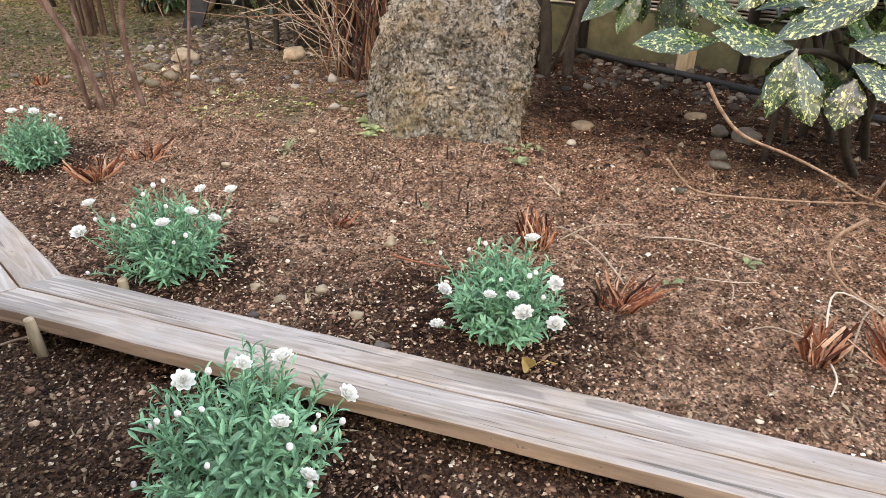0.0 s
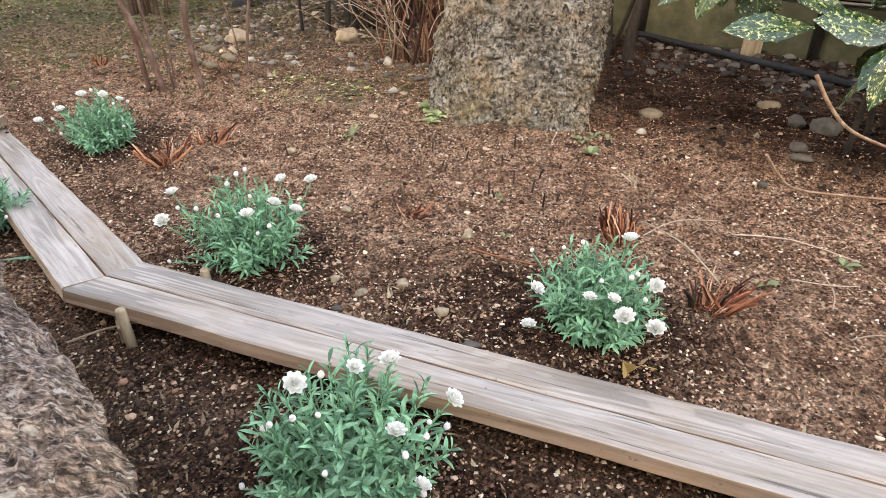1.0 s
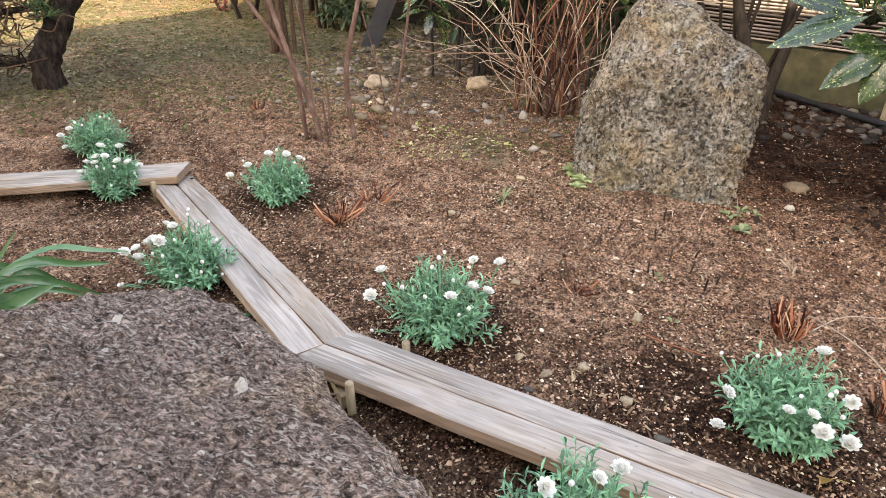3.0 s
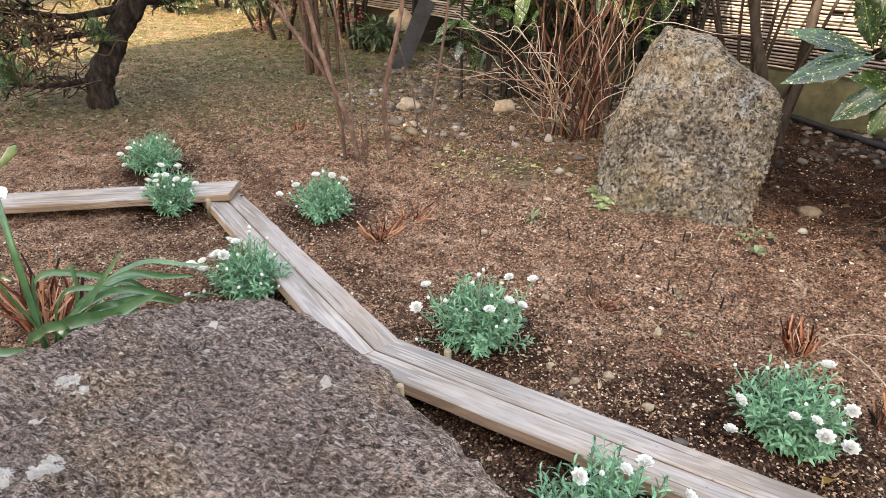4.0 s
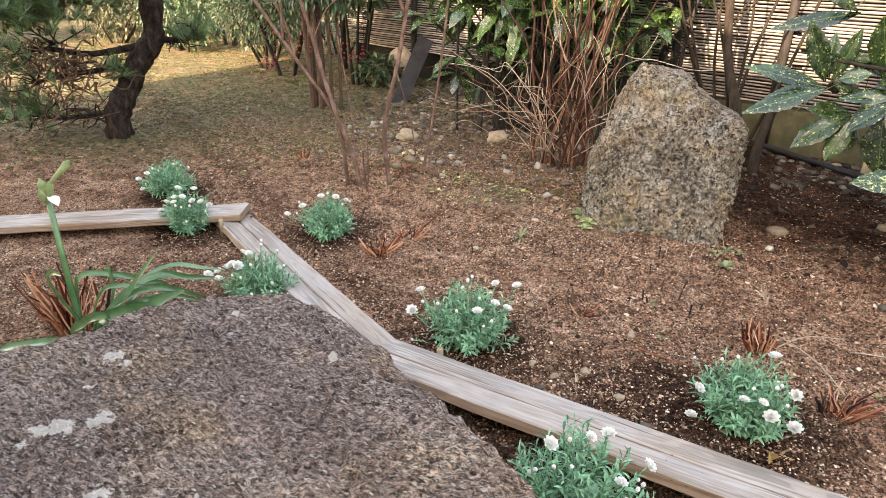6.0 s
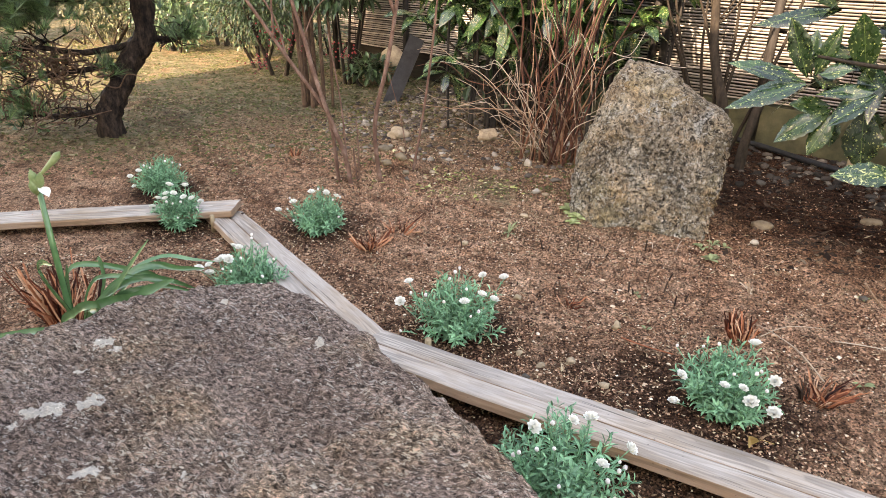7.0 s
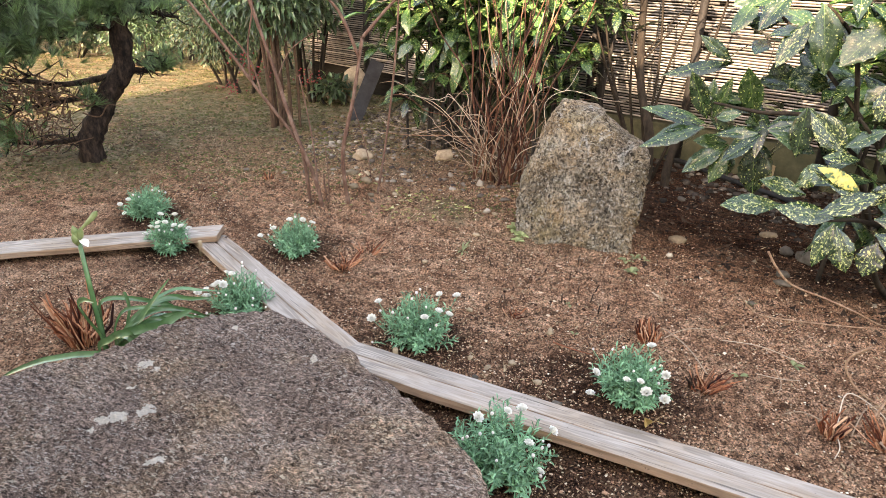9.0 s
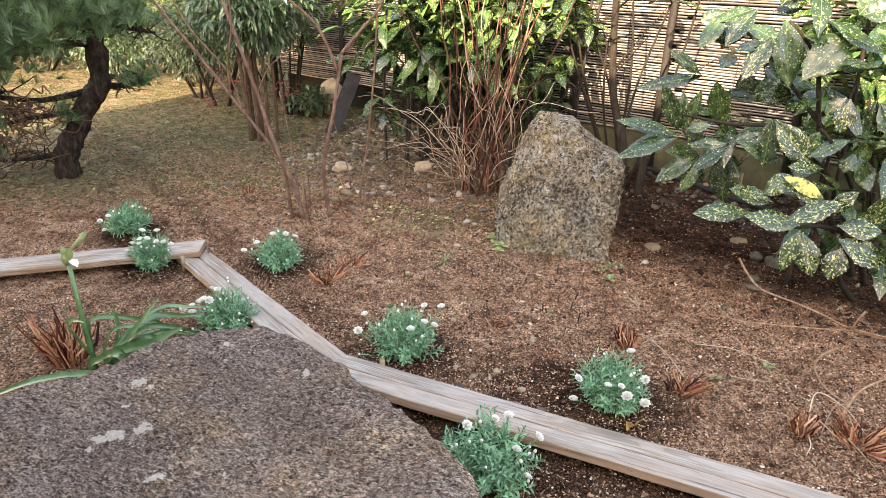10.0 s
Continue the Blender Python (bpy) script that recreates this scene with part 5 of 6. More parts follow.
    for k in range(8):
        a = math.radians(-30 + 13 * k + rng.uniform(-9, 9))
        r, rise = rng.uniform(0.16, 0.30), rng.uniform(0.235, 0.315)
        c, d = math.cos(a), math.sin(a)
        strap([(c * 0.02, d * 0.02, 0.19), (c * r * 0.35, d * r * 0.35, rise * 0.92), (c * r * 0.62, d * r * 0.62, rise), (c * r * 0.85, d * r * 0.85, rise * rng.uniform(0.86, 0.95)), (c * r * 1.02, d * r * 1.02, rise * rng.uniform(0.7, 0.9))], rng.uniform(0.020, 0.032))
    s = Shape()
    s.tube([(-0.005, 0, 0), (-0.021, 0.0, 0.216), (-0.030, 0.01, 0.374), (-0.038, 0.02, 0.50)], [0.0075, 0.0068, 0.006, 0.0052], 8)
    put("stalk", s, BULB_LEAF, ob, "thick green flower stalk", True)
    for a, b, r in (((-0.038, 0.02, 0.50), (-0.044, 0.018, 0.54), 0.0058), ((-0.036, 0.02, 0.50), (-0.024, 0.02, 0.536), 0.0052), ((-0.04, 0.018, 0.488), (-0.042, 0.01, 0.522), 0.0055)):
        a, b = Vector(a), Vector(b)
        s = Shape()
        s.tube([a, a.lerp(b, 0.35), a.lerp(b, 0.7), b], [r * 0.7, r * 1.6, r * 1.4, r * 0.15], 10)
        put("bud", s, BULB_BUD, ob, "pale green flower bud", True)
    s = Shape()
    s.tube([(-0.036, 0.02, 0.515), (-0.022, 0.025, 0.535), (0.0, 0.033, 0.556), (0.008, 0.038, 0.567), (0.014, 0.04, 0.574)], [0.0026, 0.0034, 0.0066, 0.0072, 0.0016], 10)
    put("bud", s, BULB_BUD, ob, "long cream bud on its stem", True)
    s = Shape()
    s.leaf((-0.036, 0.018, 0.505), (0.8, -0.2, -0.25), (0, 0, 1), 0.034, 0.022, 0.2, 0.3, 5, 0.6)
    put("spathe", s, PETAL, ob, "papery white spathe")


bulb_plant()


# ---- shrubs and trees ----
def limb(parent, name, points, r0, r1, material, sides=8, label=""):
    s = Shape()
    pts = [Vector(p) for p in points]
    fine = []
    for i in range(len(pts) - 1):
        p0, p1, p2, p3 = pts[max(i - 1, 0)], pts[i], pts[i + 1], pts[min(i + 2, len(pts) - 1)]
        for k in range(5):
            t = k / 5
            fine.append(0.5 * (2 * p1 + (p2 - p0) * t + (2 * p0 - 5 * p1 + 4 * p2 - p3) * t * t + (3 * p1 - p0 - 3 * p2 + p3) * t ** 3))
    fine.append(pts[-1])
    n = len(fine)
    jit = random.Random(int(abs(pts[-1].x) * 9999))
    s.tube(fine, [(r0 + (r1 - r0) * i / n) * jit.uniform(0.93, 1.08) for i in range(n)], sides)
    return put(name, s, material, parent, label, True)


def bare_sapling():
    ob = thing("bare_shrub", "leafless young shrub with smooth pinkish-brown stems", "shrub", (-1.20, 2.22, 0))
    o = Vector((-1.20, 2.22, 0))

    def rel(*pts):
        return [Vector(p) - o for p in pts]
    limb(ob, "stem", rel((-1.243, 2.193, -0.02), (-1.266, 2.19, 0.128), (-1.335, 2.18, 0.33), (-1.39, 2.19, 0.50), (-1.422, 2.20, 0.61), (-1.55, 2.22, 1.02), (-1.6, 2.22, 1.25)), 0.0112, 0.0068, SAPLING)
    limb(ob, "stem", rel((-1.313, 2.22, -0.02), (-1.331, 2.215, 0.249), (-1.37, 2.20, 0.349), (-1.488, 2.17, 0.529), (-1.635, 2.14, 0.758), (-1.80, 2.10, 1.0), (-1.9, 2.1, 1.15)), 0.0096, 0.0051, SAPLING)
    limb(ob, "stem", rel((-1.121, 2.237, -0.02), (-1.141, 2.235, 0.25), (-1.081, 2.25, 0.52), (-1.034, 2.265, 0.785)), 0.0104, 0.0076, SAPLING)
    limb(ob, "branch", rel((-1.034, 2.265, 0.785), (-0.95, 2.28, 0.88), (-0.85, 2.30, 1.0), (-0.80, 2.31, 1.2)), 0.0085, 0.0045, SAPLING)
    limb(ob, "branch", rel((-1.05, 2.26, 0.70), (-1.13, 2.24, 0.90), (-1.256, 2.2, 1.03), (-1.35, 2.2, 1.2)), 0.0085, 0.0045, SAPLING)
    limb(ob, "branch", rel((-1.53, 2.16, 0.60), (-1.52, 2.15, 0.75), (-1.48, 2.15, 0.92), (-1.49, 2.15, 1.1)), 0.0048, 0.0026, SAPLING)
    limb(ob, "branch", rel((-1.488, 2.17, 0.529), (-1.53, 2.16, 0.70), (-1.66, 2.14, 0.87), (-1.72, 2.12, 1.0)), 0.0048, 0.0026, SAPLING)
    limb(ob, "branch", rel((-1.42, 2.20, 0.60), (-1.36, 2.22, 0.72), (-1.25, 2.24, 0.80)), 0.0032, 0.0017, SAPLING)
    limb(ob, "branch", rel((-1.261, 2.20, 0.10), (-1.275, 2.20, 0.35), (-1.314, 2.20, 0.62)), 0.0048, 0.0026, SAPLING)
    limb(ob, "stem", rel((-1.022, 2.373, -0.02), (-0.967, 2.387, 0.298), (-0.925, 2.399, 0.629), (-0.90, 2.402, 0.93), (-0.90, 2.4, 1.2)), 0.0064, 0.0034, SAPLING)
    limb(ob, "stem", rel((-1.08, 2.52, -0.02), (-1.11, 2.52, 0.2), (-1.17, 2.52, 0.42)), 0.0032, 0.0017, SAPLING)
    limb(ob, "stem", rel((-1.23, 2.25, -0.02), (-1.225, 2.25, 0.15), (-1.23, 2.25, 0.27)), 0.0032, 0.0021, SAPLING)
    limb(ob, "stem", rel((-1.24, 2.26, -0.02), (-1.25, 2.26, 0.09), (-1.252, 2.26, 0.14)), 0.0040, 0.0034, SAPLING)


bare_sapling()


def cane_shrub():
    """Many thin reddish canes from one foot, with pale bent twigs low down."""
    ob = thing("cane_shrub", "dense leafless shrub of thin reddish-brown canes", "shrub", (-0.41, 2.74, 0))
    rng = random.Random(9)
    for k in range(32):
        a = rng.uniform(0, 6.28)
        b = Vector((math.cos(a) * rng.uniform(0, 0.17), math.sin(a) * rng.uniform(0, 0.08), -0.02))
        lean = Vector((rng.gauss(0.0, 0.24), rng.gauss(0.06, 0.12), 0))
        h = rng.uniform(0.75, 1.4)
        pts, drift = [b], Vector((0, 0, 0))
        for i in range(1, 9):
            t = i / 8
            drift += Vector((rng.gauss(0, 1), rng.gauss(0, 1), 0)) * 0.019
            pts.append(b + lean * (t ** 1.2) * h + drift + Vector((0, 0, h * t)))
        limb(ob, "cane", pts, rng.uniform(0.0032, 0.0075), 0.002, CANE, 6)
        if k % 3 == 0:
            c = pts[rng.randrange(2, 6)]
            d = Vector((rng.gauss(0, 0.16), rng.gauss(-0.03, 0.1), rng.uniform(0.1, 0.3)))
            limb(ob, "cane", [c, c + d * 0.5 + Vector((rng.gauss(0, 0.02), 0, 0)), c + d], 0.0025, 0.0012, CANE, 4)
    for k in range(50):
        side = -1 if rng.random() < 0.68 else 1
        b = Vector((rng.uniform(-0.16, 0.16), rng.uniform(-0.08, 0.04), rng.uniform(0.0, 0.22)))
        reach, rise = side * rng.uniform(0.08, 0.55), rng.uniform(0.04, 0.50)
        pts = [b]
        steps = rng.randrange(4, 7)
        for i in range(1, steps):
            t = i / (steps - 1)
            pts.append(b + Vector((reach * t + rng.gauss(0, 0.028), -0.16 * t * rng.uniform(0, 1) + rng.gauss(0, 0.02), rise * math.sin(t * rng.uniform(1.2, 2.6)) + rng.gauss(0, 0.026))))
        limb(ob, "twig", pts, rng.uniform(0.0016, 0.0028), 0.001, STRAW if rng.random() < 0.72 else CANE, 4, "pale dry twig")


cane_shrub()


def leafy_shrub(label, at, radii, base_z, n, length, width, material, seed, trunks=5, name="evergreen_shrub", droop=0.3):
    ob = thing(name, label, "shrub", (*at, 0))
    rng = random.Random(seed)
    for k in range(trunks):
        a = rng.uniform(0, 6.28)
        x, y = math.cos(a) * 0.05, math.sin(a) * 0.05
        limb(ob, "stem", [(x, y, -0.03), (x * 2, y * 2, base_z * 0.6), (math.cos(a) * radii[0] * 0.5, math.sin(a) * radii[1] * 0.5, base_z + radii[2] * 0.6)], 0.016, 0.006, AUCUBA_STEM, 6)
    s = Shape()
    for k in range(n):
        d = Vector((rng.gauss(0, 1), rng.gauss(0, 1), rng.gauss(0, 1))).normalized() * (rng.random() ** 0.4)
        lumpy = 0.82 + 0.35 * noise.noise(d * 2.3 + Vector((seed, 0, 0)))
        p = Vector((d.x * radii[0], d.y * radii[1], base_z + radii[2] + d.z * radii[2])) * 1.0
        p = Vector((p.x * lumpy, p.y * lumpy, p.z))
        way = d + Vector((rng.gauss(0, 0.6), rng.gauss(0, 0.6), rng.gauss(0.1, 0.5)))
        z = length * rng.uniform(0.7, 1.2)
        s.leaf(p, way, (rng.gauss(0, 0.3), rng.gauss(0, 0.3), 1), z, z * width, droop, 0.2, 3, 0.5)
    tagged(put("foliage", s, material, ob), kind="stuff")
    return ob


def aucuba_leaf_meshes():
    out = []
    for k in range(5):
        s = Shape()
        s.leaf((0, 0, 0), (0, 1, 0.05), (0, 0, 1), 0.17 + 0.012 * k, 0.062 + 0.006 * (k % 3), 0.12 + 0.07 * k, 0.2, 16, 0.50, 0.05, blunt=0.95, dome=0.35)
        me = s.mesh("leaf", True)
        me.materials.append(AUCUBA_LEAF)
        out.append(me)
    return out


AUCUBA_LEAVES = aucuba_leaf_meshes()


def whorl(parent, at, n, size, seed, tilt=0.2, facing=None):
    """A ring of large leaves at the end of a shoot."""
    rng = random.Random(seed)
    for k in range(n):
        a = 360 * k / n + rng.uniform(-22, 22)
        up = rng.uniform(-25, 25) + math.degrees(tilt) - (18 if k % 2 else 0)
        m = pose(*at, 0, 0, a) @ pose(0, 0, 0, up, rng.uniform(-25, 25), 0)
        put("leaf", AUCUBA_LEAVES[rng.randrange(5)], None, parent, place=m @ Matrix.Scale(size * rng.uniform(0.72, 1.12), 4))


def aucuba_bush(name_label, foot, shoots, seed, size=1.0):
    ob = thing("aucuba_bush", name_label, "shrub", (*foot, 0.0))
    rng = random.Random(seed)
    f = Vector((*foot, 0))
    for at, n, tilt in shoots:
        p = Vector(at) - f
        b = Vector((rng.uniform(-0.05, 0.05), rng.uniform(-0.05, 0.05), -0.02))
        mid = b.lerp(p, 0.5) + Vector((rng.uniform(-0.05, 0.05), rng.uniform(-0.03, 0.05), 0.06))
        limb(ob, "stem", [b, mid, p], 0.009, 0.004, AUCUBA_STEM, 7)
        whorl(ob, p, n, size, rng.randrange(9999), tilt)
    return ob


SPRAY_MID = [
    (0.409, 2.020, 0.555, 0.172, 1.980, 0.615, 0.104),
    (0.378, 1.900, 0.570, 0.164, 1.860, 0.498, 0.091),
    (0.419, 2.050, 0.566, 0.326, 2.010, 0.742, 0.100),
    (0.436, 2.040, 0.569, 0.466, 2.000, 0.729, 0.072),
    (0.442, 2.000, 0.584, 0.511, 1.960, 0.615, 0.072),
    (0.607, 1.980, 0.554, 0.435, 1.940, 0.537, 0.071),
    (0.628, 2.000, 0.561, 0.756, 1.960, 0.645, 0.103),
    (0.615, 1.920, 0.561, 0.778, 1.880, 0.513, 0.097),
    (0.591, 2.060, 0.586, 0.525, 2.020, 0.761, 0.121),
    (0.585, 1.920, 0.546, 0.467, 1.880, 0.453, 0.094),
    (0.509, 2.020, 0.478, 0.348, 1.980, 0.379, 0.107),
    (0.514, 2.000, 0.470, 0.447, 1.960, 0.342, 0.088),
    (0.622, 2.080, 0.468, 0.644, 2.040, 0.281, 0.154)]
SPRAY_MID += [
    (0.499, 2.150, 0.769, 0.248, 2.110, 0.721, 0.084),
    (0.595, 1.980, 0.571, 0.536, 1.940, 0.591, 0.067)]
SPRAY_LOW = [
    (0.631, 1.660, 0.375, 0.431, 1.620, 0.384, 0.112),
    (0.711, 1.700, 0.404, 0.544, 1.660, 0.455, 0.092),
    (0.755, 1.550, 0.382, 0.567, 1.510, 0.416, 0.104),
    (0.837, 1.580, 0.450, 0.661, 1.540, 0.557, 0.126),
    (0.691, 1.520, 0.401, 0.825, 1.480, 0.490, 0.106),
    (0.721, 1.460, 0.397, 0.674, 1.420, 0.266, 0.071),
    (0.747, 1.500, 0.374, 0.803, 1.460, 0.237, 0.118),
    (0.866, 1.500, 0.357, 1.002, 1.460, 0.297, 0.134),
    (0.869, 1.540, 0.391, 0.989, 1.500, 0.402, 0.112),
    (0.836, 1.580, 0.413, 0.900, 1.540, 0.508, 0.079),
    (0.882, 1.500, 0.328, 0.850, 1.460, 0.229, 0.110),
    (0.992, 1.600, 0.366, 1.022, 1.560, 0.494, 0.100),
    (0.653, 1.660, 0.442, 0.707, 1.620, 0.530, 0.109)]
SPRAY_HIGH = [
    (0.699, 1.950, 1.002, 0.750, 1.910, 0.782, 0.148),
    (0.900, 1.900, 0.972, 0.773, 1.860, 0.819, 0.155),
    (0.685, 2.000, 0.936, 0.596, 1.960, 0.795, 0.110),
    (0.535, 2.100, 1.013, 0.448, 2.060, 0.894, 0.102),
    (0.624, 2.050, 1.030, 0.524, 2.010, 0.914, 0.110),
    (0.709, 1.850, 0.664, 0.843, 1.810, 0.529, 0.133),
    (0.834, 1.800, 0.552, 0.926, 1.760, 0.633, 0.085),
    (0.871, 1.750, 0.524, 0.748, 1.710, 0.545, 0.068),
    (0.940, 1.850, 0.755, 0.917, 1.810, 0.648, 0.095),
    (0.963, 1.720, 0.583, 1.008, 1.680, 0.478, 0.118),
    (0.717, 2.150, 0.690, 0.597, 2.110, 0.701, 0.141),
    (0.883, 2.200, 0.688, 0.679, 2.160, 0.731, 0.155),
    (0.829, 1.900, 1.010, 1.000, 1.860, 0.910, 0.121)]
SPRAY_HIGH += [
    (1.003, 1.900, 0.868, 0.882, 1.860, 0.887, 0.105),
    (0.994, 1.750, 0.762, 1.058, 1.710, 0.661, 0.118),
    (0.781, 2.000, 1.056, 0.643, 1.960, 1.110, 0.119),
    (0.929, 1.900, 1.030, 1.004, 1.860, 1.070, 0.135),
    (0.982, 2.200, 0.715, 0.831, 2.160, 0.759, 0.157),
    (0.660, 2.200, 0.918, 0.503, 2.160, 1.020, 0.126)]


def leaf_at(parent, b, t, width, rng, material):
    b, t = Vector(b), Vector(t)
    along = (t - b).normalized()
    face = Vector((-0.25, -0.65, 0.75)) + Vector((rng.uniform(-0.4, 0.4), rng.uniform(-0.3, 0.3), rng.uniform(-0.3, 0.3)))
    side = along.cross(face).normalized()
    m = Matrix((side, along, side.cross(along))).transposed().to_4x4()
    m.translation = b
    s = Shape()
    s.leaf((0, 0, 0), (0, 1, 0), (0, 0, 1), (t - b).length * 1.06, width * 0.74, rng.uniform(-0.03, 0.14), rng.uniform(0.14, 0.3), 22, 0.50 + rng.uniform(-0.04, 0.06), 0.05, blunt=0.95, dome=0.4)
    put("leaf", s, material, parent, smooth=True, place=m)


def near_aucuba():
    foot = Vector((1.22, 2.0, 0))
    ob = thing("aucuba_bush", "speckled aucuba bush with large glossy yellow-spotted leaves", "shrub", foot)
    rng = random.Random(14)
    for spray in (SPRAY_MID, SPRAY_LOW, SPRAY_HIGH):
        for k, (bx, by, bz, tx, ty, tz, w) in enumerate(spray):
            if spray is SPRAY_LOW and k == 3:
                leaf_at(ob, (bx - foot.x - 0.03, by - foot.y - 0.02, bz + 0.03), (tx - foot.x + 0.01, ty - foot.y - 0.02, tz), w * 0.55, rng, AUCUBA_YELLOW)
            if spray is not SPRAY_LOW:
                turn = Vector((tx - bx, ty - by, tz - bz))
                turn = Matrix.Rotation(rng.choice((-0.6, 0.55, 0.8)), 3, "Y") @ turn * rng.uniform(0.6, 0.9)
                leaf_at(ob, (bx - foot.x, by - foot.y + 0.03, bz), (bx - foot.x + turn.x, by - foot.y + turn.y + 0.05, bz + turn.z), w * 0.85, rng, AUCUBA_LEAF)
            leaf_at(ob, (bx - foot.x, by - foot.y, bz), (tx - foot.x, ty - foot.y, tz), w, rng, AUCUBA_SPOTTED if spray is SPRAY_LOW or (spray is SPRAY_HIGH and rng.random() < 0.5) else AUCUBA_LEAF)
    stems = [[(1.22, 2.0, -0.03), (1.05, 1.95, 0.35), (0.80, 1.95, 0.60), (0.58, 1.97, 0.62), (0.42, 2.0, 0.64)], [(1.25, 1.95, -0.03), (1.05, 1.75, 0.25), (0.86, 1.6, 0.36), (0.74, 1.55, 0.37)], [(1.2, 2.05, -0.03), (0.98, 2.05, 0.5), (0.86, 2.0, 0.85), (0.72, 1.97, 1.0)], [(1.3, 2.1, -0.03), (1.28, 2.05, 0.6), (1.2, 2.0, 1.2)], [(1.12, 2.1, -0.03), (1.08, 2.1, 0.6), (1.0, 2.05, 1.2)], [(1.15, 1.8, -0.03), (1.0, 1.66, 0.12), (0.91, 1.58, 0.27), (0.9, 1.55, 0.29)], [(1.02, 2.0, -0.03), (0.98, 1.98, 0.35), (0.99, 1.95, 0.8)],
             [(1.05, 1.88, 0.42), (0.92, 1.8, 0.58), (0.84, 1.78, 0.66)], [(0.96, 2.03, 0.6), (0.72, 2.1, 0.86), (0.55, 2.1, 1.0)], [(0.9, 1.86, -0.03), (0.93, 1.9, 0.3), (0.97, 1.92, 0.7)]]
    for k, pts in enumerate(stems):
        limb(ob, "stem", [Vector(q) - foot for q in pts], 0.014 if k < 6 else 0.009, 0.004, AUCUBA_STEM, 8)
    for at, n, tilt in (((1.08, 1.72, 0.62), 6, 0.1), ((1.15, 1.8, 0.85), 6, 0.2), ((1.2, 1.7, 0.42), 6, 0.0), ((1.05, 2.0, 1.12), 7, 0.2), ((1.3, 1.8, 1.0), 6, 0.2), ((0.82, 2.05, 1.12), 6, 0.2), ((1.1, 1.66, 0.30), 5, 0.0), ((0.95, 2.1, 0.75), 5, 0.1), ((0.85, 2.15, 0.55), 5, 0.0), ((1.35, 1.75, 0.65), 6, 0.0), ((0.92, 1.72, 0.46), 6, 0.0), ((0.86, 1.7, 0.34), 5, -0.2), ((1.0, 1.62, 0.36), 6, 0.0), ((0.62, 2.12, 0.62), 6, 0.1), ((0.5, 2.14, 0.56), 5, -0.2), ((0.75, 2.1, 0.9), 6, 0.2), ((0.6, 2.15, 0.86), 5, 0.2), ((0.9, 1.95, 0.6), 6, 0.0)):
        whorl(ob, Vector(at) - foot, n, 1.15, rng.randrange(9999), tilt)


near_aucuba()
aucuba_bush("tall aucuba bush with spotted leaves against the screen fence", (0.36, 3.02), [
    ((0.10, 2.95, 0.88), 6, 0.2), ((0.30, 3.0, 1.05), 7, 0.2), ((0.48, 2.9, 1.0), 5, 0.2), ((0.02, 3.1, 0.70), 4, 0.0), ((0.2, 3.0, 0.78), 3, 0.2), ((0.0, 3.05, 1.05), 6, 0.2), ((0.62, 2.9, 1.08), 6, 0.2), ((-0.02, 3.0, 0.86), 5, 0.1)], 5, 0.8)
aucuba_bush("aucuba bush with spotted leaves behind the bare canes", (-0.70, 3.35), [
    ((-1.04, 3.12, 0.42), 7, 0.0), ((-1.03, 3.1, 0.34), 6, -0.3), ((-1.0, 3.2, 0.68), 7, 0.1), ((-0.75, 3.15, 0.75), 7, 0.1), ((-0.5, 3.1, 0.66), 7, 0.1), ((-0.25, 3.1, 0.78), 7, 0.1),
    ((-0.05, 3.0, 0.62), 6, 0.0), ((-0.9, 3.1, 0.92), 7, 0.2), ((-0.62, 3.05, 0.95), 7, 0.2), ((-0.32, 3.0, 0.98), 7, 0.2), ((-1.2, 3.3, 0.85), 6, 0.2), ((-0.6, 3.2, 0.52), 5, 0.0), ((-0.4, 3.2, 0.45), 5, 0.0), ((-1.25, 3.3, 0.6), 6, 0.1), ((-0.15, 3.1, 0.40), 4, 0.0), ((-0.85, 3.2, 0.48), 5, 0.0), ((0.0, 3.0, 1.0), 6, 0.2)], 6, 0.95)
leafy_shrub("dense aucuba foliage in front of the screen fence", (-0.62, 3.38), (0.85, 0.24, 0.44), 0.42, 1000, 0.185, 0.40, AUCUBA_MASS, 71, 6, "aucuba_bush", 0.35)
leafy_shrub("dense aucuba foliage at the fence corner", (1.55, 2.55), (0.6, 0.3, 0.55), 0.32, 900, 0.16, 0.42, AUCUBA_MASS, 72, 6, "aucuba_bush", 0.35)
leafy_shrub("dark evergreen undergrowth behind the canes", (-0.55, 3.48), (0.7, 0.12, 0.22), 0.12, 700, 0.09, 0.4, GLOSSY, 73, 3)
dark = thing("dark_trunk_clump", "cluster of dark upright stems behind the canes", "shrub", (-0.62, 3.3, 0))
rng = random.Random(31)
for k in range(17):
    x, y = rng.uniform(-0.45, 0.75), rng.uniform(-0.08, 0.12)
    limb(dark, "stem", [(x, y, -0.03), (x + rng.uniform(-0.03, 0.03), y, 0.5), (x + rng.uniform(-0.1, 0.1), y, 1.2)], rng.uniform(0.007, 0.018), 0.006, POLE, 8)


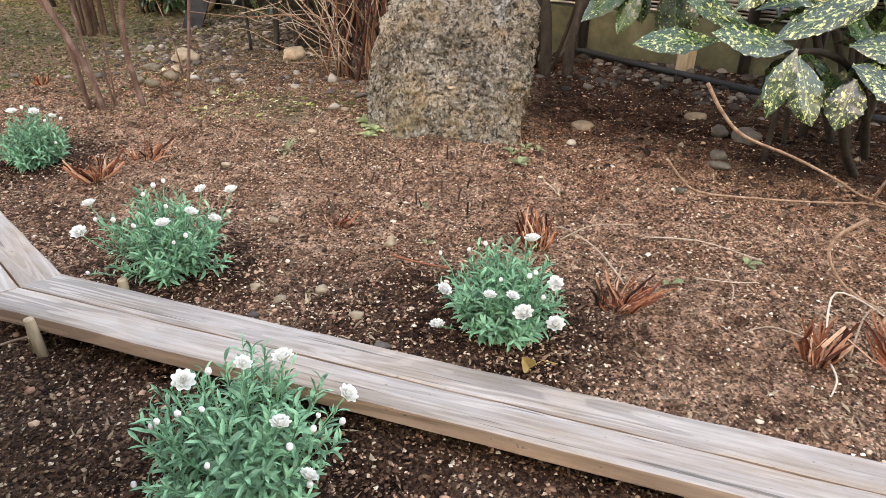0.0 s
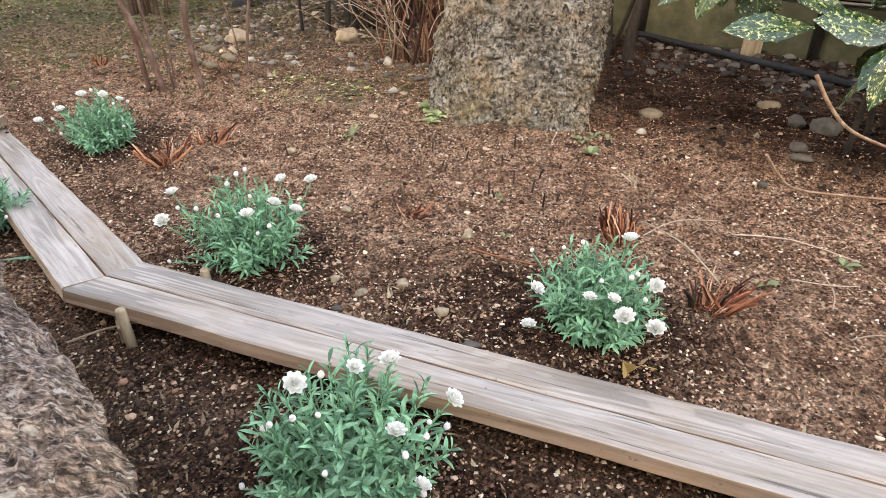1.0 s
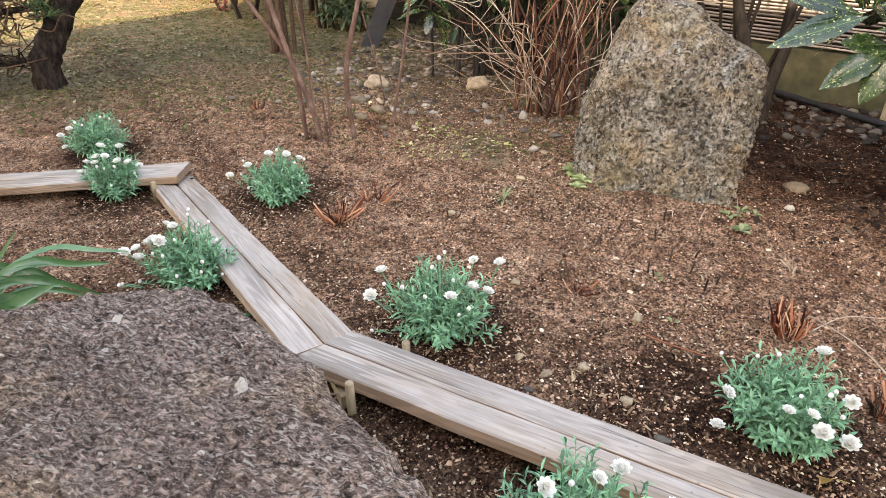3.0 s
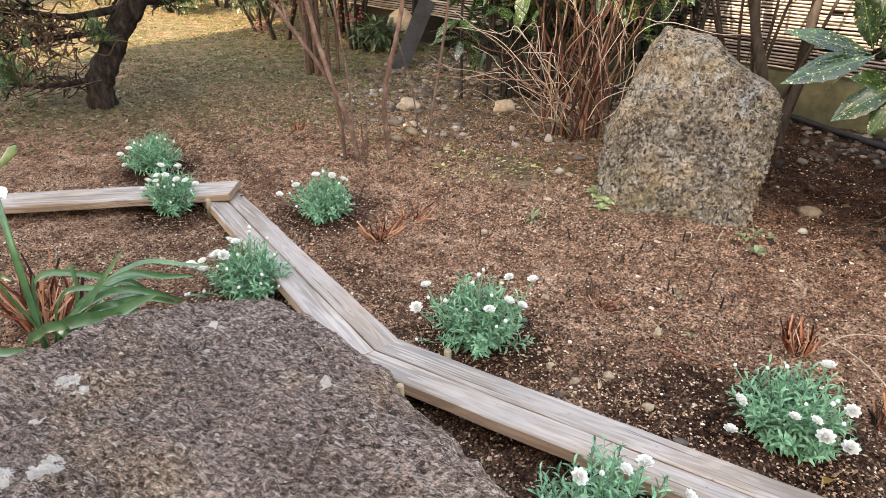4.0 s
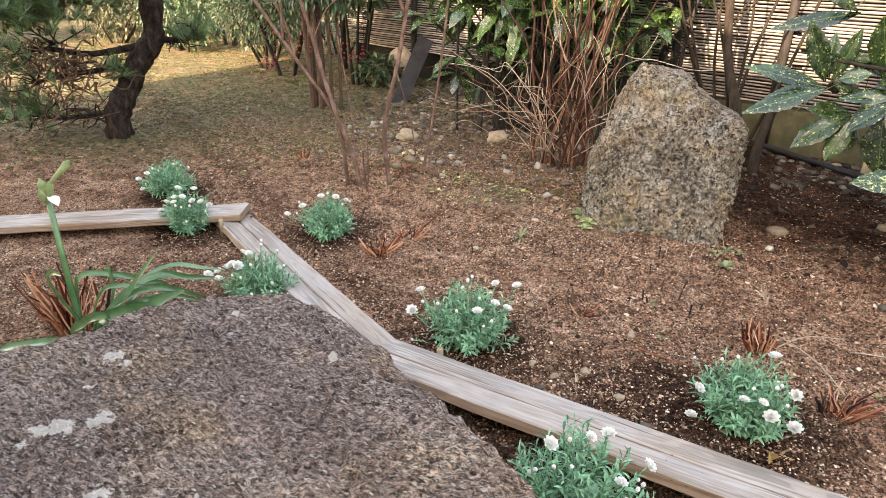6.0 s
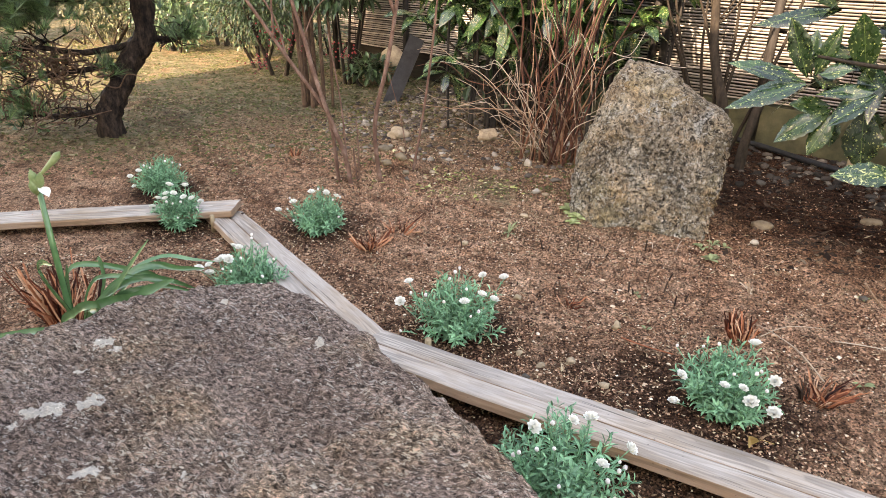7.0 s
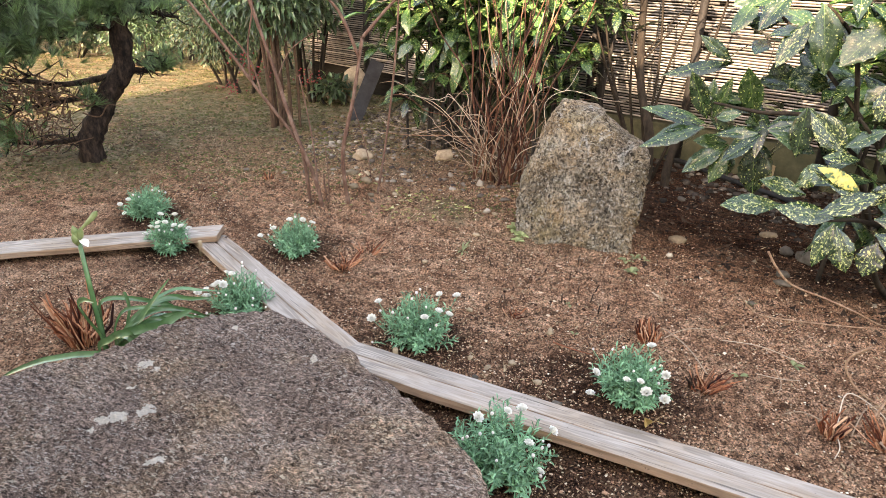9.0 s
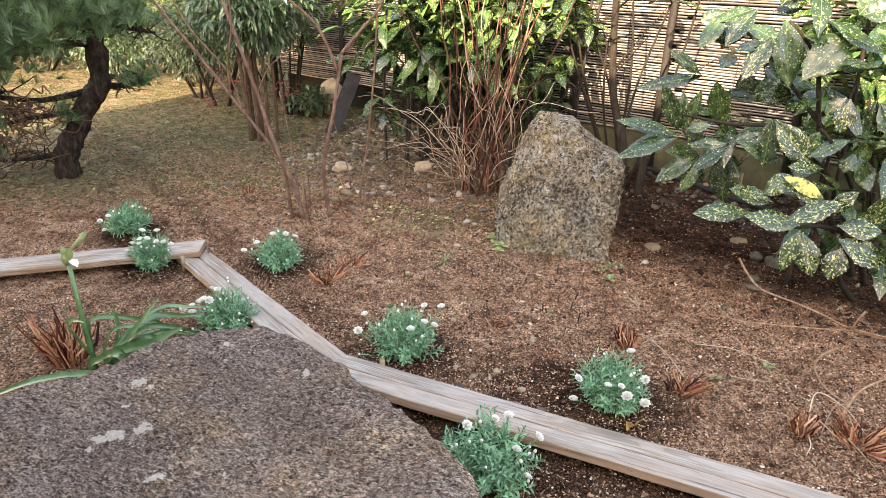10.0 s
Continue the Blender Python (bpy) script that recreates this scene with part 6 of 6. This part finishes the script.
def small_trunk(points, r0, r1, twigs, seed, label):
    ob = thing("small_tree", label, "tree", (points[0][0], points[0][1], 0))
    o = Vector((points[0][0], points[0][1], 0))
    limb(ob, "trunk", [Vector(p) - o for p in points], r0, r1, AUCUBA_STEM, 10)
    rng = random.Random(seed)
    for k in range(twigs):
        b = Vector(points[-2]).lerp(Vector(points[-1]), rng.uniform(-0.6, 1.0)) - o
        a = rng.uniform(0, 6.28)
        e = b + Vector((math.cos(a) * 0.25, math.sin(a) * 0.12, rng.uniform(0.1, 0.4)))
        limb(ob, "branch", [b, b.lerp(e, 0.5) + Vector((rng.uniform(-0.04, 0.04), 0, rng.uniform(-0.03, 0.03))), e], 0.005, 0.002, AUCUBA_STEM, 5)


small_trunk([(0.36, 2.90, -0.03), (0.345, 2.93, 0.25), (0.27, 3.0, 0.5), (0.24, 3.05, 0.78), (0.22, 3.05, 1.1)], 0.027, 0.016, 9, 3, "slender dark-barked tree beside the standing stone")
small_trunk([(0.455, 2.88, -0.03), (0.46, 2.90, 0.12), (0.50, 2.95, 0.30)], 0.026, 0.020, 0, 4, "short dark stump of a cut trunk")


def pine():
    at = (-2.785, 2.605)
    ob = thing("pine_tree", "pruned pine with a dark leaning trunk and long needles", "tree", (*at, 0))
    trunk = limb(ob, "trunk", [(0, 0, -0.05), (0.0, 0.0, 0.10), (0.06, 0.05, 0.25), (0.13, 0.10, 0.40), (0.20, 0.14, 0.50), (0.215, 0.15, 0.68), (0.20, 0.15, 0.9), (0.1, 0.1, 1.3)], 0.064, 0.045, PINE_BARK, 40)
    for v in trunk.data.vertices:
        plate = noise.cell(Vector((v.co.x * 26, v.co.y * 26, v.co.z * 17))) * 0.5 + noise.fractal(v.co * 24, 1.0, 2.0, 4)
        out = Vector((v.co.x - v.co.z * 0.32, v.co.y - v.co.z * 0.22, 0)).normalized()
        v.co += out * 0.013 * plate
    rng = random.Random(12)
    limbs = [[(0.19, 0.14, 0.50), (0.32, 0.2, 0.485), (0.42, 0.22, 0.52)], [(0.17, 0.13, 0.47), (-0.05, -0.02, 0.43), (-0.25, -0.14, 0.46), (-0.45, -0.2, 0.40)], [(0.1, 0.08, 0.36), (-0.1, -0.08, 0.34), (-0.3, -0.2, 0.30)],
             [(0.21, 0.15, 0.72), (0.0, 0.0, 0.72), (-0.25, -0.15, 0.68)], [(0.2, 0.15, 0.85), (0.4, 0.2, 0.8), (0.55, 0.2, 0.78)], [(0.02, 0.0, 0.14), (-0.16, -0.08, 0.11), (-0.4, -0.12, 0.10)], [(0.2, 0.15, 0.8), (-0.1, -0.2, 0.85), (-0.3, -0.3, 0.9)]]
    for pts in limbs:
        limb(ob, "branch", pts, 0.020, 0.006, PINE_BARK, 7)
        for k in range(26):
            b = Vector(pts[-2]).lerp(Vector(pts[-1]), rng.uniform(-0.6, 1.0))
            e = b + Vector((rng.uniform(-0.16, 0.14), rng.uniform(-0.14, 0.14), rng.uniform(-0.06, 0.10)))
            limb(ob, "twig", [b, b.lerp(e, 0.5) + Vector((0, 0, rng.uniform(-0.02, 0.03))), e], 0.0045, 0.002, PINE_BARK, 4)
    for k in range(230):
        c = rng.choice(((-0.22, -0.12, 0.30), (-0.30, -0.16, 0.42), (-0.30, -0.10, 0.12), (-0.13, -0.07, 0.38), (-0.10, -0.05, 0.34), (-0.16, -0.1, 0.40), (-0.45, -0.2, 0.2)))
        b = Vector([c[i] + rng.gauss(0, (0.10, 0.08, 0.05)[i]) for i in range(3)])
        b.z = max(0.03, b.z)
        e = b + Vector((rng.gauss(0, 0.10), rng.gauss(0, 0.08), rng.gauss(0.01, 0.05)))
        e.z = max(0.02, e.z)
        limb(ob, "twig", [b, b.lerp(e, 0.35) + Vector((rng.gauss(0, 0.02), 0, rng.gauss(0, 0.02))), b.lerp(e, 0.7) + Vector((0, rng.gauss(0, 0.02), rng.gauss(0, 0.02))), e], 0.0045, 0.0022, PINE_TWIG, 4)
    needles = Shape()

    def tuft(c, n, length):
        d0 = Vector((rng.uniform(-1, 1), rng.uniform(-1, 1), rng.uniform(0.0, 1.3))).normalized()
        for k in range(n):
            d = (d0 + Vector((rng.gauss(0, 0.34), rng.gauss(0, 0.34), rng.gauss(0, 0.34)))).normalized()
            side = d.orthogonal().normalized() * 0.0016
            e = Vector(c) + d * length * rng.uniform(0.7, 1.1)
            i = len(needles.v)
            needles.v += [tuple(Vector(c) - side), tuple(Vector(c) + side), tuple(e)]
            needles.f.append((i, i + 1, i + 2))
    pads = [((-0.05, -0.08, 0.80), (0.36, 0.24, 0.12), 560), ((-0.28, -0.2, 0.66), (0.26, 0.2, 0.11), 380), ((0.28, 0.10, 0.88), (0.32, 0.2, 0.10), 330), ((0.40, 0.22, 0.52), (0.10, 0.08, 0.05), 40),
            ((-0.42, -0.2, 0.40), (0.22, 0.16, 0.10), 70), ((0.04, 0.0, 0.36), (0.08, 0.06, 0.05), 22), ((-0.45, -0.15, 0.14), (0.16, 0.14, 0.09), 80), ((0, 0, 1.05), (0.45, 0.3, 0.13), 420), ((-0.35, -0.25, 0.94), (0.3, 0.25, 0.12), 380)]
    for c, r, n in pads:
        for k in range(n):
            p = [c[i] + r[i] * max(-1.6, min(1.6, rng.gauss(0, 0.6))) for i in range(3)]
            tuft(p, 24, rng.uniform(0.07, 0.115))
    tagged(put("needle_mass", needles, NEEDLE, ob, "long dark green pine needles"), kind="stuff")


pine()


def nandina():
    at = (-1.98, 3.55)
    ob = leafy_shrub("nandina shrub with brown stems, drooping leaves and red berries", at, (0.46, 0.36, 0.36), 0.60, 2300, 0.085, 0.26, NANDINA_LEAF, 41, 0, "nandina_shrub", 0.5)
    rng = random.Random(8)
    for k in range(9):
        x, y = rng.uniform(-0.10, 0.10), rng.uniform(-0.07, 0.07)
        limb(ob, "stem", [(x, y, -0.03), (x * 1.1, y, 0.35), (x * 1.4 + rng.uniform(-0.04, 0.04), y, 0.8), (x * 2, y, 1.2)], rng.uniform(0.010, 0.017), 0.007, PINE_TWIG, 7)
    s = Shape()
    for c in ((-0.24, -0.12, 0.46), (-0.10, -0.2, 0.40), (0.22, -0.1, 0.36), (-0.3, -0.2, 0.30)):
        for k in range(26):
            s.lump([c[i] + rng.gauss(0, (0.045, 0.04, 0.03)[i]) for i in range(3)], (0.0065, 0.0065, 0.0065), k, 0.0, 1)
    tagged(put("berry_mass", s, BERRY, ob, "clusters of small red berries", True), kind="stuff")


nandina()
leafy_shrub("small-leaved evergreen shrub beyond the pine", (-3.05, 4.75), (0.55, 0.45, 0.42), 0.16, 3400, 0.045, 0.36, GLOSSY, 51)
leafy_shrub("low dark evergreen shrub at the garden's edge", (-4.6, 6.3), (0.9, 0.6, 0.5), 0.1, 2600, 0.08, 0.3, GLOSSY, 52)
leafy_shrub("fern-like evergreen shrub at the garden's edge", (-5.9, 6.6), (0.9, 0.7, 0.5), 0.1, 2400, 0.1, 0.25, GLOSSY, 53)
leafy_shrub("lime-green shrub in sunshine", (-4.1, 5.9), (0.35, 0.3, 0.35), 0.5, 900, 0.06, 0.35, LIME, 54)
leafy_shrub("dark leafy shrub by the fence", (-2.1, 4.35), (0.4, 0.3, 0.4), 0.5, 1500, 0.09, 0.3, GLOSSY, 55)
leafy_shrub("dense small-leaved shrub behind the nandina", (-2.75, 4.5), (0.5, 0.35, 0.5), 0.25, 2600, 0.05, 0.36, GLOSSY, 57)
for k, (x, y, r, h) in enumerate(((-3.35, 5.3, 0.55, 0.42), (-4.25, 5.4, 0.6, 0.4), (-3.9, 6.6, 0.8, 0.7), (-2.75, 5.6, 0.6, 0.7), (-5.3, 5.7, 0.7, 0.45))):
    leafy_shrub("rounded small-leaved bush at the back of the garden", (x, y), (r, 0.45, h), 0.04, 2600, 0.055, 0.4, GLOSSY if k % 2 else OLIVE, 80 + k)
leafy_shrub("low leafy plant at the fence foot", (-1.9, 4.3), (0.22, 0.15, 0.08), 0.05, 260, 0.07, 0.4, GLOSSY, 56, 2)
for k, (x, y, r, h) in enumerate(((-3.2, 7.4, 1.3, 1.0), (-5.2, 8.6, 1.5, 1.1), (-7.6, 8.4, 1.6, 1.1), (-8.8, 6.2, 1.4, 1.0), (-7.0, 4.6, 0.9, 0.7))):
    leafy_shrub("clipped evergreen hedge bush at the garden's far side", (x, y), (r, 0.8, h), 0.05, 2600, 0.13, 0.35, GLOSSY, 60 + k)

# ---- things along the fence ----
s = Shape()
pts = [(0.52, 3.36), (0.62, 3.26), (0.75, 3.08), (0.87, 2.93), (1.02, 2.76), (1.18, 2.55), (1.4, 2.3), (1.8, 1.95)]
s.tube([(x, y, 0.022) for x, y in pts], 0.013, 10)
single("hose", s, HOSE, "black plastic garden pipe lying along the wall", "hose", smooth=True)
s = Shape()
s.box(-0.05, 0.05, -0.012, 0.012, -0.05, 0.47)
ob = single("slate_slab", s, SLATE, "dark slate slab leaning in the gravel", "slab", (-1.53, 3.83, 0), turn=35)
ob.matrix_basis = pose(-1.600, 3.83, -0.02, -8, 23, 8)
s = Shape()
s.lump((0, 0, 0.13), (0.115, 0.07, 0.150), 9, 0.10, 3)
single("pale_stone_block", s, STONE, "pale yellowish rounded stone block below the screen", "stone", (-1.76, 4.40, 0), smooth=True)
s = Shape()
s.box(-0.028, 0.028, -0.028, 0.028, -0.05, 0.12)
single("wooden_stake", s, PEG, "short square wooden stake by the wall", "stake", (0.99, 3.0, 0), turn=20)


def vine_twig(points, r, label):
    s, m, lab = dry_stalk(points, r * 0.85, label, TWIG)
    single("bare_twig", s, m, lab, "twig", group="bare twigs over the bed", smooth=True)


vine_twig([(0.485, 1.270, 0.366), (0.520, 1.262, 0.315), (0.569, 1.256, 0.271), (0.68, 1.278, 0.225), (0.80, 1.32, 0.165), (0.91, 1.36, 0.105), (1.10, 1.42, 0.04)], 0.0042, "bare reddish twig hanging over the bed")
vine_twig([(0.434, 1.259, 0.219), (0.475, 1.275, 0.172), (0.524, 1.290, 0.138), (0.66, 1.32, 0.115), (0.80, 1.345, 0.10), (0.935, 1.37, 0.088), (1.10, 1.425, 0.03)], 0.0034, "thin bare reddish twig hanging over the bed")
vine_twig([(0.925, 1.33, 0.185), (0.912, 1.338, 0.14), (0.935, 1.37, 0.09), (1.05, 1.41, 0.045)], 0.0046, "forked reddish twig over the bed")
vine_twig([(0.76, 1.115, 0.17), (0.72, 1.12, 0.13), (0.715, 1.115, 0.09), (0.75, 1.095, 0.04), (0.82, 1.075, 0.0)], 0.0048, "bent brown twig rising from the soil")
vine_twig([(0.735, 0.955, 0.01), (0.76, 0.98, 0.07), (0.80, 1.0, 0.12), (0.90, 1.02, 0.17)], 0.005, "thick brown cut twig rising from the soil")

# ---- gravel, grit and debris ----
def scatter(count, seed, box, density):
    rs = np.random.RandomState(seed)
    x = rs.uniform(box[0], box[1], count * 3)
    y = rs.uniform(box[2], box[3], count * 3)
    keep = rs.random_sample(count * 3) < density(x, y)
    x, y = x[keep][:count], y[keep][:count]
    return x, y, ground_height(x, y), rs


def crumbs(name, xs, ys, zs, size, rs, material, label, squash=0.65, long=1.0):
    """Many small angular grains in one mesh."""
    base = np.array([(1, 0, 0), (-1, 0, 0), (0, 1, 0), (0, -1, 0), (0, 0, 1), (0, 0, -1)], float)
    faces = np.array([(0, 2, 4), (2, 1, 4), (1, 3, 4), (3, 0, 4), (2, 0, 5), (1, 2, 5), (3, 1, 5), (0, 3, 5)])
    n = len(xs)
    v = base[None] * (1 + rs.uniform(-0.35, 0.35, (n, 6, 1)))
    v = v * np.stack([size * long, size, size * squash], 1)[:, None, :]
    a, b = rs.uniform(0, 6.28, n), rs.uniform(-0.6, 0.6, n)
    c, s, cb, sb = np.cos(a), np.sin(a), np.cos(b), np.sin(b)
    x, z = v[:, :, 0] * cb[:, None] - v[:, :, 2] * sb[:, None], v[:, :, 0] * sb[:, None] + v[:, :, 2] * cb[:, None]
    v = np.stack([x * c[:, None] - v[:, :, 1] * s[:, None] + xs[:, None], x * s[:, None] + v[:, :, 1] * c[:, None] + ys[:, None], z + zs[:, None] + (size * squash * 0.35)[:, None]], 2)
    f = faces[None] + (np.arange(n) * 6)[:, None, None]
    me = bpy.data.meshes.new(name)
    me.from_pydata(v.reshape(-1, 3).tolist(), [], f.reshape(-1, 3).tolist())
    me.materials.append(material)
    tagged(new(name, me), label, "soil", kind="stuff")


def mulched(x, y):
    """Coarse dark mulch in the near bed and round the plants."""
    near = np.clip(-edge_side(x, y) * 20 - 0.6, 0, 1) * np.clip((x + 1.1) * 3, 0.25, 1)
    for px, py, r, h, seed in PLANTS:
        near = np.maximum(near, 0.9 * np.clip((r + 0.15 - np.hypot(x - px, y - py)) * 9, 0, 1))
    return near * np.clip(0.7 + 1.2 * field(x, y, 6, 47), 0.2, 1)


def open_soil(x, y):
    d = np.hypot((x + 0.1) * 0.8, y - 0.6)
    fade = np.clip(1.35 - 0.38 * d, 0.08, 1) * (1 - 0.8 * np.clip((y - (2.0 - 0.75 * x)) * 2.5, 0, 1) * np.clip((x - 0.05) * 4, 0, 1))
    return fade * np.clip(0.55 + 1.3 * field(x, y, 5, 44), 0.15, 1) * (1 - 0.72 * mulched(x, y))


x, y, z, rs = scatter(150000, 1, (-2.4, 1.7, 0.35, 3.2), open_soil)
crumbs("soil_grit", x, y, z, 0.0013 + 0.0030 * rs.random_sample(len(x)) ** 2.2, rs, GRIT, "loose light and dark grit scattered over the soil")
x, y, z, rs = scatter(30000, 2, (-2.4, 1.7, 0.35, 3.2), open_soil)
crumbs("plant_debris", x, y, z, 0.0016 + 0.002 * rs.random_sample(len(x)), rs, CHIPS, "dry stems and bark chips strewn over the soil", 0.5, 1 + 5 * rs.random_sample(len(x)))


x, y, z, rs = scatter(62000, 21, (-1.7, 0.75, 0.38, 2.0), mulched)
crumbs("bark_mulch", x, y, z, 0.0014 + 0.0026 * rs.random_sample(len(x)) ** 2.2, rs, MULCH, "coarse dark mulch crumbs with pale grains", 0.6, 1 + 0.8 * rs.random_sample(len(x)))


def old_lawn(x, y):
    return np.clip((y - 2.05 - 0.25 * (x + 2.0)) * 2.5, 0, 1) * np.clip((-1.0 - x) * 1.5, 0, 1) * np.clip(1.25 - 0.16 * np.hypot(x + 2.5, y - 3), 0.1, 1) * np.clip(0.6 + 1.4 * field(x, y, 3, 61), 0.1, 1)


x, y, z, rs = scatter(11000, 31, (-3.6, 0.1, 1.8, 3.6), lambda x, y: np.clip((y - 1.8) * 2, 0, 1) * np.clip(0.55 + 1.5 * field(x, y, 4, 63), 0.1, 1))
crumbs("soil_clods", x, y, z, 0.003 + 0.0055 * rs.random_sample(len(x)) ** 2, rs, CHIPS, "coarse clods and bark bits on the old soil", 0.5, 1 + 1.4 * rs.random_sample(len(x)))
# damp litter whose colour also carries the bush's shade
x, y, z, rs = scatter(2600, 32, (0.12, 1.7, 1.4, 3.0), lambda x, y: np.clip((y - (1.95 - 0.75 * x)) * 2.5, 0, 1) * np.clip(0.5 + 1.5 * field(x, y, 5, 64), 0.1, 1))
crumbs("leaf_litter", x, y, z, 0.004 + 0.008 * rs.random_sample(len(x)) ** 2, rs, DAMP_SHADED, "damp leaf litter under the spotted bush, darkened for its shade", 0.3, 1 + 1.6 * rs.random_sample(len(x)))
x, y, z, rs = scatter(26000, 11, (-6.5, -0.8, 1.9, 7.0), old_lawn)
crumbs("leaf_litter", x, y, z, 0.003 + 0.006 * rs.random_sample(len(x)) ** 2, rs, LITTER, "dry leaf litter on the mossy ground", 0.25, 1 + 2.5 * rs.random_sample(len(x)))
x, y, z, rs = scatter(22000, 12, (-6.5, -0.8, 1.9, 7.0), old_lawn)
crumbs("moss", x, y, z, 0.004 + 0.007 * rs.random_sample(len(x)) ** 2, rs, MOSS, "low cushions of green moss on the ground", 0.6, 1 + 0.6 * rs.random_sample(len(x)))
x, y, z, rs = scatter(2200, 14, (-1.35, -0.3, 2.05, 2.75), lambda x, y: np.exp(-((x + 0.80) / 0.27) ** 2 - ((y - 2.33 - 0.2 * (x + 0.8)) / 0.13) ** 2) * np.clip(0.35 + 2.2 * field(x, y, 7, 65), 0, 1))
crumbs("moss", x, y, z, 0.003 + 0.007 * rs.random_sample(len(x)) ** 2, rs, YELLOW_MOSS, "yellow-green moss and fallen bits on the soil", 0.35, 1 + 1.2 * rs.random_sample(len(x)))
x, y, z, rs = scatter(5000, 13, (-1.4, 0.3, 1.9, 3.0), lambda x, y: np.clip((y - 2.15) * 2, 0, 1) * np.clip(0.2 + 2.0 * field(x, y, 4, 62), 0, 1))
crumbs("moss", x, y, z, 0.003 + 0.005 * rs.random_sample(len(x)) ** 2, rs, MOSS, "patches of green moss near the standing stone", 0.6, 1 + 0.6 * rs.random_sample(len(x)))


def stones_of(name, label, count, seed, box, density, small, large, material):
    x, y, z, rs = scatter(count, seed, box, density)
    s = Shape()
    for i in range(len(x)):
        a = small + (large - small) * rs.random_sample() ** 2.2
        s.lump((x[i], y[i], z[i] + a * 0.05), (a, a * rs.uniform(0.6, 0.9), a * rs.uniform(0.4, 0.7)), i * 0.7, 0.35, 2 if a > 0.012 else 1, rs.uniform(0, 6.28))
    put_ob = put(name, s, material, None, "", True)
    tagged(put_ob, label, "gravel", kind="stuff")


def by_fence(x, y):
    off = (FENCE_A + FENCE_B * x - y) * 0.8836
    return np.clip(1.05 - 1.25 * off + 0.9 * field(x, y, 4, 51), 0, 1) * (off > 0.02) * np.clip((x - 0.2) * 3, 0, 1)


stones_of("gravel", "grey rounded gravel along the foot of the fence", 1700, 3, (0.2, 2.4, 1.5, 3.6), by_fence, 0.006, 0.028, GRAVEL)
stones_of("gravel", "mixed gravel under the shrubs", 4600, 4, (-2.2, 0.2, 2.35, 4.4), lambda x, y: np.clip((y - 2.35) * 1.2, 0, 1) * np.clip((x + 1.9 - 0.15 * (y - 3)) * 2.5, 0, 1) * np.clip(0.35 + 0.5 * np.clip((y - 2.9) * 2, 0, 1) + 1.6 * field(x, y, 3, 52), 0, 1), 0.004, 0.021, GRAVEL_MIXED)
stones_of("pebbles", "small tan pebbles lying in the soil", 1500, 5, (-1.6, 1.3, 0.5, 2.6), open_soil, 0.0035, 0.010, GRIT)
